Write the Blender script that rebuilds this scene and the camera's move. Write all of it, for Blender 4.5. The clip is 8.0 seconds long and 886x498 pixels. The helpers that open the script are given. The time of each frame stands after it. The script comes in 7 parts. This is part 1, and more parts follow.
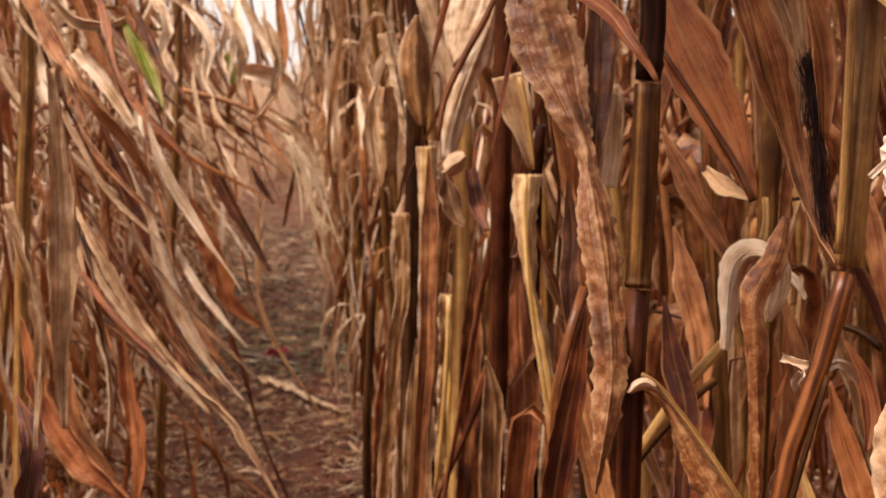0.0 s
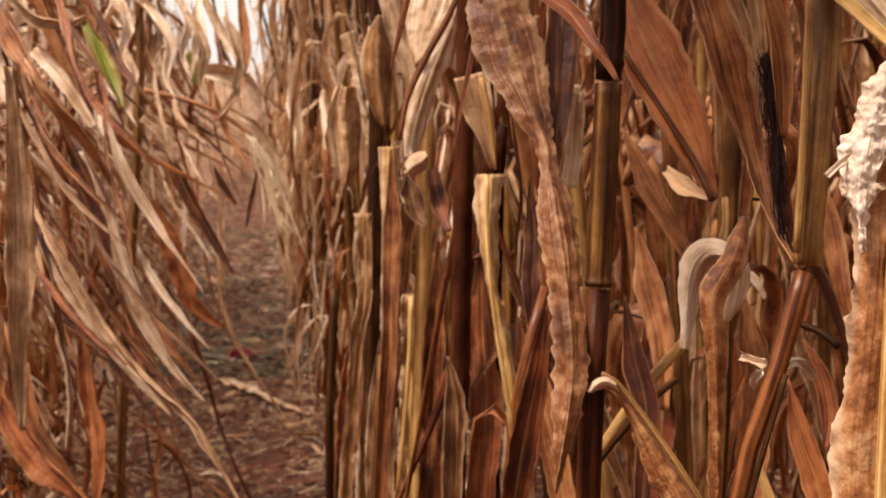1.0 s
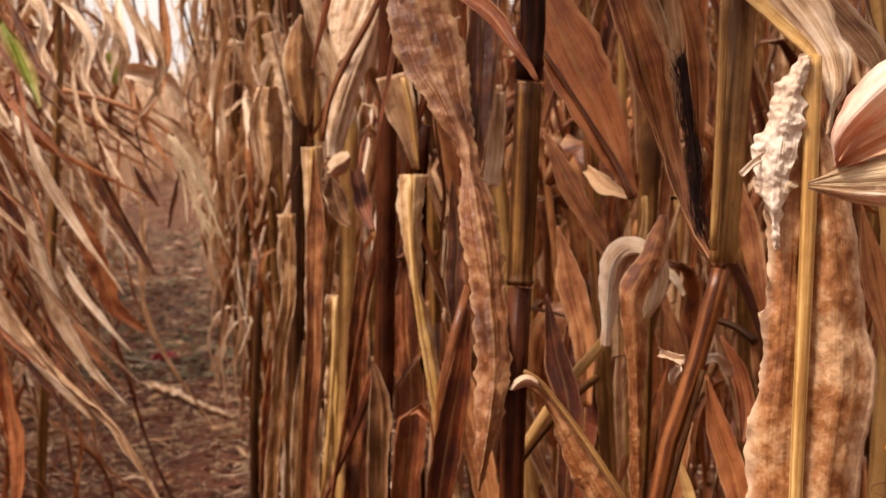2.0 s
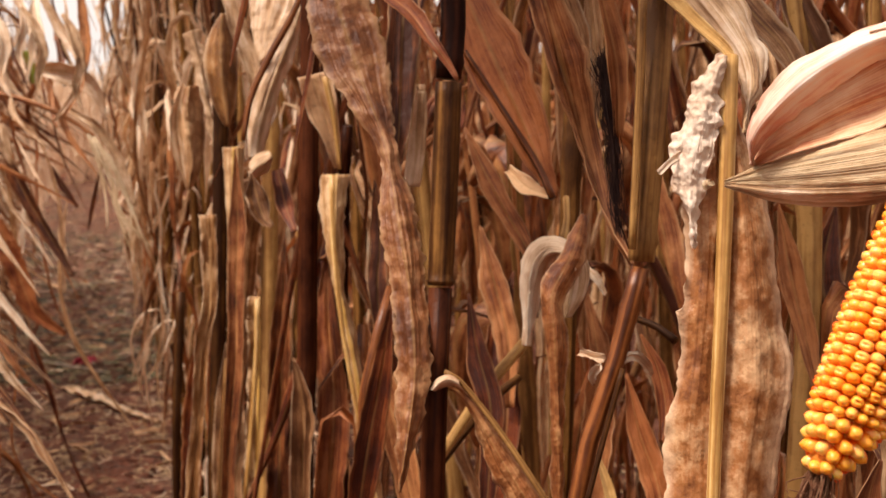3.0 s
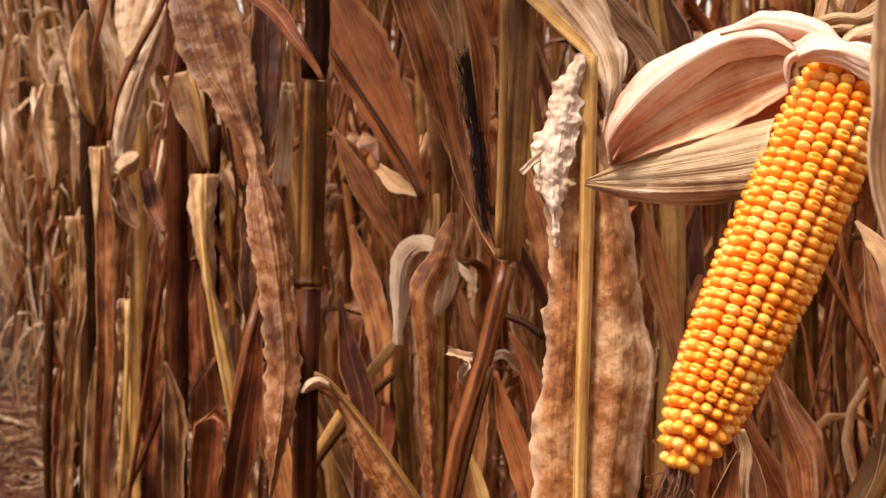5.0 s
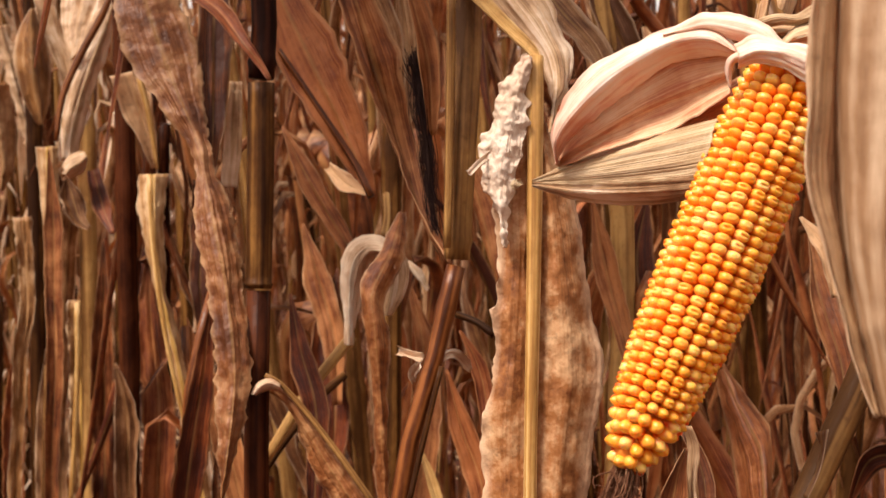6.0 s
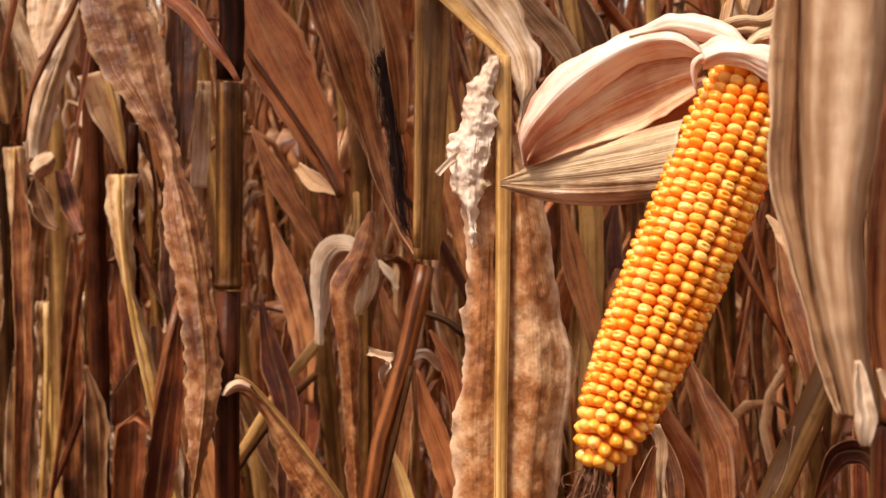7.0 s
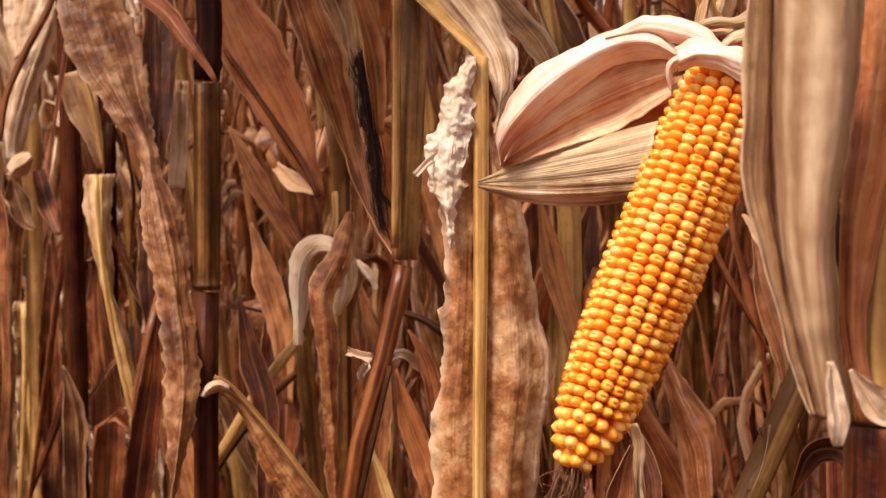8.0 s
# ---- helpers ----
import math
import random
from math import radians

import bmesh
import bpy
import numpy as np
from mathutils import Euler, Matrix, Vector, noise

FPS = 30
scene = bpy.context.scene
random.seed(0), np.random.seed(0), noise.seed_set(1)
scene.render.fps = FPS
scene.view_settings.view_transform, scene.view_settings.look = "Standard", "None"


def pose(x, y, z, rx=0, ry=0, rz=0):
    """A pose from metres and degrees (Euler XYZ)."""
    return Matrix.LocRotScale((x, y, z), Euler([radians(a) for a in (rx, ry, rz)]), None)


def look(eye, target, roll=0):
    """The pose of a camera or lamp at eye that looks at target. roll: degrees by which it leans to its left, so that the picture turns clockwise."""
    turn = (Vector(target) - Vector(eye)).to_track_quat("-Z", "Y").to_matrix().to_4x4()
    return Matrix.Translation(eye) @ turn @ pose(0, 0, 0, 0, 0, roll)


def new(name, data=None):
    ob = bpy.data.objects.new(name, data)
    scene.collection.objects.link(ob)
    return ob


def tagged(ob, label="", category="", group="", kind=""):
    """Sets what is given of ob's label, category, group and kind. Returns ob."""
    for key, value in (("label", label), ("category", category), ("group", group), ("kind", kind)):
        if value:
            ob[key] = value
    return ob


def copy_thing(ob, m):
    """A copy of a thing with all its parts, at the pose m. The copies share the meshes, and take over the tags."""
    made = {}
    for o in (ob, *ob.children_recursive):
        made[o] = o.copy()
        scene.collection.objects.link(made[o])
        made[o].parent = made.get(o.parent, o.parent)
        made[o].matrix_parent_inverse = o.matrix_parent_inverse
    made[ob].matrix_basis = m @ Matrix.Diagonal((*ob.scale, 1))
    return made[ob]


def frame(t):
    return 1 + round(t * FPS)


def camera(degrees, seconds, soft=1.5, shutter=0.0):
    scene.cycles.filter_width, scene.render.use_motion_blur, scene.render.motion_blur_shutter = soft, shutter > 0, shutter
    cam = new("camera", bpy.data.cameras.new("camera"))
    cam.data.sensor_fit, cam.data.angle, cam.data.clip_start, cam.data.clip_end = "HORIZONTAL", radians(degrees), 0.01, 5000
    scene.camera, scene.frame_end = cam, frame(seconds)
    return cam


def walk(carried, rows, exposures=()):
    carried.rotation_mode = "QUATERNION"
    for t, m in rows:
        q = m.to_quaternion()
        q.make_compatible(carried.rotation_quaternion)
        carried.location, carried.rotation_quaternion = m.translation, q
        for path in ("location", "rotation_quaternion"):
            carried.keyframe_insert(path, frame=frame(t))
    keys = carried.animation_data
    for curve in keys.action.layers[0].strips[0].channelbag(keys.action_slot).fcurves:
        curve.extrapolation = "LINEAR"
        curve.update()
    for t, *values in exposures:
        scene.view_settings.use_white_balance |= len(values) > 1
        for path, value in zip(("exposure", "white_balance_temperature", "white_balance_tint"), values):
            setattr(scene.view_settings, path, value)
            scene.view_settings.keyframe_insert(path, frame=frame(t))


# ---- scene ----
cam = camera(38.0, 8.0)
PATH = [
    (0.0, 0.0939, 0.0025, 1.3496, 2.516, -6.568, -1.131),
    (0.5, 0.0946, 0.0020, 1.3493, 1.955, -6.557, -1.084),
    (1.0, 0.0963, 0.0042, 1.3478, 0.912, -6.528, -0.955),
    (1.5, 0.0973, 0.0011, 1.3481, -0.685, -6.559, -0.980),
    (3.0, 0.1036, 0.0081, 1.3452, -5.688, -6.531, -0.716),
    (3.5, 0.1062, 0.0101, 1.3447, -7.193, -6.541, -0.655),
    (4.0, 0.1077, 0.0091, 1.3465, -8.782, -6.653, -0.810),
    (4.5, 0.1098, 0.0097, 1.3471, -9.963, -6.721, -0.865),
    (6.0, 0.1152, 0.0083, 1.3522, -13.075, -7.162, -1.425),
    (6.5, 0.1155, 0.0086, 1.3528, -13.884, -7.221, -1.508),
    (7.0, 0.1160, 0.0064, 1.3543, -14.356, -7.338, -1.626),
    (7.5, 0.1170, 0.0051, 1.3553, -14.852, -7.413, -1.654),
    (8.0, 0.1165, 0.0044, 1.3563, -15.261, -7.488, -1.717),
]


def stand(x, y, z, yaw, pitch, roll):
    """Yaw to the left from +y, pitch up, roll as look() takes it, in degrees."""
    a, b = radians(yaw), radians(pitch)
    ahead = Vector((-math.sin(a) * math.cos(b), math.cos(a) * math.cos(b), math.sin(b)))
    return look(Vector((x, y, z)), Vector((x, y, z)) + ahead, roll)


EXPOSURE = 0.38
walk(cam, [(t, stand(*row)) for t, *row in PATH], [(0.0, EXPOSURE, 6950, 17), (8.0, EXPOSURE, 6950, 17)])
cam.data.dof.use_dof = True
cam.data.dof.focus_distance = 0.60
cam.data.dof.aperture_fstop = 26.0

# light: a bright overcast sky with a wide, weak, slightly warm sun high to the left of the path
world = bpy.data.worlds.new("sky")
scene.world = world
world.use_nodes = True
wn = world.node_tree.nodes
sky = wn.new("ShaderNodeTexSky")
sky.sky_type = "NISHITA"
sky.sun_disc = False
sky.sun_elevation, sky.sun_rotation = radians(62), radians(-110)
sky.dust_density, sky.air_density = 4.0, 1.0
wn["Background"].inputs["Strength"].default_value = 0.125
veil = wn.new("ShaderNodeHueSaturation")
veil.inputs["Saturation"].default_value = 0.12
world.node_tree.links.new(sky.outputs[0], veil.inputs["Color"])
cloud = wn.new("ShaderNodeMix")
cloud.data_type = "RGBA"
cloud.inputs[0].default_value, cloud.inputs[7].default_value = 0.75, (7.6, 7.3, 6.9, 1)
world.node_tree.links.new(veil.outputs[0], cloud.inputs[6])
world.node_tree.links.new(cloud.outputs[2], wn["Background"].inputs["Color"])
sun = new("sun", bpy.data.lights.new("sun", "SUN"))
sun.data.energy, sun.data.angle, sun.data.color = 4.0, radians(14), (1.0, 0.93, 0.84)
sun.matrix_world = look((-4.0, -1.45, 8.0), (0.0, 0.0, 0.0))


# ---- materials ----
def nodes_of(name):
    m = bpy.data.materials.new(name)
    m.use_nodes = True
    return m, m.node_tree.nodes, m.node_tree.links


def ramp(nodes, stops):
    r = nodes.new("ShaderNodeValToRGB")
    for n, (pos, col) in enumerate(stops):
        e = r.color_ramp.elements[n] if n < 2 else r.color_ramp.elements.new(pos)
        e.position, e.color = pos, (*col, 1)
    return r


def noise_node(nodes, links, vector, scale, detail=4.0, rough=0.6):
    n = nodes.new("ShaderNodeTexNoise")
    n.inputs["Scale"].default_value, n.inputs["Detail"].default_value = scale, detail
    n.inputs["Roughness"].default_value = rough
    links.new(vector, n.inputs["Vector"])
    return n.outputs["Fac"]


def math_node(nodes, links, op, a, b=0.0, clamp=False):
    n = nodes.new("ShaderNodeMath")
    n.operation, n.use_clamp = op, clamp
    for k, v in enumerate((a, b)):
        if isinstance(v, (int, float)):
            n.inputs[k].default_value = v
        else:
            links.new(v, n.inputs[k])
    return n.outputs[0]


def mix_node(nodes, links, fac, a, b, blend="MIX"):
    n = nodes.new("ShaderNodeMix")
    n.data_type, n.blend_type = "RGBA", blend
    for socket, v in ((n.inputs[0], fac), (n.inputs[6], a), (n.inputs[7], b)):
        if isinstance(v, (int, float)):
            socket.default_value = v
        elif isinstance(v, tuple):
            socket.default_value = (*v, 1)
        else:
            links.new(v, socket)
    return n.outputs[2]


def dry_leaf(name, dark, mid, light, rib=(0.5, 0.29, 0.1), rib_width=0.035, thin=0.16, rough=0.5, streaks=34.0, spots=0.35, vary=0.25, relief=0.55, shine=0.42, margin=None, contrast=1.5, mottle=0.5, flecks=0.0):
    """Dead maize leaf: fine lengthwise veins, blotches, brown specks, a paler midrib, some light passing through."""
    m, nodes, links = nodes_of(name)
    bsdf = nodes["Principled BSDF"]
    uv, tex, info, geo = (nodes.new("ShaderNode" + k) for k in ("UVMap", "TexCoord", "ObjectInfo", "NewGeometry"))
    mapped = nodes.new("ShaderNodeMapping")
    mapped.inputs["Scale"].default_value = (streaks, 0.45, 1)
    links.new(uv.outputs[0], mapped.inputs[0])
    chance = math_node(nodes, links, "ADD", info.outputs["Random"], geo.outputs["Random Per Island"])
    chance = math_node(nodes, links, "FRACT", chance)
    shift = nodes.new("ShaderNodeCombineXYZ")
    links.new(math_node(nodes, links, "MULTIPLY", chance, 37.0), shift.inputs[2])
    links.new(shift.outputs[0], mapped.inputs["Location"])
    vein = noise_node(nodes, links, mapped.outputs[0], 1.0, 1.5, 0.6)
    turned = nodes.new("ShaderNodeMapping")
    turned.inputs["Rotation"].default_value = (0.7, 0.5, 0.9)
    links.new(tex.outputs["Object"], turned.inputs[0])
    blotch = noise_node(nodes, links, turned.outputs[0], 26.0, 5.0, 0.62)
    drawn_out = nodes.new("ShaderNodeMapping")
    drawn_out.inputs["Scale"].default_value = (4.5, 5.5, 1)
    links.new(uv.outputs[0], drawn_out.inputs[0])
    links.new(shift.outputs[0], drawn_out.inputs["Location"])
    patch = noise_node(nodes, links, turned.outputs[0], flecks, 4.0, 0.62) if flecks else noise_node(nodes, links, drawn_out.outputs[0], 1.0, 4.0, 0.62)
    speck = noise_node(nodes, links, turned.outputs[0], 190.0, 3.0, 0.7)
    sum_0 = math_node(nodes, links, "ADD", math_node(nodes, links, "MULTIPLY", vein, 0.86 - mottle), math_node(nodes, links, "MULTIPLY", blotch, mottle))
    sum_1 = math_node(nodes, links, "ADD", sum_0, math_node(nodes, links, "MULTIPLY", patch, 0.47))
    sum_2 = math_node(nodes, links, "ADD", sum_1, math_node(nodes, links, "MULTIPLY", math_node(nodes, links, "SUBTRACT", chance, 0.5), vary))
    tone = ramp(nodes, [(0.66 - 0.19 / contrast, dark), (0.66 + 0.22 / contrast, light), (0.66, mid)])
    links.new(sum_2, tone.inputs[0])
    colour = tone.outputs[0]
    speck_fac = math_node(nodes, links, "MULTIPLY", math_node(nodes, links, "SUBTRACT", speck, 0.56, True), 5.0 * spots, True)
    colour = mix_node(nodes, links, speck_fac, colour, tuple(0.45 * c for c in dark))
    split = nodes.new("ShaderNodeSeparateXYZ")
    links.new(uv.outputs[0], split.inputs[0])
    off = math_node(nodes, links, "ABSOLUTE", math_node(nodes, links, "SUBTRACT", split.outputs[0], 0.5))
    ribbed = math_node(nodes, links, "SUBTRACT", 1.0, math_node(nodes, links, "DIVIDE", off, max(rib_width * 1.6, 1e-4)), True)
    ribbed = math_node(nodes, links, "MULTIPLY", ribbed, 1.8 if rib_width > 0.05 else 0.9, True)
    colour = mix_node(nodes, links, math_node(nodes, links, "MULTIPLY", ribbed, 0.85 if rib_width > 0.05 else 0.4 if rib_width > 0 else 0.0), colour, rib)
    # pale margin: bleached edges, plus the lit rim of curled edges as colour
    if margin:
        rim = math_node(nodes, links, "MULTIPLY", math_node(nodes, links, "SUBTRACT", math_node(nodes, links, "ADD", off, math_node(nodes, links, "MULTIPLY", patch, 0.12)), 0.46), 7.0, True)
        colour = mix_node(nodes, links, rim, colour, margin)
    links.new(colour, bsdf.inputs["Base Color"])
    bsdf.inputs["Roughness"].default_value = rough
    bsdf.inputs["Specular IOR Level"].default_value = shine
    bump = nodes.new("ShaderNodeBump")
    bump.inputs["Strength"].default_value, bump.inputs["Distance"].default_value = relief, 0.002
    wrinkle = noise_node(nodes, links, turned.outputs[0], 110.0, 3.0, 0.55)
    links.new(math_node(nodes, links, "ADD", vein, math_node(nodes, links, "ADD", math_node(nodes, links, "MULTIPLY", patch, 1.2), math_node(nodes, links, "MULTIPLY", wrinkle, 1.6))), bump.inputs["Height"])
    links.new(bump.outputs[0], bsdf.inputs["Normal"])
    glow = nodes.new("ShaderNodeBsdfTranslucent")
    links.new(mix_node(nodes, links, 1.0, colour, (1.0, 0.78, 0.6), "MULTIPLY"), glow.inputs["Color"])
    both = nodes.new("ShaderNodeMixShader")
    both.inputs[0].default_value = thin
    links.new(bsdf.outputs[0], both.inputs[1])
    links.new(glow.outputs[0], both.inputs[2])
    links.new(both.outputs[0], nodes["Material Output"].inputs["Surface"])
    return m


BROWN = dry_leaf("brown_leaf", (0.07, 0.015, 0.004), (0.26, 0.074, 0.02), (0.56, 0.23, 0.082), thin=0.2, margin=(0.62, 0.34, 0.16))
TAN = dry_leaf("tan_leaf", (0.13, 0.046, 0.015), (0.36, 0.165, 0.066), (0.72, 0.45, 0.24), thin=0.28, margin=(0.8, 0.58, 0.38))
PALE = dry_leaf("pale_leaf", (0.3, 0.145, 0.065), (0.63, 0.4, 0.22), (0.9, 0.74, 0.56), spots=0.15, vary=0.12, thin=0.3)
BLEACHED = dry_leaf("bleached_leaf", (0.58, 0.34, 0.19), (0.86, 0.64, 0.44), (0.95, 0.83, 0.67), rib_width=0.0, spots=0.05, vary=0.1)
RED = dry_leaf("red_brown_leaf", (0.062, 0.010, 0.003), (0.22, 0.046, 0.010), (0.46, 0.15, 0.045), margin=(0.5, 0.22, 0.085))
RIBBED = dry_leaf("ribbed_leaf", (0.18, 0.054, 0.014), (0.4, 0.155, 0.048), (0.72, 0.44, 0.23), rib=(0.6, 0.3, 0.08), rib_width=0.05, spots=0.5, vary=0.05, streaks=30.0, margin=(0.78, 0.55, 0.36), contrast=1.3, relief=0.4, mottle=0.74, flecks=130.0)
MOTTLED = dry_leaf("mottled_leaf", (0.1, 0.027, 0.007), (0.23, 0.075, 0.021), (0.5, 0.25, 0.11), spots=0.6, vary=0.05, contrast=1.4, streaks=18.0, margin=(0.52, 0.3, 0.15), mottle=0.68, flecks=95.0)
RUST = dry_leaf("rust_brown_leaf", (0.14, 0.034, 0.009), (0.36, 0.12, 0.034), (0.62, 0.31, 0.13), vary=0.05, spots=0.5, streaks=22.0, margin=(0.7, 0.45, 0.26), mottle=0.6, flecks=110.0)
GOLDEN = dry_leaf("golden_leaf", (0.16, 0.06, 0.017), (0.35, 0.155, 0.048), (0.64, 0.4, 0.21), vary=0.1, margin=(0.78, 0.58, 0.38), streaks=20.0)
STRIPED = dry_leaf("striped_leaf", (0.17, 0.066, 0.02), (0.42, 0.21, 0.075), (0.76, 0.52, 0.29), rib=(0.62, 0.36, 0.08), rib_width=0.09, vary=0.05, streaks=16.0, margin=(0.8, 0.6, 0.4))
WEATHERED = dry_leaf("weathered_edge", (0.48, 0.29, 0.18), (0.74, 0.55, 0.4), (0.88, 0.74, 0.6), rib_width=0.0, spots=0.1, vary=0.05, contrast=1.2, mottle=0.76, flecks=160.0)
SHEATH = dry_leaf("sheath_skin", (0.17, 0.07, 0.028), (0.42, 0.24, 0.125), (0.74, 0.55, 0.37), rib_width=0.0, vary=0.0, streaks=5.0, spots=0.1, contrast=1.25, relief=0.12, thin=0.25, mottle=0.16)
YELLOW = dry_leaf("yellowed_leaf", (0.34, 0.17, 0.05), (0.6, 0.34, 0.11), (0.8, 0.56, 0.25), vary=0.1)
GREEN = dry_leaf("half_green_leaf", (0.22, 0.1, 0.025), (0.26, 0.19, 0.025), (0.5, 0.36, 0.12), rib=(0.2, 0.25, 0.02), rib_width=0.14, vary=0.1)
HUSK = dry_leaf("husk_leaf", (0.82, 0.44, 0.3), (0.95, 0.75, 0.6), (0.97, 0.89, 0.79), rib_width=0.0, contrast=1.9, thin=0.25, streaks=46.0, spots=0.0, vary=0.05, rough=0.5, relief=0.35, mottle=0.55)
HUSK_ROSE = dry_leaf("inner_husk", (0.62, 0.22, 0.11), (0.84, 0.5, 0.28), (0.94, 0.75, 0.52), rib_width=0.0, contrast=1.8, thin=0.25, streaks=46.0, spots=0.0, vary=0.0, rough=0.5, relief=0.35, mottle=0.52)
HUSK_GREY = dry_leaf("weathered_husk", (0.42, 0.25, 0.12), (0.74, 0.55, 0.33), (0.9, 0.77, 0.55), rib_width=0.0, streaks=34.0, spots=0.05, vary=0.1, contrast=1.3, thin=0.25, mottle=0.4)
STALK = dry_leaf("stalk_skin", (0.03, 0.01, 0.003), (0.09, 0.034, 0.009), (0.25, 0.115, 0.03), rib_width=0.0, thin=0.0, streaks=12.0, spots=0.3, shine=0.1, rough=0.5, relief=0.3, mottle=0.22)
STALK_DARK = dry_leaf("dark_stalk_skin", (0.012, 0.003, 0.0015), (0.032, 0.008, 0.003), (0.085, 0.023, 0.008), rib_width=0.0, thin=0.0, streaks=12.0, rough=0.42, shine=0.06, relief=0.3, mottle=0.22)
STALK_RED = dry_leaf("red_brown_stalk_skin", (0.03, 0.007, 0.002), (0.1, 0.026, 0.007), (0.27, 0.09, 0.024), rib_width=0.0, thin=0.0, streaks=12.0, spots=0.3, rough=0.36, shine=0.25, vary=0.1, relief=0.2, mottle=0.22)
STALK_GOLD = dry_leaf("golden_stalk_skin", (0.1, 0.042, 0.013), (0.24, 0.112, 0.034), (0.46, 0.255, 0.085), rib_width=0.0, thin=0.0, streaks=12.0, rough=0.42, shine=0.14, vary=0.2, relief=0.3, mottle=0.22)
RIB = dry_leaf("midrib_skin", (0.34, 0.16, 0.04), (0.54, 0.3, 0.09), (0.8, 0.56, 0.26), rib_width=0.0, thin=0.0, streaks=10.0, spots=0.2, rough=0.4, vary=0.0, relief=0.25, mottle=0.22)
SILK = dry_leaf("dried_silk", (0.14, 0.05, 0.025), (0.3, 0.13, 0.07), (0.5, 0.29, 0.17), rib_width=0.0, thin=0.1, shine=0.1)
BLACK_SILK = dry_leaf("blackened_silk", (0.012, 0.006, 0.006), (0.03, 0.013, 0.012), (0.06, 0.03, 0.02), rib_width=0.0, thin=0.0, shine=0.08)


def kernel_skin():
    m, nodes, links = nodes_of("kernel_skin")
    bsdf = nodes["Principled BSDF"]
    info, tex = nodes.new("ShaderNodeObjectInfo"), nodes.new("ShaderNodeTexCoord")
    geo = nodes.new("ShaderNodeNewGeometry")
    chance = math_node(nodes, links, "FRACT", math_node(nodes, links, "ADD", info.outputs["Random"], geo.outputs["Random Per Island"]))
    tint = ramp(nodes, [(0.0, (0.9, 0.33, 0.022)), (1.0, (0.96, 0.57, 0.16)), (0.6, (0.94, 0.435, 0.062))])
    links.new(chance, tint.inputs[0])
    split = nodes.new("ShaderNodeSeparateXYZ")
    links.new(tex.outputs["Object"], split.inputs[0])
    crown = math_node(nodes, links, "MULTIPLY", split.outputs[2], 1.5, True)
    colour = mix_node(nodes, links, crown, (0.76, 0.11, 0.004), tint.outputs[0])
    links.new(colour, bsdf.inputs["Base Color"])
    bsdf.inputs["Roughness"].default_value = 0.31
    bsdf.inputs["Subsurface Weight"].default_value = 0.45
    bsdf.inputs["Subsurface Radius"].default_value = (0.004, 0.0016, 0.0003)
    bsdf.inputs["Subsurface Scale"].default_value = 1.0
    return m


def plain(name, colour, rough=0.7, grain=60.0, spread=0.35):
    m, nodes, links = nodes_of(name)
    tex = nodes.new("ShaderNodeTexCoord")
    fac = noise_node(nodes, links, tex.outputs["Object"], grain, 5.0)
    tone = ramp(nodes, [(0.3, tuple(c * (1 - spread) for c in colour)), (0.7, tuple(min(1, c * (1 + spread)) for c in colour))])
    links.new(fac, tone.inputs[0])
    links.new(tone.outputs[0], nodes["Principled BSDF"].inputs["Base Color"])
    nodes["Principled BSDF"].inputs["Roughness"].default_value = rough
    bump = nodes.new("ShaderNodeBump")
    bump.inputs["Strength"].default_value, bump.inputs["Distance"].default_value = 0.5, 0.003
    links.new(fac, bump.inputs["Height"])
    links.new(bump.outputs[0], nodes["Principled BSDF"].inputs["Normal"])
    return m


def soil_skin():
    m, nodes, links = nodes_of("red_soil")
    tex = nodes.new("ShaderNodeTexCoord")
    big = noise_node(nodes, links, tex.outputs["Object"], 2.2, 6.0)
    fine = noise_node(nodes, links, tex.outputs["Object"], 48.0, 6.0, 0.7)
    tone = ramp(nodes, [(0.3, (0.045, 0.015, 0.008)), (0.72, (0.25, 0.092, 0.045)), (0.5, (0.14, 0.045, 0.021))])
    links.new(fine, tone.inputs[0])
    stain = ramp(nodes, [(0.35, (0.55, 0.5, 0.42)), (0.65, (1.15, 1.0, 0.95))])
    links.new(big, stain.inputs[0])
    links.new(mix_node(nodes, links, 1.0, tone.outputs[0], stain.outputs[0], "MULTIPLY"), nodes["Principled BSDF"].inputs["Base Color"])
    nodes["Principled BSDF"].inputs["Roughness"].default_value = 0.95
    bump = nodes.new("ShaderNodeBump")
    bump.inputs["Strength"].default_value, bump.inputs["Distance"].default_value = 0.8, 0.02
    links.new(fine, bump.inputs["Height"])
    links.new(bump.outputs[0], nodes["Principled BSDF"].inputs["Normal"])
    return m


KERNEL = kernel_skin()
COB = plain("cob_pith", (0.72, 0.22, 0.02))
SOIL = soil_skin()
STRAW = dry_leaf("straw", (0.05, 0.02, 0.009), (0.16, 0.078, 0.037), (0.56, 0.37, 0.2), rib_width=0.0, thin=0.0, vary=0.7)
WEED = dry_leaf("withered_weed", (0.022, 0.02, 0.008), (0.06, 0.054, 0.022), (0.15, 0.13, 0.055), rib_width=0.0, thin=0.1, vary=0.5)
CRIMSON = plain("crimson_petal", (0.3, 0.012, 0.03))
BARK = plain("grey_brown_bark", (0.2, 0.14, 0.1))


# ---- shapes ----
def part(name, data, material, parent, label=""):
    """One mesh object under a thing or under a part."""
    if not data.materials:
        data.materials.append(material)
    ob = new(name, data)
    ob.parent = parent
    return tagged(ob, label)


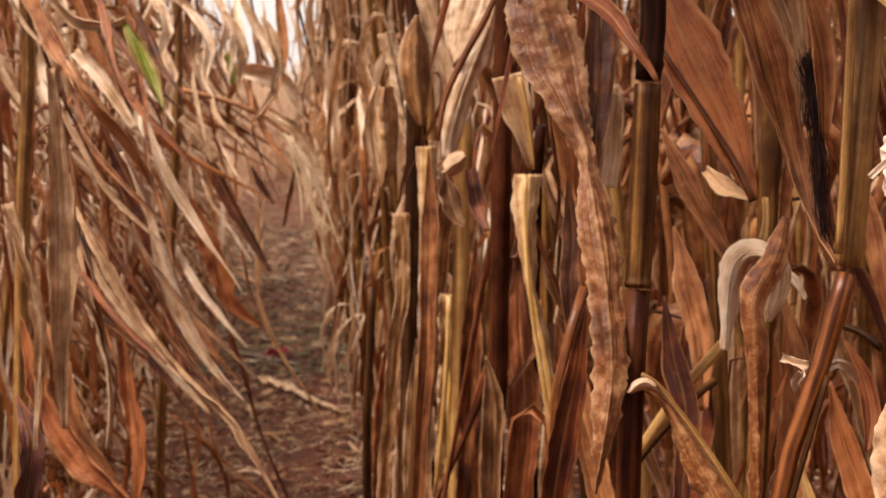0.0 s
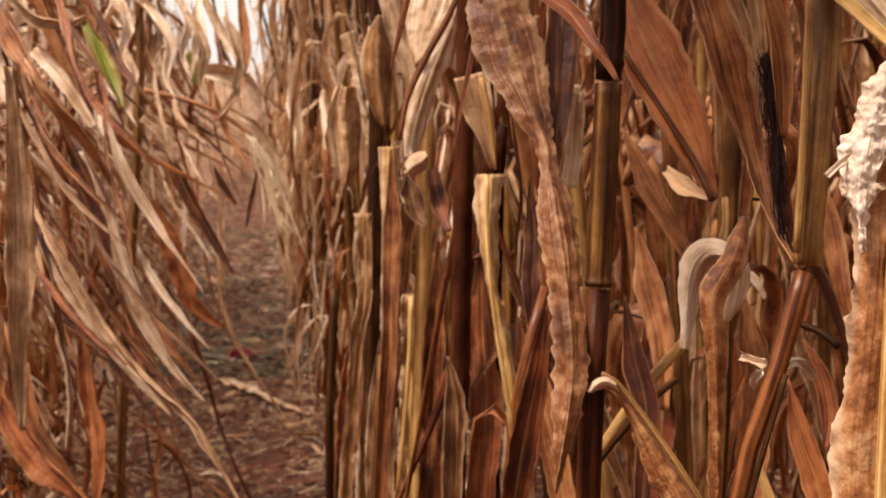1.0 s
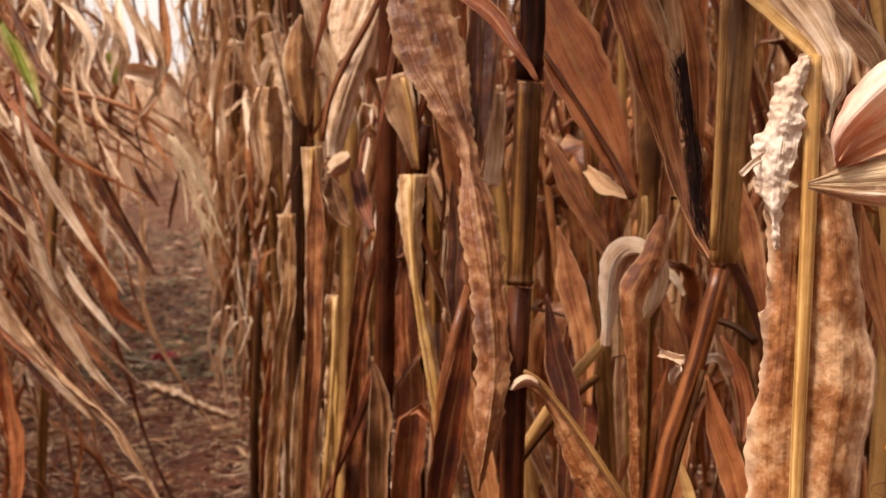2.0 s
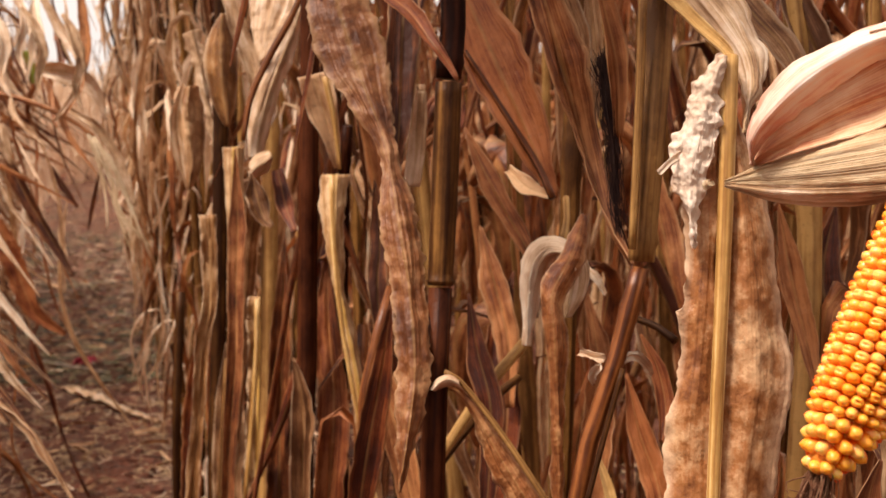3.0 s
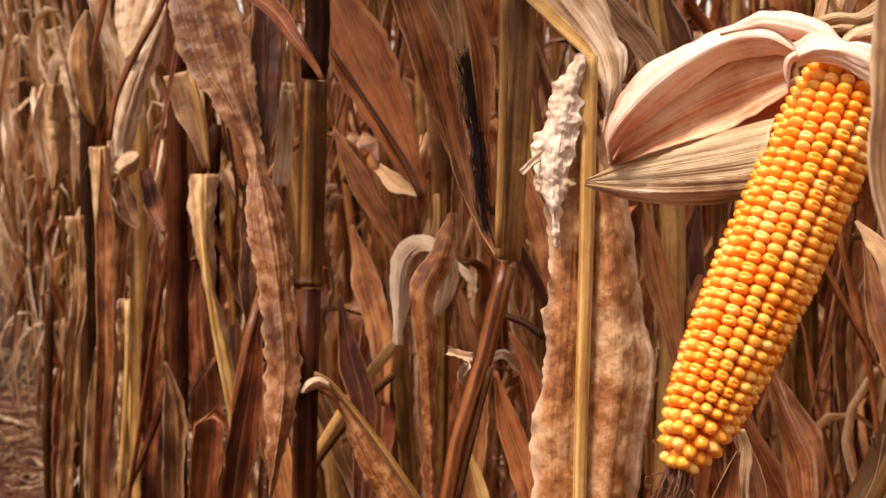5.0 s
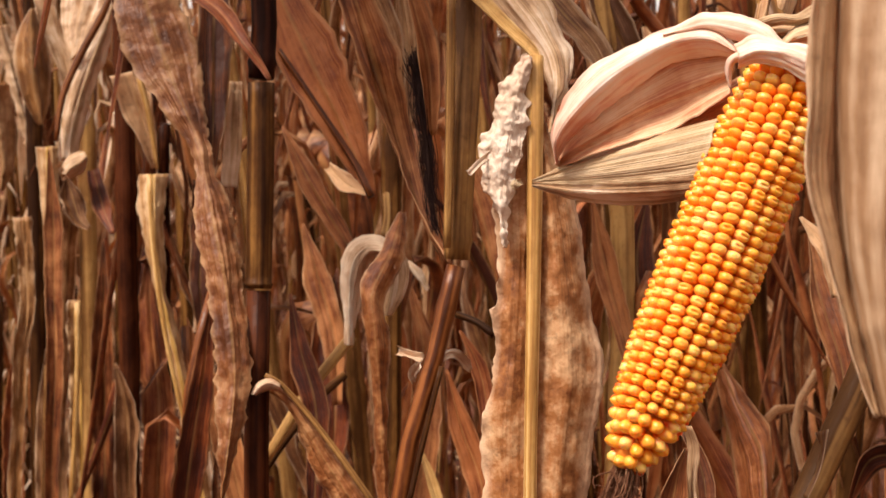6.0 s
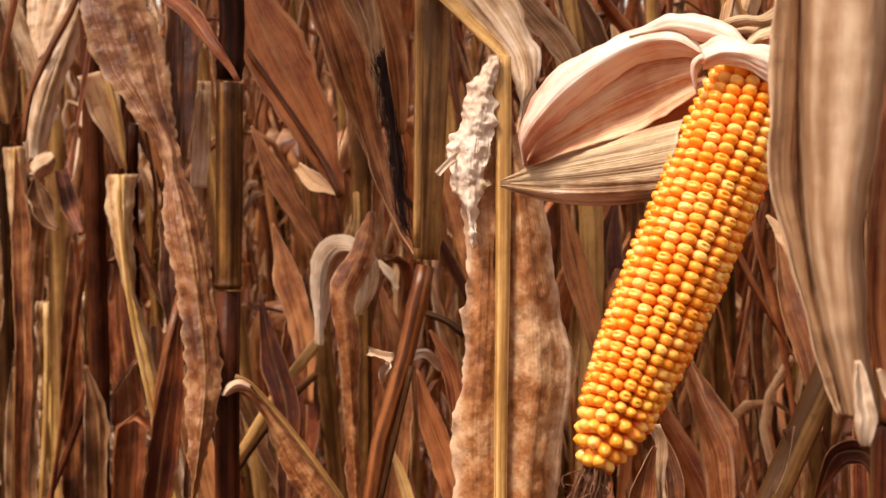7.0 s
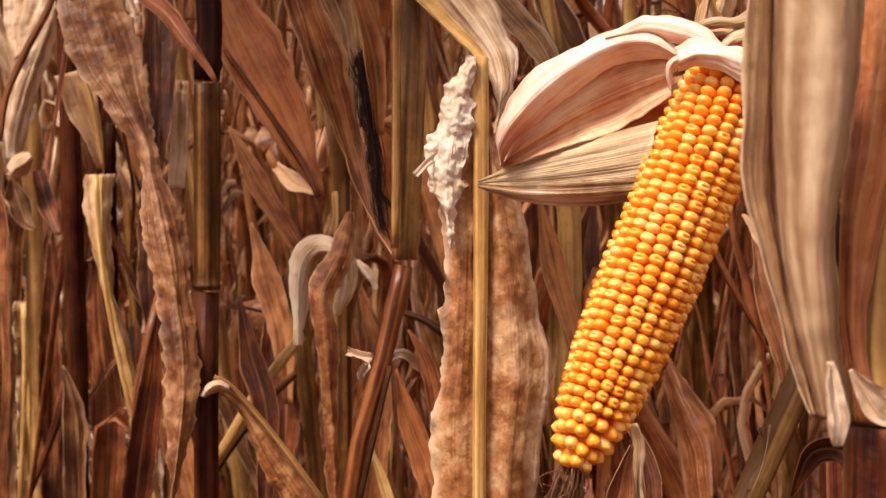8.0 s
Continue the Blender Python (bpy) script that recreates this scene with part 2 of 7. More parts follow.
def spline(points, count):
    """Points evenly spaced along a smooth curve through the given ones (centripetal, so that uneven steps do not overshoot)."""
    p = np.array(points, float)
    p = np.vstack([2 * p[0] - p[1], p, 2 * p[-1] - p[-2]])
    k = np.r_[0, np.cumsum(np.maximum(np.linalg.norm(np.diff(p, axis=0), axis=1), 1e-6) ** 0.5)]
    fine = []
    for i in range(1, len(p) - 2):
        (a, b, c, d), (ta, tb, tc, td) = p[i - 1 : i + 3], k[i - 1 : i + 3]
        for t in np.linspace(tb, tc, 24, endpoint=False):
            ab, bc, cd = ((tb - t) * a + (t - ta) * b) / (tb - ta), ((tc - t) * b + (t - tb) * c) / (tc - tb), ((td - t) * c + (t - tc) * d) / (td - tc)
            abc, bcd = ((tc - t) * ab + (t - ta) * bc) / (tc - ta), ((td - t) * bc + (t - tb) * cd) / (td - tb)
            fine.append(((tc - t) * abc + (t - tb) * bcd) / (tc - tb))
    fine = np.array(fine + [p[-2]])
    run = np.r_[0, np.cumsum(np.linalg.norm(np.diff(fine, axis=0), axis=1))]
    at = np.linspace(0, run[-1], count)
    return np.stack([np.interp(at, run, fine[:, k]) for k in range(3)], 1), at


def wobble(rng, v, knots):
    """Smooth random waves along v, about -1 to 1, in two sizes."""
    total = 0.0
    for size, n in ((1.0, knots), (0.5, 2.3 * knots)):
        n = int(max(3, n))
        x, y = v * (n - 1), rng.uniform(-1, 1, n + 1)
        i = np.minimum(x.astype(int), n - 1)
        s = x - i
        s = s * s * (3 - 2 * s)
        total = total + size * (y[i] * (1 - s) + y[i + 1] * s)
    return total


def unit(v):
    return v / np.maximum(np.linalg.norm(v, axis=-1, keepdims=True), 1e-9)


def mesh_of(verts, faces, uv):
    """A smooth mesh; uv holds one pair a vertex."""
    data = bpy.data.meshes.new("shape")
    data.from_pydata(verts.tolist(), [], faces)
    layer = data.uv_layers.new(name="UVMap")
    loops = np.empty(len(data.loops), dtype=np.int32)
    data.loops.foreach_get("vertex_index", loops)
    layer.data.foreach_set("uv", np.asarray(uv, np.float32)[loops].ravel())
    data.polygons.foreach_set("use_smooth", [True] * len(data.polygons))
    return data


COLUMNS = np.array([-1.0, -0.82, -0.62, -0.4, -0.2, -0.08, 0.0, 0.08, 0.2, 0.4, 0.62, 0.82, 1.0])


def blade_arrays(points, widths, face=(-0.1, -1.0, 0.15), curl=0.25, ruffle=0.12, twist=(0, 0), seed=0, count=0, thick=0.0006, columns=COLUMNS, rib=0.05, waves=9.0, ragged=0.1, pleat=0.0, crinkle=0.05, crush=0.0):
    """A leaf blade along points. widths: metres, evenly spread along it. curl bends it across into a gutter,
    ruffle waves its edges, twist turns it in degrees from start to end, ragged frays its outline."""
    rng = np.random.default_rng(seed)
    if not count:
        count = int(np.clip(np.linalg.norm(np.diff(np.array(points), axis=0), axis=1).sum() / 0.006, 24, 90))
    spine, run = spline(points, count)
    v = np.linspace(0, 1, count)
    w = np.interp(v, np.linspace(0, 1, len(widths)), widths) / 2
    tangent = unit(np.gradient(spine, axis=0))
    side = unit(np.cross(tangent, np.array(face, float)))
    up = np.cross(side, tangent)
    turn = np.radians(np.interp(v, np.linspace(0, 1, len(twist)), twist))[:, None]
    turn = turn + np.radians(14) * wobble(rng, v, 4)[:, None]
    side, up = side * np.cos(turn) + up * np.sin(turn), up * np.cos(turn) - side * np.sin(turn)
    u = columns[None, :]
    length = run[-1]
    wave = lambda n: wobble(rng, v, n * length / 0.5)[:, None]  # noqa: E731
    edge = np.where(u < 0, wave(2.2 * waves), wave(2.2 * waves)) * np.abs(u) ** 4
    crumple = 0.55 * (wave(8) * np.cos(u * 2.6 + 1) + wave(10) * np.sin(u * 4.1))
    fray = 1 + ragged * np.where(u < 0, wave(38), wave(44)) * (np.abs(u) > 0.6) + 0.5 * ragged * wave(6)
    crumple = crumple + crinkle * 10 * sum(wave(12) * np.cos(u * k + p + wave(5)) for k, p in ((6.5, 0.4), (10.0, 2.0), (14.0, 4.1)))
    crumple = crumple + crush * (wave(130) * np.cos(u * 3.0 + 1) + wave(100) * np.sin(u * 5.0)) / 0.3
    bend = 1.7 * curl * (1 + 0.45 * wave(5)) + 1e-3
    across = fray * w[:, None] * np.sin(u * bend) / bend
    lift = w[:, None] * ((1 - np.cos(u * bend)) / bend + ruffle * 1.5 * (edge + crumple * np.minimum(1, 0.02 / np.maximum(w[:, None], 0.003))) - rib * 2 * np.exp(-((u / 0.12) ** 2)) + pleat * np.sin(u * 9.0 + 1.5 * wave(4)))
    verts = spine[:, None] + side[:, None] * across[..., None] + up[:, None] * lift[..., None]
    cols = len(columns)
    uv = np.stack(np.broadcast_arrays((u + 1) / 2, v[:, None] * length / 0.3), -1).reshape(-1, 2)
    grid = np.arange(count * cols).reshape(count, cols)
    quads = np.stack([grid[:-1, :-1], grid[:-1, 1:], grid[1:, 1:], grid[1:, :-1]], -1).reshape(-1, 4)
    verts = verts.reshape(-1, 3)
    if thick:
        back = verts - np.repeat(up, cols, axis=0) * thick
        rim = np.r_[grid[0], grid[1:, -1], grid[-1, -2::-1], grid[-2:0:-1, 0]]
        n, nxt = len(verts), np.roll(rim, -1)
        quads = np.vstack([quads, quads[:, ::-1] + n, np.stack([rim, rim + n, nxt + n, nxt], -1)])
        verts, uv = np.vstack([verts, back]), np.vstack([uv, uv])
    return verts, quads, uv


def blade(points, widths, **how):
    verts, quads, uv = blade_arrays(points, widths, **how)
    return mesh_of(verts, quads.tolist(), uv)


def cloth(plant, lines, material, name, span=(0.0, 1.0), creases=0.0006, crumple=0.0, grain=0.018, ruffle=(0.0, 6.0), ragged=0.0, seed=0, rows=28, count=60, label=""):
    """A broad leaf or husk lofted over lines that run along it, side by side. creases are lengthwise folds, crumple uneven
    dents of about grain metres, ruffle waves the outer edges, ragged frays them; span is the share of the leaf's width that it covers."""
    rng = np.random.default_rng(seed)
    base = np.array(plant.location)
    runs = [spline(np.array(line) - base, count) for line in lines]
    curves, length = np.stack([r[0] for r in runs]), runs[0][1][-1]
    v, u = np.linspace(0, 1, count), np.linspace(0, 1, rows)
    n = len(lines)
    padded = np.concatenate([2 * curves[:1] - curves[1:2], curves, 2 * curves[-1:] - curves[-2:-1]])
    body = np.empty((count, rows, 3))
    for k, s in enumerate(u * (n - 1)):
        i = min(int(s), n - 2)
        f = s - i
        p0, p1, p2, p3 = padded[i : i + 4]
        body[:, k] = 0.5 * (2 * p1 + (p2 - p0) * f + (2 * p0 - 5 * p1 + 4 * p2 - p3) * f * f + (3 * p1 - p0 - 3 * p2 + p3) * f**3)
    along, over = unit(np.gradient(body, axis=0)), unit(np.gradient(body, axis=1))
    normal = unit(np.cross(along, over))
    if normal[..., 1].mean() > 0:
        normal = -normal
    fade = np.sin(np.pi * np.clip(u, 0.06, 0.94)) ** 0.4
    lift = np.zeros((count, rows))
    for k in (4, 7, 12, 21, 34):
        drift = 0.35 * wobble(rng, v, 4)[:, None] + rng.uniform(0, 6.283)
        lift += creases * 2.2 / k**0.6 * np.sin(6.283 * k * u[None] * 0.5 + 3.0 * drift) * (0.6 + 0.4 * wobble(rng, v, 5)[:, None]) * fade
    if crumple:
        spot = (body + base).reshape(-1, 3) @ np.array(Euler((0.7, 0.5, 0.9)).to_matrix()) / grain
        dent = np.array([noise.noise(p) + 0.6 * noise.noise(2.3 * p) + 0.35 * noise.noise(5.1 * p) for p in map(Vector, spot)])
        lift += crumple * dent.reshape(count, rows)
    side = 2 * u[None] - 1
    wave = np.where(side < 0, wobble(rng, v, ruffle[1])[:, None], wobble(rng, v, ruffle[1])[:, None])
    lift += ruffle[0] * wave * np.abs(side) ** 3
    fray = np.where(side < 0, -wobble(rng, v, length / 0.006)[:, None], wobble(rng, v, length / 0.006)[:, None])
    body = body + normal * lift[..., None] + over * (ragged * fray * np.abs(side) ** 8)[..., None]
    grid = np.arange(count * rows).reshape(count, rows)
    quads = np.stack([grid[:-1, :-1], grid[:-1, 1:], grid[1:, 1:], grid[1:, :-1]], -1).reshape(-1, 4)
    rim = np.r_[grid[0], grid[1:, -1], grid[-1, -2::-1], grid[-2:0:-1, 0]]
    verts, m, nxt = body.reshape(-1, 3), count * rows, np.roll(rim, -1)
    quads = np.vstack([quads, quads[:, ::-1] + m, np.stack([rim, rim + m, nxt + m, nxt], -1)])
    uv = np.stack(np.broadcast_arrays(span[0] + (span[1] - span[0]) * u[None], v[:, None] * length / 0.3), -1).reshape(-1, 2)
    return part(name, mesh_of(np.vstack([verts, verts - normal.reshape(-1, 3) * 0.0005]), quads.tolist(), np.vstack([uv, uv])), material, plant, label)


def tube_arrays(points, radii, count=24, sides=10, nodes=(), swell=0.16, caps=True):
    """A round stem along points; nodes: how far along it (0 to 1) its joints sit."""
    spine, run = spline(points, count)
    if nodes:
        extra = np.concatenate([[k - 0.008, k, k + 0.008] for k in nodes]).clip(0, 1)
        v = np.unique(np.r_[np.linspace(0, 1, count), extra])
        spine = np.stack([np.interp(v, np.linspace(0, 1, count), spine[:, k]) for k in range(3)], 1)
    else:
        v = np.linspace(0, 1, count)
    r = np.interp(v, np.linspace(0, 1, len(radii)), radii)
    for k in nodes:
        r = r * (1 + swell * np.exp(-(((v - k) / 0.006) ** 2)))
    tangent = unit(np.gradient(spine, axis=0))
    side = unit(np.cross(tangent, (0.31, 0.9, 0.17)))
    up = np.cross(side, tangent)
    a = np.linspace(0, 2 * np.pi, sides + 1)
    verts = spine[:, None] + r[:, None, None] * (side[:, None] * np.cos(a)[None, :, None] + up[:, None] * np.sin(a)[None, :, None])
    n = len(v)
    uv = np.stack(np.broadcast_arrays(a[None] / 6.283, v[:, None] * run[-1] / 0.3), -1).reshape(-1, 2)
    grid = np.arange(n * (sides + 1)).reshape(n, sides + 1)
    quads = np.stack([grid[:-1, :-1], grid[:-1, 1:], grid[1:, 1:], grid[1:, :-1]], -1).reshape(-1, 4).tolist()
    if caps:
        quads += [grid[0, :-1][::-1].tolist(), grid[-1, :-1].tolist()]
    return verts.reshape(-1, 3), quads, uv


def tube(points, radii, **how):
    return mesh_of(*tube_arrays(points, radii, **how))


def join_arrays(pieces):
    verts, faces, uvs, base = [], [], [], 0
    for v, f, uv in pieces:
        verts.append(v)
        uvs.append(uv)
        faces += [[i + base for i in face] for face in (f.tolist() if isinstance(f, np.ndarray) else f)]
        base += len(v)
    return np.vstack(verts), faces, np.vstack(uvs)


def thing(name, label, category, place=(0, 0, 0), group=""):
    ob = new(name)
    ob.location = place
    ob.empty_display_size = 0.05
    return tagged(ob, label, category, group)


HERO_SEED = [100]


def leaf(plant, points, widths, material=BROWN, name="leaf", label="", **how):
    """A leaf of a plant that stands at the plant's foot; points in the world."""
    HERO_SEED[0] += 1
    how.setdefault("seed", HERO_SEED[0])
    base = np.array(plant.location)
    return part(name, blade(np.array(points) - base, widths, **how), material, plant, label)


SPINES = {}


def stem(plant, points, radii, material=STALK, name="stalk", label="", **how):
    base = np.array(plant.location)
    if name.endswith("stalk"):
        SPINES.setdefault(plant.name, []).extend(points)
    return part(name, tube(np.array(points) - base, radii, **how), material, plant, label)


# ---- ground ----
def row_x(offset, y):
    """The maize rows run slightly to the left of straight ahead."""
    return offset - 0.165 * y


def ground_height(x, y):
    return 0.018 * noise.noise((x * 1.3, y * 1.3, 0.3)) + 0.010 * noise.noise((x * 7.0, y * 7.0, 4.0)) + 0.005 * noise.noise((x * 21.0, y * 21.0, 9.0))


def make_ground():
    xs = np.unique(np.r_[-900, -300, -100, -40, -15, np.arange(-6, -2.6, 0.25), np.arange(-2.6, 2.6, 0.035), np.arange(2.6, 6, 0.25), 15, 40, 100, 300, 900])
    ys = np.unique(np.r_[-900, -300, -100, -40, -15, np.arange(-6, 3.4, 0.3), np.arange(3.4, 9.0, 0.035), np.arange(9.0, 22, 0.15), 30, 45, 100, 300, 900])
    gx, gy = np.meshgrid(xs, ys)
    near = (np.abs(gx) < 7) & (gy > -7) & (gy < 23)
    z = np.array([ground_height(a, b) if n else 0.0 for a, b, n in zip(gx.ravel(), gy.ravel(), near.ravel())])
    verts = np.stack([gx.ravel(), gy.ravel(), z], -1)
    grid = np.arange(verts.shape[0]).reshape(gx.shape)
    quads = np.stack([grid[:-1, :-1], grid[:-1, 1:], grid[1:, 1:], grid[1:, :-1]], -1).reshape(-1, 4)
    data = mesh_of(verts, quads.tolist(), verts[:, :2])
    data.materials.append(SOIL)
    tagged(new("ground", data), "bare red soil path with trodden straw", "ground", kind="structure")


make_ground()


def make_litter(name, label, category, count, material, length, width, region, seed, lift=0.012):
    """Scattered strips that lie on the soil, each slightly bent."""
    rng = np.random.default_rng(seed)
    pieces = []
    for _ in range(count):
        y = region[2] + (region[3] - region[2]) * rng.random() ** 1.5
        x = row_x(rng.uniform(region[0], region[1]), y)
        a, s, w = rng.uniform(0, 6.283), rng.uniform(*length), rng.uniform(*width)
        d, n = np.array([math.cos(a), math.sin(a), 0]), np.array([-math.sin(a), math.cos(a), 0])
        mid = np.array([x, y, ground_height(x, y) + rng.uniform(0.002, lift)])
        bow, rise = n * rng.uniform(-0.2, 0.2) * s, np.array([0, 0, rng.uniform(-0.05, 0.16) * s])
        pts = [mid - d * s / 2, mid + bow + rise * 0.5, mid + d * s / 2 + rise * rng.uniform(-0.5, 1)]
        side = n * w / 2 + np.array([0, 0, rng.uniform(-0.5, 0.5) * w])
        v = np.array([q + k * side for q in pts for k in (-1, 1)])
        uv = np.array([[k, i * s / 0.6] for i in range(3) for k in (0, 1)])
        pieces.append((v, [[0, 1, 3, 2], [2, 3, 5, 4]], uv))
    data = mesh_of(*join_arrays(pieces))
    data.materials.append(material)
    tagged(new(name, data), label, category, kind="stuff")


make_litter("straw_litter", "short dry straw trodden into the soil", "straw litter", 26000, STRAW, (0.012, 0.075), (0.0012, 0.004), (-0.62, 0.5, 3.6, 24.0), 5)
make_litter("straw_between_rows", "dry straw lying between the rows", "straw litter", 3000, STRAW, (0.04, 0.2), (0.002, 0.008), (0.3, 2.0, 3.0, 8.0), 6)
make_litter("straw_underfoot", "dry straw strewn over the trodden soil", "straw litter", 5000, STRAW, (0.03, 0.14), (0.0015, 0.006), (-1.6, 1.6, -4.0, 3.6), 10)
make_litter("withered_weeds", "grey-green withered weeds flattened on the path", "weeds", 2600, WEED, (0.02, 0.09), (0.003, 0.012), (-0.55, 0.45, 6.3, 14.0), 7, 0.025)
make_litter("leaf_scraps", "torn bits of brown maize leaf on the soil", "leaf litter", 700, TAN, (0.03, 0.12), (0.006, 0.02), (-0.7, 1.6, 3.2, 11.0), 8, 0.02)
make_litter("bright_straws", "bleached single straws on the soil", "straw litter", 380, BLEACHED, (0.03, 0.14), (0.002, 0.005), (-0.62, 0.5, 3.6, 14.0), 9, 0.03)


def make_clods(count, region, seed):
    """Crumbs and clods of red soil, each an uneven lump sunk a little into the ground."""
    rng = np.random.default_rng(seed)
    ball = bmesh.new()
    bmesh.ops.create_icosphere(ball, subdivisions=1, radius=1.0)
    shape = np.array([v.co for v in ball.verts])
    tris = [[v.index for v in f.verts] for f in ball.faces]
    ball.free()
    pieces = []
    for _ in range(count):
        y = region[2] + (region[3] - region[2]) * rng.random() ** 1.4
        x = row_x(rng.uniform(region[0], region[1]), y)
        s = 0.004 + 0.02 * rng.random() ** 3
        v = shape * rng.uniform(0.7, 1.25, (len(shape), 1)) * s * np.array([1.0, 1.0, 0.7]) + (x, y, ground_height(x, y) + 0.2 * s)
        pieces.append((v, tris, v[:, :2]))
    data = mesh_of(*join_arrays(pieces))
    data.polygons.foreach_set("use_smooth", [False] * len(data.polygons))
    data.materials.append(SOIL)
    tagged(new("soil_clods", data), "crumbled clods of dark red soil", "soil clods", kind="stuff")


make_clods(2600, (-0.7, 0.6, 3.4, 11.0), 21)


# ---- maize plants of the rows ----
# pale straw leaves; their raised share also carries bright highlights as colour
LEAF_KINDS = [BLEACHED, BROWN, TAN, BLEACHED, PALE, BLEACHED, BROWN]
# redder, darker leaves: shade inside the rows is put into their colour
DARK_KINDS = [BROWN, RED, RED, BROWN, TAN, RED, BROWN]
SWEPT_KINDS = [BROWN, BLEACHED, BLEACHED, PALE, TAN, BLEACHED, BROWN]
MIXED_KINDS = [BROWN, PALE, TAN, BLEACHED, PALE, TAN, BROWN]
NARROW = np.array([-1.0, -0.55, 0.0, 0.55, 1.0])


def row_leaf(rng, z, phi, size, count, columns, wide=(0.018, 0.06), far=1.0):
    out = np.array([math.cos(phi), math.sin(phi), 0])
    side = np.array([-out[1], out[0], 0])
    up = np.array([0, 0, 1.0])
    reach, drop, sway = rng.uniform(0.05, 0.15) * size * far, rng.uniform(0.25, 0.7) * size, rng.uniform(-0.18, 0.18)
    rise = rng.uniform(0.02, 0.14)
    pts = [up * z + out * 0.012, up * (z + rise) + out * reach * 0.4, up * (z + rise * 0.9) + out * reach * 0.85]
    for k in (0.25, 0.6, 1.0) if far < 1.2 else (0.25, 0.6):
        pts.append(up * (z + rise - drop * k) + out * reach * (1.1 + rng.uniform(-0.35, 0.25)) + side * sway * k)
    if far >= 1.2:
        pts.append(up * (z + rise - drop) + out * reach * rng.uniform(1.4, 2.4) + side * sway)
    w = rng.uniform(*wide)
    return blade_arrays(pts, [w * 0.15, w * 0.7, w, w, w * 0.7, w * 0.05], face=tuple(out + 0.25 * side * rng.uniform(-1, 1)), curl=rng.uniform(0.5, 1.8), ruffle=rng.uniform(0.06, 0.25),
                        twist=(0, rng.uniform(-50, 50), rng.uniform(-150, 150)), seed=int(rng.integers(1e6)), count=count, thick=0.0, columns=columns, waves=rng.uniform(6, 16))


def ear_arrays(rng, z, phi):
    """An ear still in its husk, hanging beside the stalk."""
    out, up = np.array([math.cos(phi), math.sin(phi), 0]), np.array([0, 0, 1.0])
    a, b = up * z + out * 0.02, up * (z + 0.05) + out * 0.07
    c = up * (z - 0.2 * rng.uniform(0.6, 1.1)) + out * rng.uniform(0.07, 0.13)
    return tube_arrays([a, b, 0.5 * (b + c) + out * 0.02, c], [0.008, 0.022, 0.03, 0.027, 0.018, 0.004], count=16, sides=9)


def row_plant(seed, aim=None, kinds=LEAF_KINDS, total=0):
    rng = np.random.default_rng(seed)
    plant = thing("maize_plant", "dead standing maize plant with dry drooping leaves", "maize plant", group="maize plants of the field")
    height, lean = rng.uniform(1.85, 2.25), rng.uniform(-0.1, 0.1, 2)
    spine = [(0, 0, -0.02), (lean[0] * 0.3, lean[1] * 0.3, height * 0.4), (lean[0], lean[1], height)]
    joints = tuple(np.linspace(0.06, 0.92, 10).round(3).tolist())
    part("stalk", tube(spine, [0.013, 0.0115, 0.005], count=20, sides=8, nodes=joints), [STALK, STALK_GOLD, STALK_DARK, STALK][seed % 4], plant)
    phi = rng.uniform(0, 6.283)
    total = total or (20 if aim is None else 25)
    for k in range(total):
        z = 0.2 + (height - 0.35) * k / (total - 1)
        phi += math.pi + rng.uniform(-0.6, 0.6)
        at = np.array(spine[2]) * np.array([z / height, z / height, 0])
        to, far = (phi, 1.0) if aim is None or k % 3 == 0 else (aim + rng.uniform(-1.1, 1.1), rng.uniform(1.2, 2.0))
        v, q, uv = row_leaf(rng, z, to, 0.75 + 0.5 * (z / height), 18, NARROW, (0.01, 0.04) if aim is None else (0.01, 0.036), far)
        part("leaf", mesh_of(v + at, q.tolist(), uv), kinds[int(rng.integers(7))], plant)
    v, q, uv = ear_arrays(rng, rng.uniform(1.0, 1.3), rng.uniform(0, 6.283))
    part("husked_ear", mesh_of(v, q, uv), [TAN, BROWN][seed % 2], plant)
    tassel = []
    for k in range(5):
        a, s = rng.uniform(0, 6.283), rng.uniform(0.05, 0.16)
        tip = np.array([lean[0], lean[1], height])
        tassel.append(tube_arrays([tip, tip + (math.cos(a) * s * 0.5, math.sin(a) * s * 0.5, 0.13), tip + (math.cos(a) * s, math.sin(a) * s, 0.2)], [0.002, 0.003, 0.001], count=6, sides=4))
    part("tassel", mesh_of(*join_arrays(tassel)), HUSK_GREY, plant)
    return plant


def dress(plant, count, seed, low=0.15, high=2.0, aim=0.6, spread=1.5, wide=(0.012, 0.04), far=1.0, kinds=DARK_KINDS):
    """More torn, narrow, hanging leaves round the stalk of a plant, on the side that faces aim (radians from +x)."""
    rng = np.random.default_rng(seed)
    line = np.array(sorted(SPINES[plant.name], key=lambda p: p[2]))
    for _ in range(count):
        z = rng.uniform(low, high)
        at = np.array([np.interp(z, line[:, 2], line[:, k]) for k in (0, 1)] + [0.0]) - np.array([*plant.location[:2], 0.0])
        v, q, uv = row_leaf(rng, z, aim + rng.uniform(-spread, spread), rng.uniform(0.6, 1.2), 24, NARROW, wide, far)
        part("leaf", mesh_of(v + at, q.tolist(), uv), kinds[int(rng.integers(7))], plant)


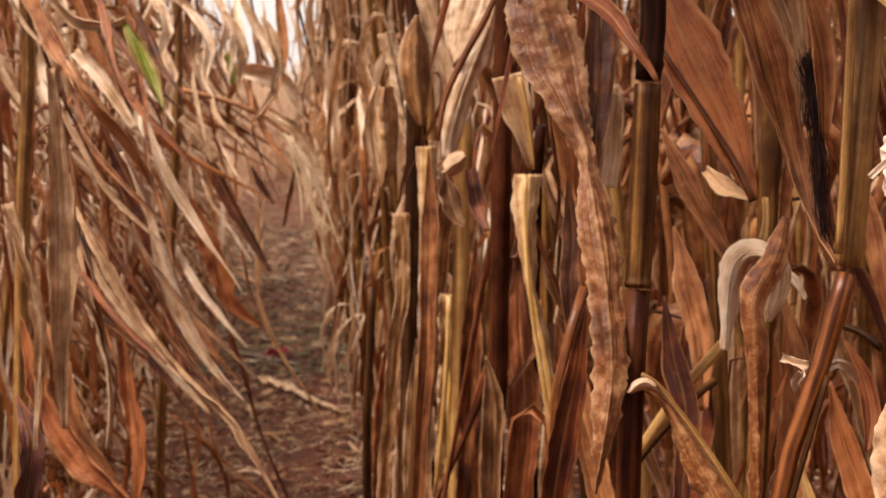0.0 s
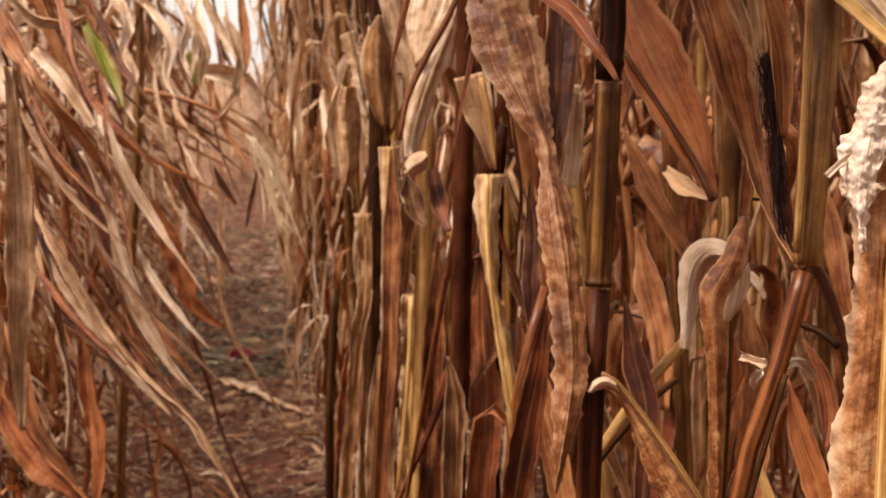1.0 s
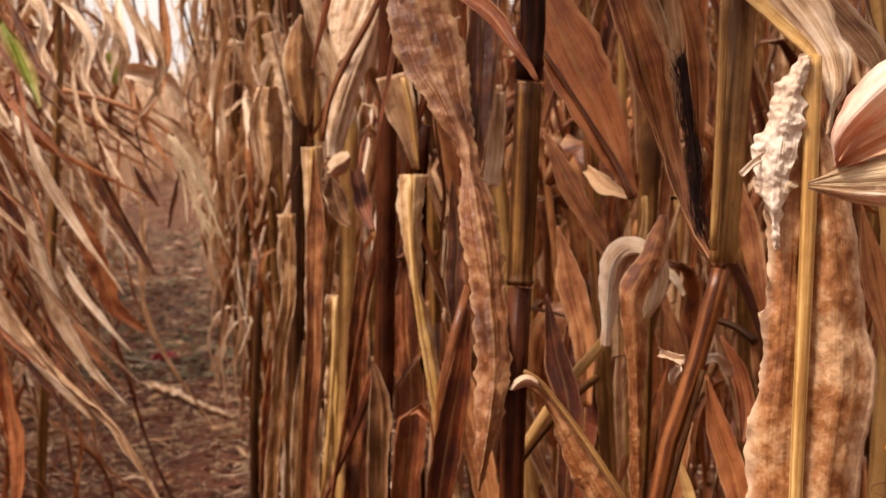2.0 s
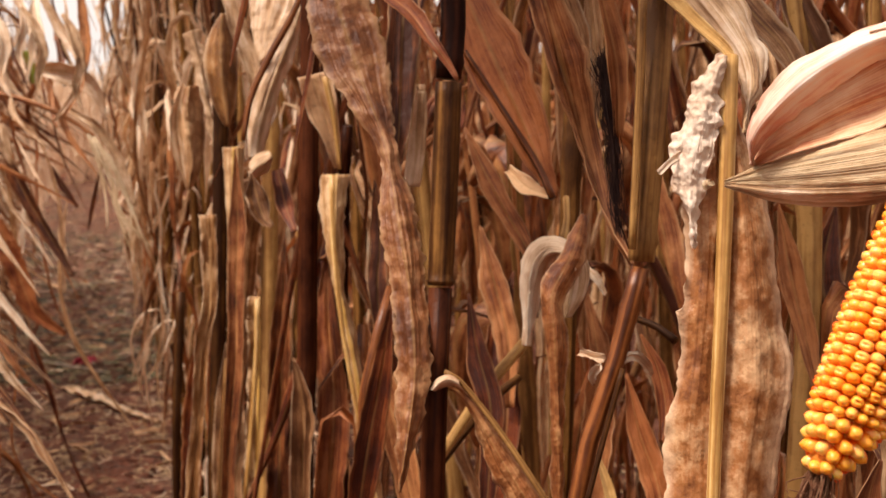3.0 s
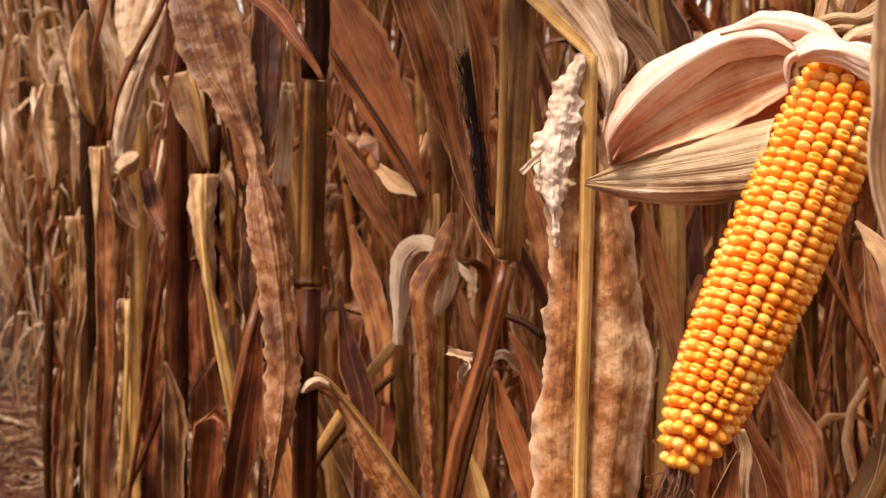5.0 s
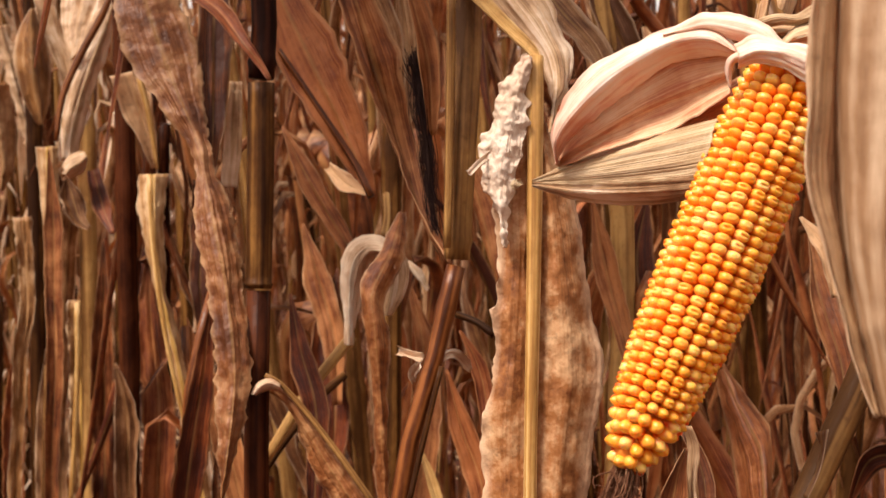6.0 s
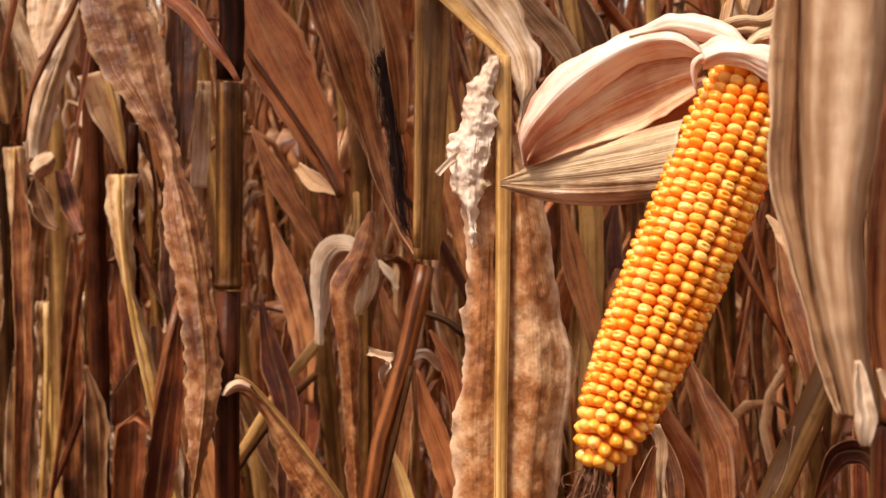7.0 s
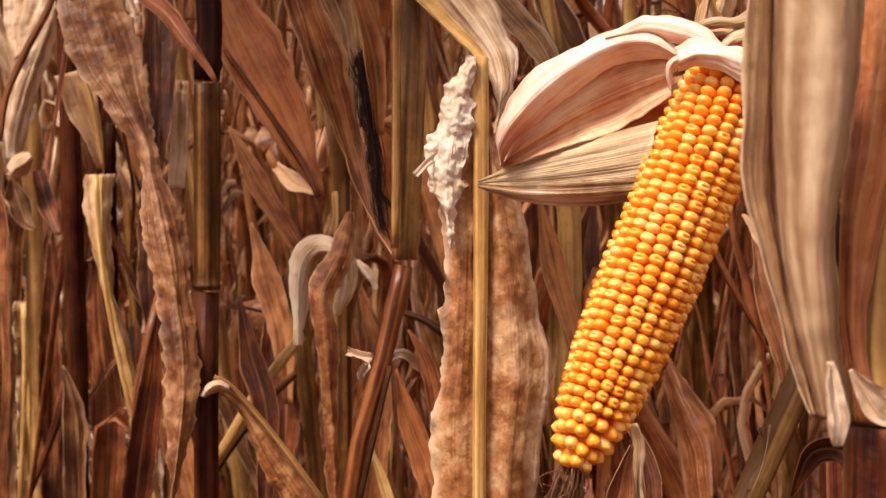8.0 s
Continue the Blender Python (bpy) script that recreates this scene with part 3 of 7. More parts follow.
def shade_canopy(plant, count, seed, aim, spread=1.2, low=1.62, high=1.95, reach=(0.2, 0.42), kinds=DARK_KINDS):
    """Upper leaves of a plant, added out of view to shade what stands below: they arch outward above eye height and
    only their tips nod.
    """
    rng = np.random.default_rng(seed)
    line = np.array(sorted(SPINES[plant.name], key=lambda p: p[2]))
    for _ in range(count):
        z, phi, far, w = rng.uniform(low, high), aim + rng.uniform(-spread, spread), rng.uniform(*reach), rng.uniform(0.03, 0.055)
        out, up = np.array([math.cos(phi), math.sin(phi), 0.0]), np.array([0, 0, 1.0])
        at = np.array([np.interp(z, line[:, 2], line[:, k]) for k in (0, 1)] + [z]) - np.array([*plant.location[:2], 0.0])
        pts = [at, at + out * far * 0.3 + up * 0.1, at + out * far * 0.65 + up * rng.uniform(0.08, 0.14), at + out * far + up * rng.uniform(-0.06, 0.06)]
        v, q, uv = blade_arrays(pts, [w * 0.4, w, w, w * 0.7, w * 0.08], face=(0.2, -0.2, 1.0), curl=rng.uniform(0.3, 0.9), ruffle=0.15, twist=(0, rng.uniform(-60, 60)), seed=int(rng.integers(1e6)), count=20, thick=0.0, columns=NARROW)
        part("leaf", mesh_of(v, q.tolist(), uv), kinds[int(rng.integers(7))], plant)


VARIANTS = [row_plant(40 + k) for k in range(8)]
SWEPT = [row_plant(60 + k, 0.0, SWEPT_KINDS) for k in range(5)]
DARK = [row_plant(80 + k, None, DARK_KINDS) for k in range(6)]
BARE = [row_plant(100 + k, None, LEAF_KINDS, 7) for k in range(4)]
USED = set()


def plant_row(offset, y0, y1, step, seed, spread=0.06, lean=0.0, kinds=VARIANTS, spin=180.0):
    """A row of plants; swept ones, whose leaves hang to one side, are turned by little."""
    rng = np.random.default_rng(seed)
    y = y0
    while y < y1:
        first = kinds[int(rng.integers(len(kinds)))]
        x = row_x(offset, y) + rng.uniform(-spread, spread)
        m = pose(x, y, 0, rng.uniform(-4, 4), lean + rng.uniform(-4, 4), 0) @ pose(0, 0, 0, 0, 0, rng.uniform(-spin, spin))
        if first in USED:
            copy_thing(first, m)
        else:
            first.matrix_basis = m
            USED.add(first)
        y += step * rng.uniform(0.75, 1.25)


plant_row(0.50, 2.35, 9.0, 0.22, 1)
# rows off the path's right edge; DARK plants carry row shade in leaf colour
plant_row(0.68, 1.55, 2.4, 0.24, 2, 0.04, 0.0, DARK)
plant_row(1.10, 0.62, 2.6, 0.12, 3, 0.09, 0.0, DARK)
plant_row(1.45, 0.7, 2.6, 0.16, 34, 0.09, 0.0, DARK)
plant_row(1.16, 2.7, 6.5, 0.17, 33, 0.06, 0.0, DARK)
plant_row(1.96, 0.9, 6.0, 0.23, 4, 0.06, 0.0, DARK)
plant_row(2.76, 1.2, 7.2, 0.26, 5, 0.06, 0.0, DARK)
plant_row(0.43, 3.2, 8.6, 0.15, 35, 0.05, 0.0, BARE)
plant_row(-0.70, 2.2, 9.5, 0.18, 7, 0.06, 2.5, SWEPT, 40.0)
plant_row(-0.95, 2.0, 9.5, 0.3, 17, 0.06, 5.0, SWEPT, 50.0)
plant_row(0.62, 4.5, 8.0, 0.6, 18, 0.05, -6.0)
plant_row(-1.45, 1.7, 9.0, 0.32, 8)
# unseen rows beside and behind the camera, added to hold back frontal sky light
plant_row(-0.62, -4.0, 0.9, 0.36, 10)
plant_row(-1.40, -2.0, 1.4, 0.6, 11)
plant_row(0.62, -4.0, -0.35, 0.36, 12)
plant_row(1.5, -1.6, 0.4, 0.5, 13)


def far_field(low, high, material, seed, label):
    """The rest of the field on one side of the path, as one body of simple plants."""
    rng = np.random.default_rng(seed)
    kinds = []
    for _ in range(6):
        pieces = [tube_arrays([(0, 0, 0), (0.02, 0, 1.0), (0.03, 0.02, 2.1)], [0.013, 0.011, 0.004], count=4, sides=4, caps=False)]
        phi = 0.0
        for k in range(12):
            phi += math.pi + rng.uniform(-0.7, 0.7)
            z = 0.2 + 1.75 * k / 11
            pieces.append(row_leaf(rng, z, phi, 0.75 + 0.25 * z, 8, np.array([-1.0, 0.0, 1.0])))
        v, f, uv = join_arrays(pieces)
        kinds.append((v, np.array([q for q in f if len(q) == 4]), uv))
    verts, faces, uvs, base = [], [], [], 0
    spots = []
    for offset in np.arange(-6.9, 8.5, 0.8).tolist() + [-0.16, 0.1, -0.3]:
        if not low <= offset < high:
            continue
        across = offset in (-0.16, 0.1, -0.3)
        y = 23.0 if across else 9.0 if -1.6 < offset < 1 else 5.6 if 1 <= offset < 3.0 else 1.6
        o = -0.66 if abs(offset + 0.5) < 0.15 else 0.50 if abs(offset - 0.3) < 0.15 else offset
        while y < 32 + abs(offset):
            spots.append((row_x(o, y), y))
            y += rng.uniform(0.18, 0.32)
        # unseen field behind the camera: closes the place and dims frontal light
        y = -9.0
        while y < (1.6 if abs(offset) > 2 else -4.2) and not across:
            spots.append((row_x(o, y), y))
            y += rng.uniform(0.25, 0.45)
    for x, y in spots:
        v, f, uv = kinds[int(rng.integers(6))]
        a, s = rng.uniform(0, 6.283), rng.uniform(0.88, 1.08)
        turn = np.array([[math.cos(a), -math.sin(a), 0], [math.sin(a), math.cos(a), 0], [0, 0, 1]])
        verts.append(v * s @ turn.T + (x + rng.uniform(-0.07, 0.07), y, 0))
        faces.append(f + base)
        uvs.append(uv)
        base += len(v)
    data = mesh_of(np.vstack(verts), np.vstack(faces).tolist(), np.vstack(uvs))
    data.materials.append(material)
    tagged(new("maize_field", data), label, "maize field", kind="stuff")


# palest leaves along the path: open-sky brightness is put into their colour
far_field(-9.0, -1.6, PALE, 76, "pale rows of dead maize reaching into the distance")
far_field(-1.6, 0.6, BLEACHED, 77, "brightened pale rows of dead maize reaching into the distance")
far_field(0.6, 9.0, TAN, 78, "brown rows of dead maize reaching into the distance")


# ---- the plants along the path's right edge and the ones across it ----
cob_plant = thing("maize_plant", "dry maize plant bearing a husked golden cob beside the path", "maize plant", (0.540, 0.620, 0.0), "maize plants of the field")
stem(cob_plant, [(0.530, 0.630, 1.950), (0.498, 0.532, 1.392), (0.480, 0.505, 1.156), (0.540, 0.620, 0.000)], [0.0055, 0.0069, 0.0074, 0.0081], STALK_GOLD, nodes=(0.12, 0.3, 0.52, 0.7, 0.85), count=40)
cloth(cob_plant, [[(0.2998, 0.3400, 1.3858), (0.2982, 0.3378, 1.3667), (0.2964, 0.3355, 1.3461), (0.2946, 0.3330, 1.3238), (0.2982, 0.3296, 1.3062), (0.3015, 0.3264, 1.2894), (0.3071, 0.3217, 1.2662), (0.3101, 0.3199, 1.2589)], [(0.3066, 0.3423, 1.3859), (0.3051, 0.3401, 1.3667), (0.3031, 0.3377, 1.3450), (0.3010, 0.3352, 1.3226), (0.3031, 0.3311, 1.3041), (0.3054, 0.3282, 1.2877), (0.3093, 0.3231, 1.2656), (0.3109, 0.3207, 1.2585)], [(0.3181, 0.3519, 1.3867), (0.3163, 0.3496, 1.3669), (0.3142, 0.3471, 1.3437), (0.3124, 0.3444, 1.3205), (0.3122, 0.3387, 1.3009), (0.3124, 0.3333, 1.2849), (0.3128, 0.3262, 1.2646), (0.3126, 0.3222, 1.2576)]], TAN, "sheath_leaf", creases=0.0004, crumple=0.0005, seed=21, rows=24, count=80, ruffle=(0.0012, 6.0))
cloth(cob_plant, [[(0.3123, 0.3492, 1.3865), (0.3107, 0.3470, 1.3669), (0.3087, 0.3445, 1.3447), (0.3082, 0.3370, 1.3039), (0.3095, 0.3320, 1.2854), (0.3119, 0.3254, 1.2649), (0.3125, 0.3222, 1.2573)], [(0.3128, 0.3406, 1.3857), (0.3113, 0.3384, 1.3665), (0.3093, 0.3360, 1.3448), (0.3081, 0.3298, 1.3048), (0.3095, 0.3259, 1.2864), (0.3117, 0.3215, 1.2658), (0.3127, 0.3200, 1.2575)], [(0.3249, 0.3299, 1.3847), (0.3228, 0.3279, 1.3658), (0.3201, 0.3258, 1.3454), (0.3137, 0.3224, 1.3077), (0.3133, 0.3197, 1.2872), (0.3150, 0.3175, 1.2664), (0.3156, 0.3161, 1.2572)], [(0.3379, 0.3400, 1.3856), (0.3354, 0.3380, 1.3660), (0.3322, 0.3361, 1.3448), (0.3238, 0.3310, 1.3061), (0.3220, 0.3265, 1.2853), (0.3215, 0.3208, 1.2650), (0.3204, 0.3177, 1.2559)]], SHEATH, "sheath_leaf", creases=0.0002, crumple=0.0006, seed=23, rows=44, count=80, ruffle=(0.0008, 5.0))
cloth(cob_plant, [[(0.3440, 0.3521, 1.3866), (0.3394, 0.3469, 1.3596), (0.3342, 0.3419, 1.3330), (0.3287, 0.3370, 1.3068), (0.3261, 0.3319, 1.2841), (0.3264, 0.3262, 1.2633), (0.3250, 0.3226, 1.2551)], [(0.3506, 0.3461, 1.3860), (0.3448, 0.3412, 1.3593), (0.3389, 0.3375, 1.3330), (0.3318, 0.3341, 1.3069), (0.3293, 0.3310, 1.2840), (0.3287, 0.3255, 1.2633), (0.3275, 0.3219, 1.2545)], [(0.3675, 0.3519, 1.3865), (0.3607, 0.3473, 1.3591), (0.3532, 0.3429, 1.3322), (0.3442, 0.3389, 1.3056), (0.3359, 0.3332, 1.2831), (0.3327, 0.3265, 1.2627), (0.3302, 0.3211, 1.2544)]], RED, "sheath_leaf", creases=0.0006, crumple=0.0006, seed=22, rows=24, count=60, ruffle=(0.001, 6.0))
stem(cob_plant, [(0.3645, 0.3591, 1.3871), (0.3536, 0.3497, 1.3249), (0.3463, 0.3427, 1.2877), (0.3408, 0.3362, 1.2579), (0.3375, 0.3320, 1.2488)], [0.007, 0.0072, 0.0078, 0.0082, 0.0086], STALK_GOLD, "side_stem", nodes=(0.98,), count=24, sides=12)
stem(cob_plant, [(0.3368, 0.3313, 1.2500), (0.3352, 0.3296, 1.2341), (0.3333, 0.3275, 1.2157)], [0.0084, 0.008, 0.0078], RED, "lower_stem", count=12, sides=12)
stem(cob_plant, [(0.4582, 0.5649, 1.2181), (0.4471, 0.5576, 1.2022), (0.4297, 0.5507, 1.1775), (0.4125, 0.5437, 1.1534), (0.3958, 0.5364, 1.1274)], [0.0068, 0.0076, 0.0076, 0.0072, 0.0068], STALK_GOLD, "broken_stem", count=20, sides=12)
cloth(cob_plant, [[(0.4148, 0.5398, 1.1877), (0.4175, 0.5381, 1.1792), (0.4155, 0.5376, 1.1714), (0.4077, 0.5377, 1.1585)], [(0.4177, 0.5333, 1.1907), (0.4160, 0.5325, 1.1809), (0.4140, 0.5319, 1.1727), (0.4077, 0.5315, 1.1591)]], TAN, "torn_sheath", creases=0.0008, seed=41, rows=8, count=20, ragged=0.001)
cloth(cob_plant, [[(0.3624, 0.5722, 1.1872), (0.3645, 0.5705, 1.1777), (0.3628, 0.5692, 1.1642), (0.3630, 0.5670, 1.1480)], [(0.3628, 0.5640, 1.1890), (0.3660, 0.5622, 1.1798), (0.3648, 0.5607, 1.1665), (0.3635, 0.5590, 1.1505)]], PALE, "leaf", creases=0.0008, seed=42, rows=8, count=20, ragged=0.001)
leaf(cob_plant, [(0.3137, 0.3179, 1.2745), (0.3140, 0.3165, 1.2651), (0.3144, 0.3153, 1.2568), (0.3144, 0.3145, 1.2508)], [0.002, 0.0075, 0.01, 0.003], BLEACHED, "torn_sheath", curl=0.8, ruffle=0.2)
leaf(cob_plant, [(0.3215, 0.3195, 1.2711), (0.3249, 0.3176, 1.2638), (0.3286, 0.3158, 1.2581), (0.3337, 0.3141, 1.2558)], [0.002, 0.0085, 0.012, 0.005], BLEACHED, "torn_sheath", curl=0.8, ruffle=0.2)
leaf(cob_plant, [(0.446, 0.590, 1.171), (0.451, 0.584, 1.163), (0.440, 0.581, 1.147), (0.424, 0.580, 1.134)], [0.0020, 0.0088, 0.0076, 0.0029], BROWN, curl=0.6)
leaf(cob_plant, [(0.453, 0.573, 1.139), (0.462, 0.567, 1.163), (0.472, 0.557, 1.165), (0.478, 0.546, 1.144)], [0.0020, 0.0144, 0.0170, 0.0141], RED, curl=0.6)
cloth(cob_plant, [[(0.4989, 0.8249, 1.1419), (0.4966, 0.8074, 1.1221), (0.4927, 0.7904, 1.1032), (0.4882, 0.7741, 1.0887), (0.4847, 0.7567, 1.0676)], [(0.4990, 0.8163, 1.1557), (0.4993, 0.7958, 1.1366), (0.5001, 0.7756, 1.1220), (0.4980, 0.7568, 1.1120), (0.4910, 0.7363, 1.0812)], [(0.5076, 0.8307, 1.1542), (0.5159, 0.8082, 1.1343), (0.5188, 0.7881, 1.1232), (0.5138, 0.7703, 1.1165), (0.5030, 0.7504, 1.0831)]], BROWN, "leaf", creases=0.001, crumple=0.001, seed=43, rows=22, count=40, ragged=0.001)
leaf(cob_plant, [(0.585, 0.854, 1.243), (0.582, 0.831, 1.196), (0.586, 0.807, 1.150), (0.578, 0.785, 1.107)], [0.0020, 0.0246, 0.0201, 0.0119], BROWN, curl=0.5)
leaf(cob_plant, [(0.506, 0.722, 1.268), (0.511, 0.713, 1.258), (0.514, 0.704, 1.248), (0.513, 0.693, 1.222)], [0.0020, 0.0139, 0.0121, 0.0051], TAN, curl=0.5)
leaf(cob_plant, [(0.401, 0.684, 1.158), (0.407, 0.671, 1.154), (0.412, 0.657, 1.134), (0.409, 0.644, 1.109)], [0.0020, 0.0098, 0.0128, 0.0095], BROWN, curl=0.5)
leaf(cob_plant, [(0.360, 0.562, 1.179), (0.356, 0.562, 1.168), (0.349, 0.560, 1.138)], [0.0020, 0.0136, 0.0163], BROWN, curl=0.5)

ribbed_plant = thing("maize_plant", "dry maize plant with a long ribbed leaf hanging by the cob", "maize plant", (0.400, 0.740, 0.0), "maize plants of the field")
stem(ribbed_plant, [(0.420, 1.030, 1.980), (0.474, 0.983, 1.426), (0.478, 0.955, 1.284), (0.474, 0.938, 1.196), (0.457, 0.913, 1.031), (0.450, 1.000, 0.000)], [0.0072, 0.0090, 0.0093, 0.0097, 0.0101, 0.0111], STALK_GOLD, nodes=(0.15, 0.36, 0.6, 0.8), count=36)
ribbed_leaf = cloth(ribbed_plant, [[(0.3247, 0.6809, 1.3675), (0.3234, 0.6768, 1.3440), (0.3199, 0.6685, 1.2956), (0.3180, 0.6644, 1.2715), (0.3138, 0.6563, 1.2236), (0.3117, 0.6523, 1.1998), (0.3095, 0.6484, 1.1761), (0.3061, 0.6410, 1.1348), (0.3042, 0.6370, 1.1114)], [(0.3249, 0.6766, 1.3665), (0.3248, 0.6714, 1.3379), (0.3297, 0.6595, 1.2805), (0.3304, 0.6540, 1.2505), (0.3292, 0.6447, 1.1998), (0.3265, 0.6417, 1.1822), (0.3231, 0.6385, 1.1617), (0.3195, 0.6329, 1.1327), (0.3176, 0.6293, 1.1123)], [(0.3305, 0.6895, 1.3654), (0.3314, 0.6842, 1.3375), (0.3444, 0.6703, 1.2817), (0.3474, 0.6640, 1.2510), (0.3498, 0.6536, 1.1992), (0.3462, 0.6504, 1.1782), (0.3410, 0.6479, 1.1588), (0.3373, 0.6420, 1.1277), (0.3352, 0.6384, 1.1069)]], RIBBED, "ribbed_leaf", span=(0.5, 1.0), creases=0.0005, crumple=0.0013, seed=12, rows=26, count=120, ruffle=(0.003, 9.0), ragged=0.0012)
cloth(ribbed_plant, [[(0.3222, 0.6835, 1.3661), (0.3078, 0.6828, 1.3414), (0.3000, 0.6740, 1.2808), (0.3008, 0.6704, 1.2657), (0.2945, 0.6633, 1.2208), (0.2911, 0.6601, 1.2000), (0.2855, 0.6571, 1.1763), (0.2836, 0.6493, 1.1349), (0.2803, 0.6456, 1.1114)], [(0.3223, 0.6784, 1.3669), (0.3152, 0.6753, 1.3397), (0.3087, 0.6660, 1.2780), (0.3082, 0.6632, 1.2661), (0.3032, 0.6558, 1.2215), (0.3003, 0.6524, 1.2008), (0.2967, 0.6489, 1.1772), (0.2937, 0.6414, 1.1362), (0.2913, 0.6376, 1.1128)], [(0.3247, 0.6809, 1.3675), (0.3234, 0.6768, 1.3440), (0.3199, 0.6685, 1.2956), (0.3180, 0.6644, 1.2715), (0.3138, 0.6563, 1.2236), (0.3117, 0.6523, 1.1998), (0.3095, 0.6484, 1.1761), (0.3061, 0.6410, 1.1348), (0.3042, 0.6370, 1.1114)]], RIBBED, "ribbed_leaf", span=(0.0, 0.5), creases=0.0005, crumple=0.0012, seed=11, rows=26, count=120, ruffle=(0.004, 13.0), ragged=0.0022)
part("midrib", tube(np.array([(0.3235, 0.6771, 1.3674), (0.3216, 0.6715, 1.3381), (0.3190, 0.6652, 1.3020), (0.3161, 0.6590, 1.2661), (0.3130, 0.6529, 1.2304), (0.3098, 0.6469, 1.1950), (0.3067, 0.6408, 1.1597), (0.3031, 0.6333, 1.1128)]) - np.array(ribbed_plant.location), [0.0050, 0.0044, 0.0040, 0.0037, 0.0035, 0.0034], count=40, sides=10), RIB, ribbed_leaf, "thick straw-yellow midrib")
cloth(ribbed_plant, [[(0.3189, 0.6765, 1.3690), (0.3048, 0.6776, 1.3537), (0.3016, 0.6763, 1.3417), (0.2938, 0.6754, 1.3239), (0.2917, 0.6737, 1.3119), (0.2941, 0.6702, 1.2956), (0.2971, 0.6670, 1.2820), (0.2998, 0.6636, 1.2672)], [(0.3188, 0.6679, 1.3676), (0.3094, 0.6676, 1.3505), (0.3062, 0.6662, 1.3387), (0.3009, 0.6649, 1.3225), (0.2989, 0.6632, 1.3106), (0.2978, 0.6609, 1.2958), (0.2979, 0.6584, 1.2824), (0.2986, 0.6557, 1.2682)], [(0.3214, 0.6702, 1.3664), (0.3171, 0.6683, 1.3479), (0.3155, 0.6662, 1.3339), (0.3132, 0.6643, 1.3199), (0.3106, 0.6628, 1.3080), (0.3060, 0.6615, 1.2938), (0.3021, 0.6602, 1.2805), (0.3002, 0.6583, 1.2672)]], WEATHERED, "folded_edge", creases=0.0001, crumple=0.0021, grain=0.008, seed=13, rows=40, count=110, ruffle=(0.002, 16.0), ragged=0.0022, label='crumpled pale edge folded over')
cloth(ribbed_plant, [[(0.3166, 0.7838, 1.4158), (0.3313, 0.7559, 1.3875), (0.3402, 0.7310, 1.3699), (0.3397, 0.7090, 1.3544), (0.3347, 0.6883, 1.3404), (0.3286, 0.6681, 1.3273)], [(0.3361, 0.7700, 1.4145), (0.3454, 0.7438, 1.3913), (0.3492, 0.7194, 1.3704), (0.3445, 0.6980, 1.3542), (0.3351, 0.6782, 1.3405), (0.3261, 0.6584, 1.3277)], [(0.3567, 0.7782, 1.4164), (0.3632, 0.7531, 1.3909), (0.3620, 0.7308, 1.3704), (0.3545, 0.7107, 1.3540), (0.3426, 0.6922, 1.3401), (0.3316, 0.6735, 1.3270)]], PALE, "leaf", creases=0.0009, crumple=0.0012, seed=14, rows=26, count=50, ruffle=(0.002, 7.0), ragged=0.0012)
leaf(ribbed_plant, [(0.313, 0.796, 1.420), (0.319, 0.760, 1.399), (0.324, 0.725, 1.382), (0.328, 0.696, 1.369), (0.326, 0.680, 1.361)], [0.0141, 0.0129, 0.0130, 0.0126, 0.0092], YELLOW, "leaf_rib", curl=0.8, ruffle=0.02, ragged=0.02)
leaf(ribbed_plant, [(0.296, 0.671, 1.316), (0.290, 0.667, 1.313), (0.282, 0.663, 1.307)], [0.0042, 0.0030, 0.0039], PALE, "folded_edge", curl=0.4, count=10)
leaf(ribbed_plant, [(0.448, 0.935, 1.266), (0.453, 0.922, 1.216), (0.461, 0.908, 1.166), (0.465, 0.897, 1.134)], [0.0020, 0.0254, 0.0210, 0.0067], BROWN, curl=0.6)
leaf(ribbed_plant, [(0.403, 0.921, 1.428), (0.417, 0.905, 1.403), (0.434, 0.889, 1.378), (0.445, 0.873, 1.342)], [0.0204, 0.0226, 0.0200, 0.0079], TAN, curl=0.5)
leaf(ribbed_plant, [(0.468, 0.982, 1.433), (0.482, 0.969, 1.393), (0.495, 0.954, 1.346), (0.499, 0.939, 1.277)], [0.0264, 0.0349, 0.0303, 0.0172], TAN, curl=0.5)
leaf(ribbed_plant, [(0.533, 1.033, 1.256), (0.518, 1.019, 1.201), (0.520, 1.002, 1.147), (0.520, 0.984, 1.084)], [0.0020, 0.0376, 0.0326, 0.0185], RED, curl=0.5)

leaning_plant = thing("maize_plant", "dry maize plant with a jointed golden stalk that leans", "maize plant", (0.260, 0.800, 0.0), "maize plants of the field")
stem(leaning_plant, [(0.330, 0.830, 1.850), (0.319, 0.799, 1.410), (0.307, 0.771, 1.327), (0.299, 0.763, 1.248)], [0.0087, 0.0109, 0.0096, 0.0079], STALK_GOLD, nodes=(0.98,), count=24)
stem(leaning_plant, [(0.298, 0.762, 1.244), (0.279, 0.753, 1.182), (0.253, 0.742, 1.103), (0.245, 0.800, 0.000)], [0.0057, 0.0054, 0.0054, 0.0060], STALK_RED, "lower_stalk", nodes=(0.02, 0.5, 0.75), count=24)
stem(leaning_plant, [(0.303, 0.777, 1.415), (0.297, 0.763, 1.337), (0.290, 0.750, 1.257)], [0.0027, 0.0029, 0.0025], STALK_GOLD, "sheath_edge", count=10)
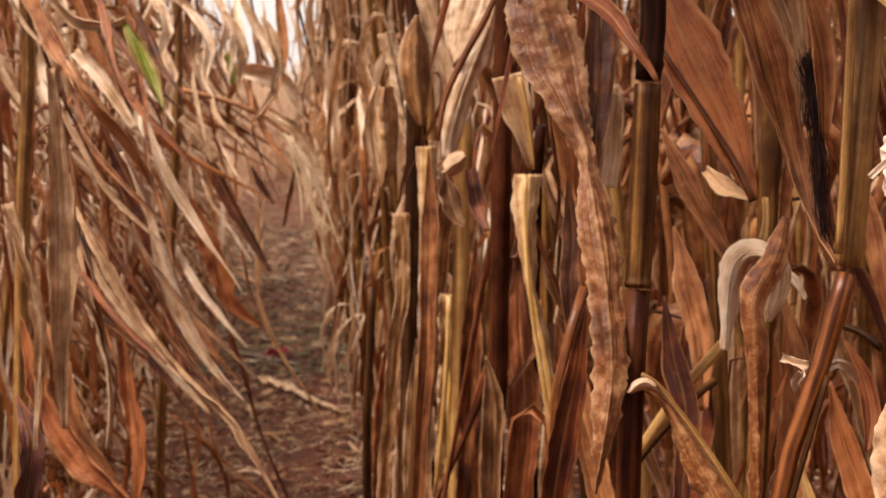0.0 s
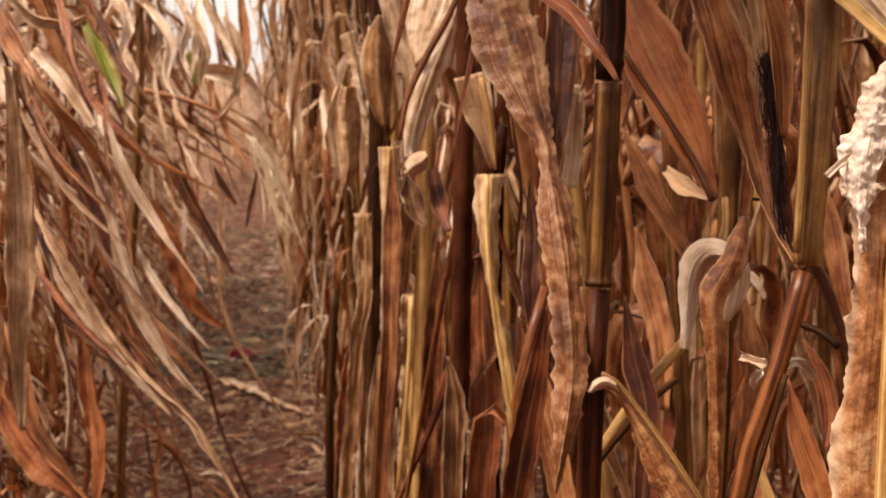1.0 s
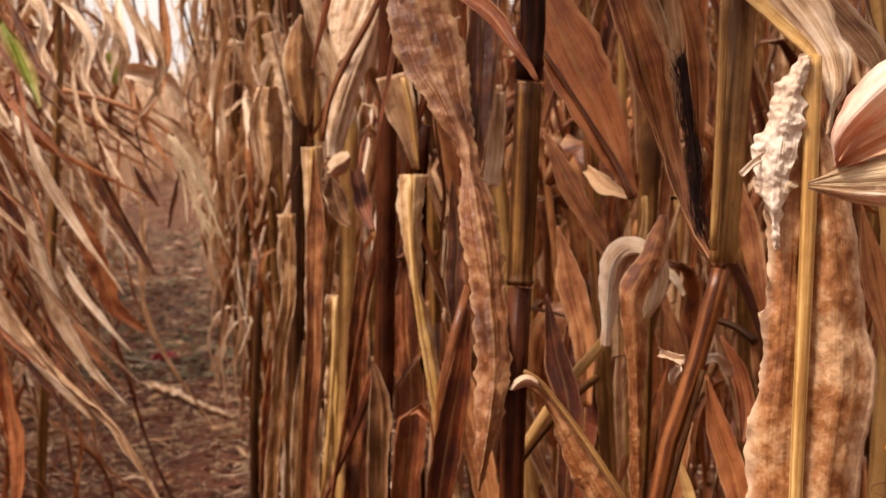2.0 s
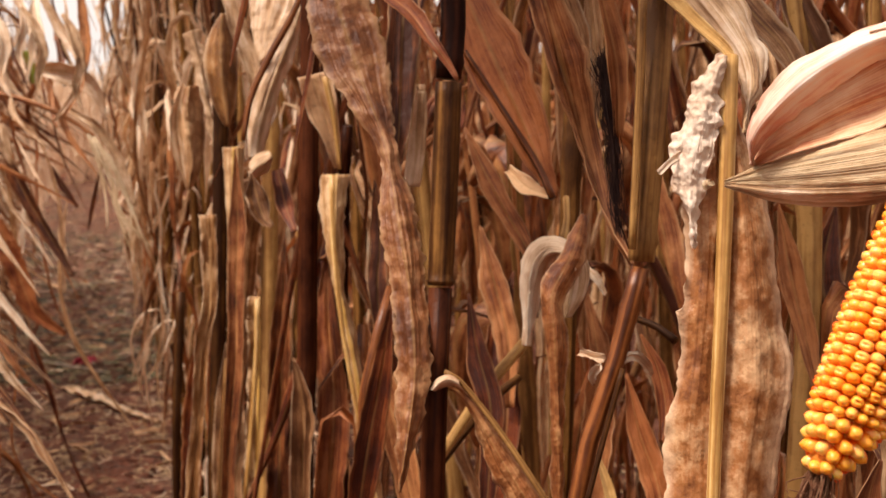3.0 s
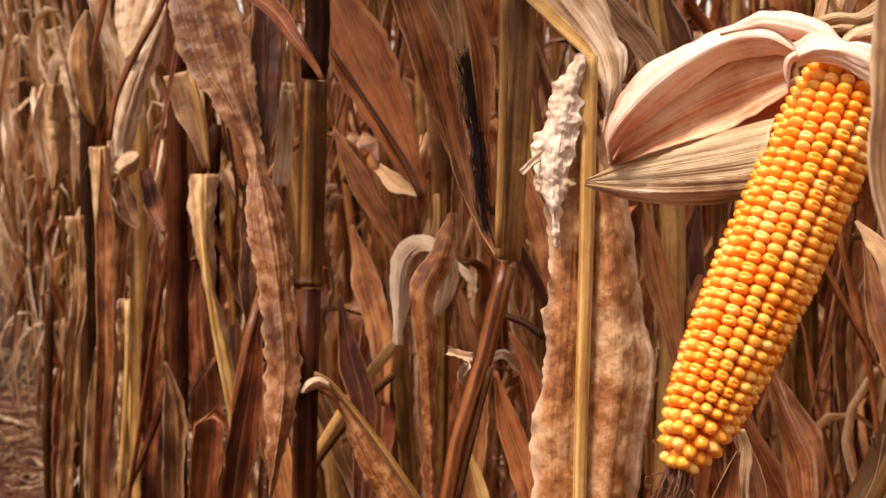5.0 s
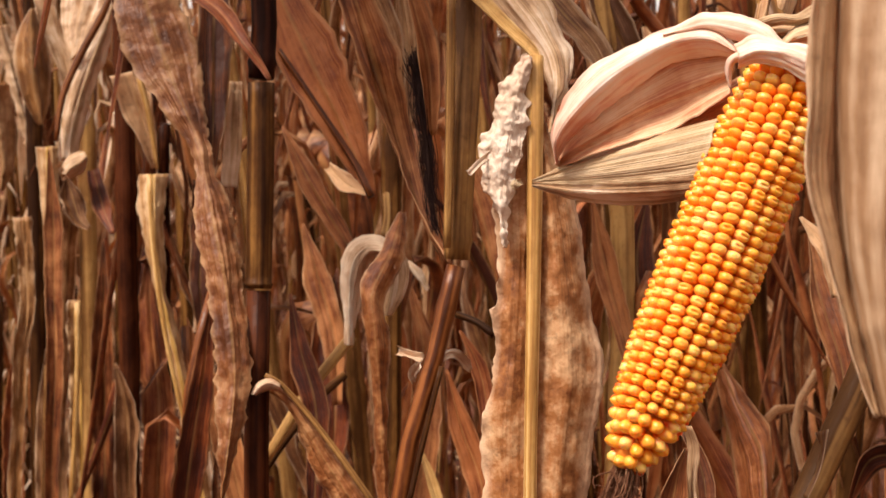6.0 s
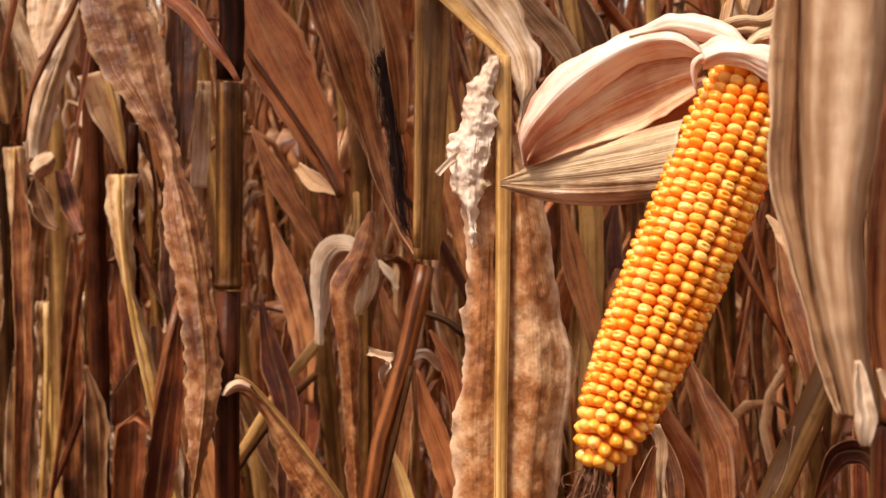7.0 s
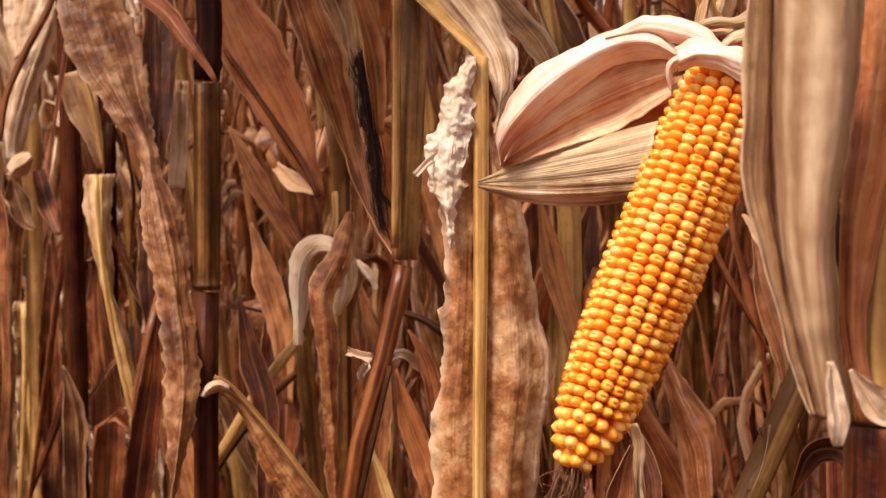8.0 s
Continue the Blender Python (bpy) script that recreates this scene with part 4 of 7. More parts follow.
stem(leaning_plant, [(0.284, 0.747, 1.186), (0.270, 0.739, 1.144), (0.258, 0.732, 1.106)], [0.0017, 0.0018, 0.0017], STALK, "side_shoot", count=10)
leaf(leaning_plant, [(0.252, 0.852, 1.425), (0.268, 0.848, 1.370), (0.282, 0.844, 1.315), (0.291, 0.812, 1.265), (0.298, 0.782, 1.243)], [0.0221, 0.0353, 0.0261, 0.0181, 0.0042], BROWN, curl=0.6, ruffle=0.2, twist=(0, 40))
leaf(leaning_plant, [(0.272, 0.889, 1.425), (0.283, 0.876, 1.382), (0.283, 0.864, 1.340), (0.278, 0.856, 1.324)], [0.0155, 0.0230, 0.0152, 0.0023], TAN, curl=0.5)
leaf(leaning_plant, [(0.297, 0.906, 1.426), (0.300, 0.893, 1.375), (0.298, 0.883, 1.344), (0.294, 0.874, 1.323)], [0.0158, 0.0177, 0.0117, 0.0023], TAN, curl=0.7)
leaf(leaning_plant, [(0.286, 0.826, 1.423), (0.298, 0.822, 1.366), (0.299, 0.822, 1.322)], [0.0144, 0.0181, 0.0073], BROWN, curl=0.5)
silk_rng = np.random.default_rng(77)
silk_line = np.array([(0.292, 0.839, 1.372), (0.294, 0.830, 1.337), (0.295, 0.821, 1.304), (0.296, 0.812, 1.276), (0.299, 0.804, 1.247)]) - np.array(leaning_plant.location)
silk_hairs = []
for k in range(110):
    sway = silk_rng.normal(0, 0.003, (5, 3))
    last = int(silk_rng.integers(3, 6))
    silk_hairs.append(tube_arrays((silk_line + sway)[:last], [0.0003, 0.0003, 0.00015], count=18, sides=3, caps=False))
tagged(part("dried_silk", mesh_of(*join_arrays(silk_hairs)), BLACK_SILK, leaning_plant, "blackened hairy silk hanging down"), kind="stuff")
leaf(leaning_plant, [(0.263, 0.772, 1.192), (0.269, 0.763, 1.191), (0.275, 0.755, 1.191)], [0.0097, 0.0096, 0.0082], BLEACHED, "torn_sheath", curl=0.8, ruffle=0.3, count=12)
leaf(leaning_plant, [(0.284, 0.753, 1.189), (0.292, 0.755, 1.192), (0.300, 0.762, 1.187), (0.309, 0.773, 1.176)], [0.0054, 0.0082, 0.0083, 0.0028], BLEACHED, "torn_sheath", curl=0.6, ruffle=0.3, count=12)
leaf(leaning_plant, [(0.274, 0.769, 1.184), (0.271, 0.774, 1.176), (0.273, 0.778, 1.170)], [0.0076, 0.0070, 0.0028], BLEACHED, "torn_sheath", curl=0.6, ruffle=0.4, count=10)
leaf(leaning_plant, [(0.307, 0.833, 1.164), (0.313, 0.821, 1.128), (0.322, 0.809, 1.096), (0.326, 0.798, 1.065)], [0.0020, 0.0165, 0.0223, 0.0221], RED, curl=0.4)
leaf(leaning_plant, [(0.317, 0.834, 1.190), (0.326, 0.824, 1.169), (0.329, 0.814, 1.144), (0.324, 0.805, 1.124)], [0.0020, 0.0127, 0.0126, 0.0037], RED, curl=0.6)
stem(leaning_plant, [(0.330, 0.894, 1.190), (0.341, 0.881, 1.186), (0.351, 0.869, 1.178)], [0.0026, 0.0026, 0.0032], STALK, "broken_twig", count=8)
leaf(leaning_plant, [(0.295, 0.868, 1.100), (0.300, 0.855, 1.080), (0.304, 0.841, 1.056)], [0.0040, 0.0094, 0.0093], YELLOW, curl=0.5)

arched_plant = thing("maize_plant", "dry maize plant with a pale leaf arched over", "maize plant", (0.240, 1.140, 0.0), "maize plants of the field")
stem(arched_plant, [(0.260, 1.230, 2.000), (0.362, 1.266, 1.453), (0.352, 1.240, 1.278), (0.342, 1.216, 1.115), (0.330, 1.192, 0.954), (0.230, 1.200, 0.000)], [0.0080, 0.0100, 0.0099, 0.0104, 0.0109, 0.0120], STALK, nodes=(0.15, 0.36, 0.6, 0.8), count=36)
cloth(arched_plant, [[(0.2574, 0.9448, 1.1631), (0.2546, 0.9434, 1.1900), (0.2530, 0.9416, 1.2157), (0.2558, 0.9383, 1.2345), (0.2660, 0.9328, 1.2456), (0.2798, 0.9255, 1.2468), (0.2891, 0.9180, 1.2398), (0.2917, 0.9109, 1.2266)], [(0.2559, 0.9251, 1.1669), (0.2574, 0.9229, 1.1931), (0.2586, 0.9203, 1.2163), (0.2621, 0.9165, 1.2319), (0.2691, 0.9111, 1.2397), (0.2774, 0.9047, 1.2405), (0.2834, 0.8981, 1.2358), (0.2853, 0.8916, 1.2265)], [(0.2598, 0.9384, 1.1642), (0.2656, 0.9355, 1.1908), (0.2696, 0.9323, 1.2122), (0.2741, 0.9280, 1.2251), (0.2782, 0.9227, 1.2298), (0.2813, 0.9172, 1.2303), (0.2843, 0.9113, 1.2277), (0.2855, 0.9053, 1.2218)]], BLEACHED, "leaf", creases=0.0022, crumple=0.0008, seed=34, rows=34, count=60, ragged=0.001)
cloth(arched_plant, [[(0.2832, 0.9175, 1.2446), (0.2924, 0.9140, 1.2385), (0.2990, 0.9102, 1.2264), (0.2957, 0.9071, 1.2064), (0.2852, 0.9057, 1.1906)], [(0.2767, 0.9099, 1.2395), (0.2818, 0.9069, 1.2307), (0.2852, 0.9040, 1.2196), (0.2829, 0.9015, 1.2037), (0.2791, 0.8996, 1.1911)], [(0.2748, 0.9177, 1.2338), (0.2759, 0.9151, 1.2242), (0.2769, 0.9125, 1.2146), (0.2770, 0.9095, 1.2007), (0.2772, 0.9069, 1.1899)]], PALE, "leaf", creases=0.001, seed=35, rows=16, count=36)
cloth(arched_plant, [[(0.2948, 0.9181, 1.2661), (0.2774, 0.9025, 1.2405), (0.2601, 0.8890, 1.2154), (0.2590, 0.8845, 1.1933), (0.2619, 0.8803, 1.1619), (0.2633, 0.8764, 1.1304), (0.2638, 0.8726, 1.0990), (0.2638, 0.8668, 1.0499)], [(0.2957, 0.9126, 1.2633), (0.2825, 0.8912, 1.2376), (0.2660, 0.8775, 1.2121), (0.2654, 0.8711, 1.1914), (0.2667, 0.8692, 1.1599), (0.2665, 0.8658, 1.1308), (0.2664, 0.8624, 1.1017), (0.2660, 0.8567, 1.0531)], [(0.2996, 0.9171, 1.2636), (0.2918, 0.8989, 1.2291), (0.2763, 0.8860, 1.2024), (0.2789, 0.8799, 1.1801), (0.2756, 0.8767, 1.1487), (0.2732, 0.8742, 1.1244), (0.2728, 0.8710, 1.0969), (0.2724, 0.8655, 1.0498)]], RUST, "leaf", creases=0.0008, crumple=0.0014, seed=36, rows=20, count=80, ruffle=(0.0015, 8.0), ragged=0.0012, label="rust-brown leaf twisted over the pale hook")
stem(arched_plant, [(0.321, 1.107, 1.261), (0.317, 1.085, 1.243), (0.310, 1.064, 1.228)], [0.0030, 0.0029, 0.0038], STALK_GOLD, "leaf_rib", count=8)
stem(arched_plant, [(0.279, 1.059, 1.147), (0.260, 1.047, 1.130), (0.237, 1.034, 1.108), (0.200, 1.021, 1.059)], [0.0047, 0.0047, 0.0046, 0.0041], STALK_GOLD, "broken_stem", count=10)
stem(arched_plant, [(0.277, 1.096, 1.106), (0.252, 1.077, 1.093), (0.222, 1.059, 1.067), (0.196, 1.039, 1.040)], [0.0034, 0.0043, 0.0043, 0.0037], STALK, "broken_stem", count=10)
leaf(arched_plant, [(0.344, 1.137, 1.197), (0.347, 1.105, 1.190), (0.348, 1.073, 1.180)], [0.0051, 0.0099, 0.0068], PALE, curl=0.7)
leaf(arched_plant, [(0.372, 1.271, 1.161), (0.380, 1.245, 1.096), (0.374, 1.220, 1.022), (0.357, 1.195, 0.934)], [0.0020, 0.0338, 0.0390, 0.0275], BROWN, curl=0.5)
leaf(arched_plant, [(0.305, 1.303, 1.171), (0.289, 1.284, 1.105), (0.291, 1.261, 1.028), (0.269, 1.239, 0.925)], [0.0020, 0.0402, 0.0341, 0.0281], RED, curl=0.5)
leaf(arched_plant, [(0.233, 1.108, 1.323), (0.251, 1.086, 1.278), (0.274, 1.063, 1.232), (0.298, 1.041, 1.187)], [0.0020, 0.0239, 0.0189, 0.0047], BROWN, curl=0.6)
leaf(arched_plant, [(0.277, 1.147, 1.284), (0.288, 1.118, 1.271), (0.307, 1.089, 1.262)], [0.0131, 0.0198, 0.0048], TAN, curl=0.7)
leaf(arched_plant, [(0.272, 1.313, 1.218), (0.283, 1.291, 1.162), (0.293, 1.270, 1.107), (0.292, 1.249, 1.042)], [0.0020, 0.0321, 0.0284, 0.0112], BROWN, curl=0.5)

crumpled_plant = thing("maize_plant", "dry maize plant with a crumpled hanging leaf and dark stalk", "maize plant", (0.155, 0.880, 0.0), "maize plants of the field")
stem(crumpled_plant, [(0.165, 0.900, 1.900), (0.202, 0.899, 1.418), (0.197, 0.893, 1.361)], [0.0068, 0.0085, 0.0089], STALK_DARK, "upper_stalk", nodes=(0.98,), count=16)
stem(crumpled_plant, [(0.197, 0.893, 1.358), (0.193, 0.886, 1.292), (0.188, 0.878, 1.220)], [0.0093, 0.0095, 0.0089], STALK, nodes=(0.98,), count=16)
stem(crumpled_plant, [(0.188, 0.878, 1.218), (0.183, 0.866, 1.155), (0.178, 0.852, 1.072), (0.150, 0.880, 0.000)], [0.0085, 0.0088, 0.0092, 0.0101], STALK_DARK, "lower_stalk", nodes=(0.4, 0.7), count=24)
leaf(crumpled_plant, [(0.152, 0.949, 1.426), (0.171, 0.919, 1.410), (0.186, 0.888, 1.385), (0.196, 0.879, 1.370), (0.201, 0.872, 1.360)], [0.0097, 0.0142, 0.0176, 0.0129, 0.0053], RED, curl=0.8, ruffle=0.06)
cloth(crumpled_plant, [[(0.0988, 1.0048, 1.4275), (0.1131, 0.9773, 1.3693), (0.1266, 0.9638, 1.3517), (0.1492, 0.9369, 1.3099), (0.1516, 0.9261, 1.2999), (0.1473, 0.9049, 1.2682), (0.1553, 0.8789, 1.2143), (0.1561, 0.8539, 1.1583), (0.1524, 0.8284, 1.0927)], [(0.1223, 0.9926, 1.4265), (0.1361, 0.9658, 1.3737), (0.1425, 0.9533, 1.3538), (0.1557, 0.9281, 1.3141), (0.1568, 0.9174, 1.3024), (0.1602, 0.8946, 1.2687), (0.1663, 0.8690, 1.2153), (0.1666, 0.8446, 1.1643), (0.1537, 0.8202, 1.0940)], [(0.1461, 0.9989, 1.4270), (0.1598, 0.9726, 1.3786), (0.1590, 0.9610, 1.3561), (0.1631, 0.9375, 1.3177), (0.1629, 0.9268, 1.3040), (0.1741, 0.9023, 1.2676), (0.1786, 0.8770, 1.2136), (0.1784, 0.8531, 1.1665), (0.1560, 0.8295, 1.0898)]], MOTTLED, "leaf", creases=0.0007, crumple=0.0022, grain=0.022, seed=31, rows=36, count=170, ruffle=(0.0022, 12.0), ragged=0.0022)
leaf(crumpled_plant, [(0.175, 0.987, 1.434), (0.170, 0.971, 1.375), (0.167, 0.956, 1.329), (0.163, 0.942, 1.297)], [0.0253, 0.0292, 0.0206, 0.0065], BROWN, curl=0.5)
leaf(crumpled_plant, [(0.223, 1.041, 1.439), (0.244, 1.018, 1.384), (0.264, 0.995, 1.331), (0.286, 0.971, 1.271)], [0.0314, 0.0531, 0.0393, 0.0043], RED, curl=0.4, ruffle=0.08)
stem(crumpled_plant, [(0.223, 1.014, 1.384), (0.251, 0.994, 1.336), (0.274, 0.976, 1.295), (0.282, 0.962, 1.272)], [0.0020, 0.0022, 0.0026, 0.0030], STALK_RED, "leaf_rib", count=12)
stem(crumpled_plant, [(0.1879, 0.8534, 1.1650), (0.1958, 0.8497, 1.1608), (0.2114, 0.8430, 1.1423), (0.2298, 0.8341, 1.1162), (0.2555, 0.8202, 1.0756)], [0.0018, 0.0021, 0.0023, 0.0024, 0.0024], STALK_GOLD, "leaf_rib", count=24, sides=8)
cloth(crumpled_plant, [[(0.1929, 0.8582, 1.1606), (0.1987, 0.8558, 1.1562), (0.2123, 0.8507, 1.1396), (0.2310, 0.8417, 1.1133), (0.2568, 0.8277, 1.0720)], [(0.1918, 0.8559, 1.1565), (0.2001, 0.8495, 1.1479), (0.2105, 0.8439, 1.1313), (0.2237, 0.8370, 1.1073), (0.2435, 0.8280, 1.0739)], [(0.1917, 0.8634, 1.1510), (0.2025, 0.8583, 1.1391), (0.2100, 0.8531, 1.1220), (0.2166, 0.8473, 1.0989), (0.2289, 0.8401, 1.0710)]], RUST, "leaf", creases=0.0008, crumple=0.0014, seed=37, rows=20, count=44, ruffle=(0.004, 6.0), ragged=0.0018)
cloth(crumpled_plant, [[(0.1781, 0.8565, 1.1524), (0.1823, 0.8517, 1.1602), (0.1890, 0.8491, 1.1643), (0.1980, 0.8492, 1.1600)], [(0.1790, 0.8493, 1.1532), (0.1839, 0.8442, 1.1595), (0.1896, 0.8406, 1.1623), (0.1963, 0.8412, 1.1588)], [(0.1817, 0.8549, 1.1518), (0.1873, 0.8494, 1.1559), (0.1924, 0.8467, 1.1570), (0.1993, 0.8482, 1.1532)]], BLEACHED, "leaf_tip", creases=0.0005, crumple=0.0006, seed=38, rows=12, count=20, ragged=0.001, label="pale curled leaf tip")
leaf(crumpled_plant, [(0.188, 1.016, 1.354), (0.185, 1.013, 1.319), (0.180, 1.009, 1.280)], [0.0114, 0.0149, 0.0149], PALE, curl=0.6)
leaf(crumpled_plant, [(0.160, 0.981, 1.192), (0.152, 0.983, 1.139), (0.140, 0.984, 1.077), (0.131, 0.986, 1.019)], [0.0020, 0.0217, 0.0262, 0.0220], RED, curl=0.5)
leaf(crumpled_plant, [(0.227, 1.042, 1.189), (0.232, 1.026, 1.145), (0.240, 1.009, 1.102), (0.234, 0.991, 1.024)], [0.0020, 0.0228, 0.0226, 0.0134], RED, curl=0.5)

cut_leaf_plant = thing("maize_plant", "dry maize plant with a broad leaf cut straight across", "maize plant", (0.100, 1.400, 0.0), "maize plants of the field")
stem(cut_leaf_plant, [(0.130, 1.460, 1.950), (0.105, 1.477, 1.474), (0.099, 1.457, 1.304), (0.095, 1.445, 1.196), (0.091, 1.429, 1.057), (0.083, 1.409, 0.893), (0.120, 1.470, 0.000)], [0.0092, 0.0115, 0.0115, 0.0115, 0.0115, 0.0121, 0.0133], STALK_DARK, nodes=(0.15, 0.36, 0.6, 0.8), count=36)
cloth(cut_leaf_plant, [[(0.1088, 1.4221, 1.2681), (0.1098, 1.4124, 1.2467), (0.1109, 1.4027, 1.2255), (0.1132, 1.3909, 1.1884), (0.1252, 1.3743, 1.1252), (0.1354, 1.3586, 1.0663), (0.1418, 1.3427, 1.0010), (0.1482, 1.3274, 0.9398), (0.1532, 1.3136, 0.8905)], [(0.1246, 1.4053, 1.2687), (0.1232, 1.3960, 1.2475), (0.1223, 1.3864, 1.2248), (0.1225, 1.3751, 1.1892), (0.1291, 1.3607, 1.1363), (0.1411, 1.3441, 1.0726), (0.1484, 1.3286, 1.0115), (0.1568, 1.3123, 0.9457), (0.1631, 1.2982, 0.8951)], [(0.1432, 1.4163, 1.2676), (0.1393, 1.4074, 1.2463), (0.1365, 1.3979, 1.2215), (0.1345, 1.3871, 1.1868), (0.1358, 1.3747, 1.1429), (0.1498, 1.3570, 1.0732), (0.1581, 1.3417, 1.0149), (0.1687, 1.3243, 0.9431), (0.1764, 1.3097, 0.8901)]], STRIPED, "leaf", creases=0.0012, crumple=0.0012, seed=32, rows=24, count=90, ruffle=(0.003, 10.0), ragged=0.002)
leaf(cut_leaf_plant, [(0.106, 1.345, 1.375), (0.115, 1.344, 1.336), (0.124, 1.344, 1.301), (0.127, 1.345, 1.278)], [0.0362, 0.0351, 0.0211, 0.0047], TAN, curl=0.3, ruffle=0.06)
leaf(cut_leaf_plant, [(0.154, 1.387, 1.115), (0.162, 1.369, 1.068), (0.182, 1.349, 1.011), (0.203, 1.324, 0.901)], [0.0020, 0.0365, 0.0362, 0.0239], BROWN, curl=0.5)
stem(cut_leaf_plant, [(0.142, 1.450, 1.320), (0.138, 1.458, 1.270), (0.136, 1.463, 1.195), (0.132, 1.466, 1.105), (0.120, 1.470, 0.000)], [0.0062, 0.0068, 0.0075, 0.0076], STALK_DARK, "broken_stem", count=24, nodes=(0.03, 0.2, 0.5))
leaf(cut_leaf_plant, [(0.077, 1.380, 1.073), (0.085, 1.382, 1.029), (0.084, 1.381, 0.966), (0.080, 1.378, 0.883)], [0.0020, 0.0309, 0.0286, 0.0250], TAN, curl=0.4)
leaf(cut_leaf_plant, [(0.167, 1.364, 1.264), (0.171, 1.351, 1.205), (0.167, 1.339, 1.159), (0.169, 1.326, 1.101)], [0.0020, 0.0262, 0.0237, 0.0118], BROWN, curl=0.6)
leaf(cut_leaf_plant, [(0.211, 1.317, 1.363), (0.207, 1.311, 1.312), (0.200, 1.305, 1.261)], [0.0148, 0.0183, 0.0148], PALE, curl=0.6)
leaf(cut_leaf_plant, [(0.120, 1.495, 1.190), (0.115, 1.468, 1.102), (0.120, 1.442, 1.015), (0.108, 1.408, 0.873)], [0.0020, 0.0391, 0.0387, 0.0382], RED, curl=0.5)

bent_leaf_plant = thing("maize_plant", "dry maize plant with a leaf bent down at its rib", "maize plant", (0.030, 1.620, 0.0), "maize plants of the field")
stem(bent_leaf_plant, [(0.060, 1.680, 2.050), (0.055, 1.709, 1.495), (0.048, 1.676, 1.261), (0.041, 1.644, 1.043), (0.034, 1.612, 0.827), (0.040, 1.680, 0.000)], [0.0089, 0.0111, 0.0110, 0.0117, 0.0124, 0.0136], STALK_GOLD, nodes=(0.15, 0.36, 0.6, 0.8), count=36)
cloth(bent_leaf_plant, [[(0.0378, 1.5867, 1.4836), (0.0345, 1.5732, 1.4546), (0.0346, 1.5603, 1.4299), (0.0387, 1.5480, 1.4095), (0.0459, 1.5363, 1.3932)], [(0.0650, 1.5754, 1.4821), (0.0587, 1.5618, 1.4534), (0.0522, 1.5487, 1.4290), (0.0482, 1.5361, 1.4088), (0.0471, 1.5242, 1.3924)], [(0.0917, 1.5681, 1.4809), (0.0825, 1.5544, 1.4524), (0.0695, 1.5411, 1.4283), (0.0575, 1.5284, 1.4084), (0.0481, 1.5161, 1.3918)]], PALE, "leaf", creases=0.0025, crumple=0.0015, seed=54, rows=26, count=46, ruffle=(0.002, 5.0))
cloth(bent_leaf_plant, [[(0.0936, 1.5575, 1.4760), (0.0751, 1.5438, 1.4322), (0.0516, 1.5299, 1.3890), (0.0379, 1.5174, 1.3538), (0.0299, 1.5050, 1.3189), (0.0305, 1.4930, 1.2842)], [(0.0966, 1.5492, 1.4733), (0.0814, 1.5352, 1.4258), (0.0631, 1.5216, 1.3827), (0.0507, 1.5091, 1.3477), (0.0422, 1.4969, 1.3150), (0.0376, 1.4851, 1.2835)], [(0.0996, 1.5776, 1.4735), (0.0876, 1.5610, 1.4209), (0.0741, 1.5455, 1.3770), (0.0626, 1.5309, 1.3415), (0.0537, 1.5170, 1.3104), (0.0437, 1.5032, 1.2816)]], PALE, "leaf", creases=0.002, crumple=0.0015, seed=55, rows=26, count=60, ruffle=(0.002, 6.0))
cloth(bent_leaf_plant, [[(0.0300, 1.4821, 1.2770), (0.0367, 1.4834, 1.2865), (0.0465, 1.4843, 1.2913), (0.0542, 1.4846, 1.2919)], [(0.0337, 1.4693, 1.2699), (0.0399, 1.4702, 1.2755), (0.0496, 1.4711, 1.2807), (0.0564, 1.4721, 1.2876)], [(0.0361, 1.4855, 1.2612), (0.0420, 1.4859, 1.2630), (0.0518, 1.4869, 1.2686), (0.0578, 1.4887, 1.2820)]], PALE, "leaf", creases=0.0012, seed=56, rows=14, count=24)
cloth(bent_leaf_plant, [[(-0.0177, 1.7637, 1.2878), (-0.0165, 1.7528, 1.2506), (-0.0144, 1.7415, 1.2102), (-0.0117, 1.7281, 1.1519)], [(-0.0020, 1.7543, 1.2887), (-0.0024, 1.7432, 1.2510), (-0.0024, 1.7319, 1.2107), (-0.0018, 1.7185, 1.1529)], [(0.0126, 1.7649, 1.2890), (0.0105, 1.7536, 1.2501), (0.0084, 1.7422, 1.2097), (0.0069, 1.7287, 1.1515)]], STRIPED, "leaf", creases=0.002, crumple=0.001, seed=57, rows=18, count=50, ragged=0.001)
stem(bent_leaf_plant, [(0.100, 1.529, 1.485), (0.083, 1.518, 1.446), (0.055, 1.507, 1.397), (0.034, 1.496, 1.352), (0.025, 1.485, 1.304)], [0.0033, 0.0043, 0.0043, 0.0039, 0.0029], STALK_RED, "leaf_rib", count=14)
leaf(bent_leaf_plant, [(0.056, 1.564, 1.369), (0.046, 1.542, 1.329), (0.034, 1.521, 1.296), (0.032, 1.502, 1.273)], [0.0020, 0.0337, 0.0240, 0.0132], TAN, curl=0.6)
leaf(bent_leaf_plant, [(0.026, 1.501, 1.271), (0.040, 1.493, 1.277), (0.056, 1.483, 1.281)], [0.0171, 0.0223, 0.0091], PALE, curl=0.7)
leaf(bent_leaf_plant, [(0.032, 1.521, 1.263), (0.038, 1.511, 1.237), (0.045, 1.502, 1.214), (0.055, 1.495, 1.205)], [0.0020, 0.0293, 0.0238, 0.0066], TAN, curl=0.6)
leaf(bent_leaf_plant, [(0.062, 1.503, 1.270), (0.072, 1.478, 1.226), (0.081, 1.455, 1.202)], [0.0171, 0.0234, 0.0077], RED, "rotten_leaf", curl=0.5, count=14)
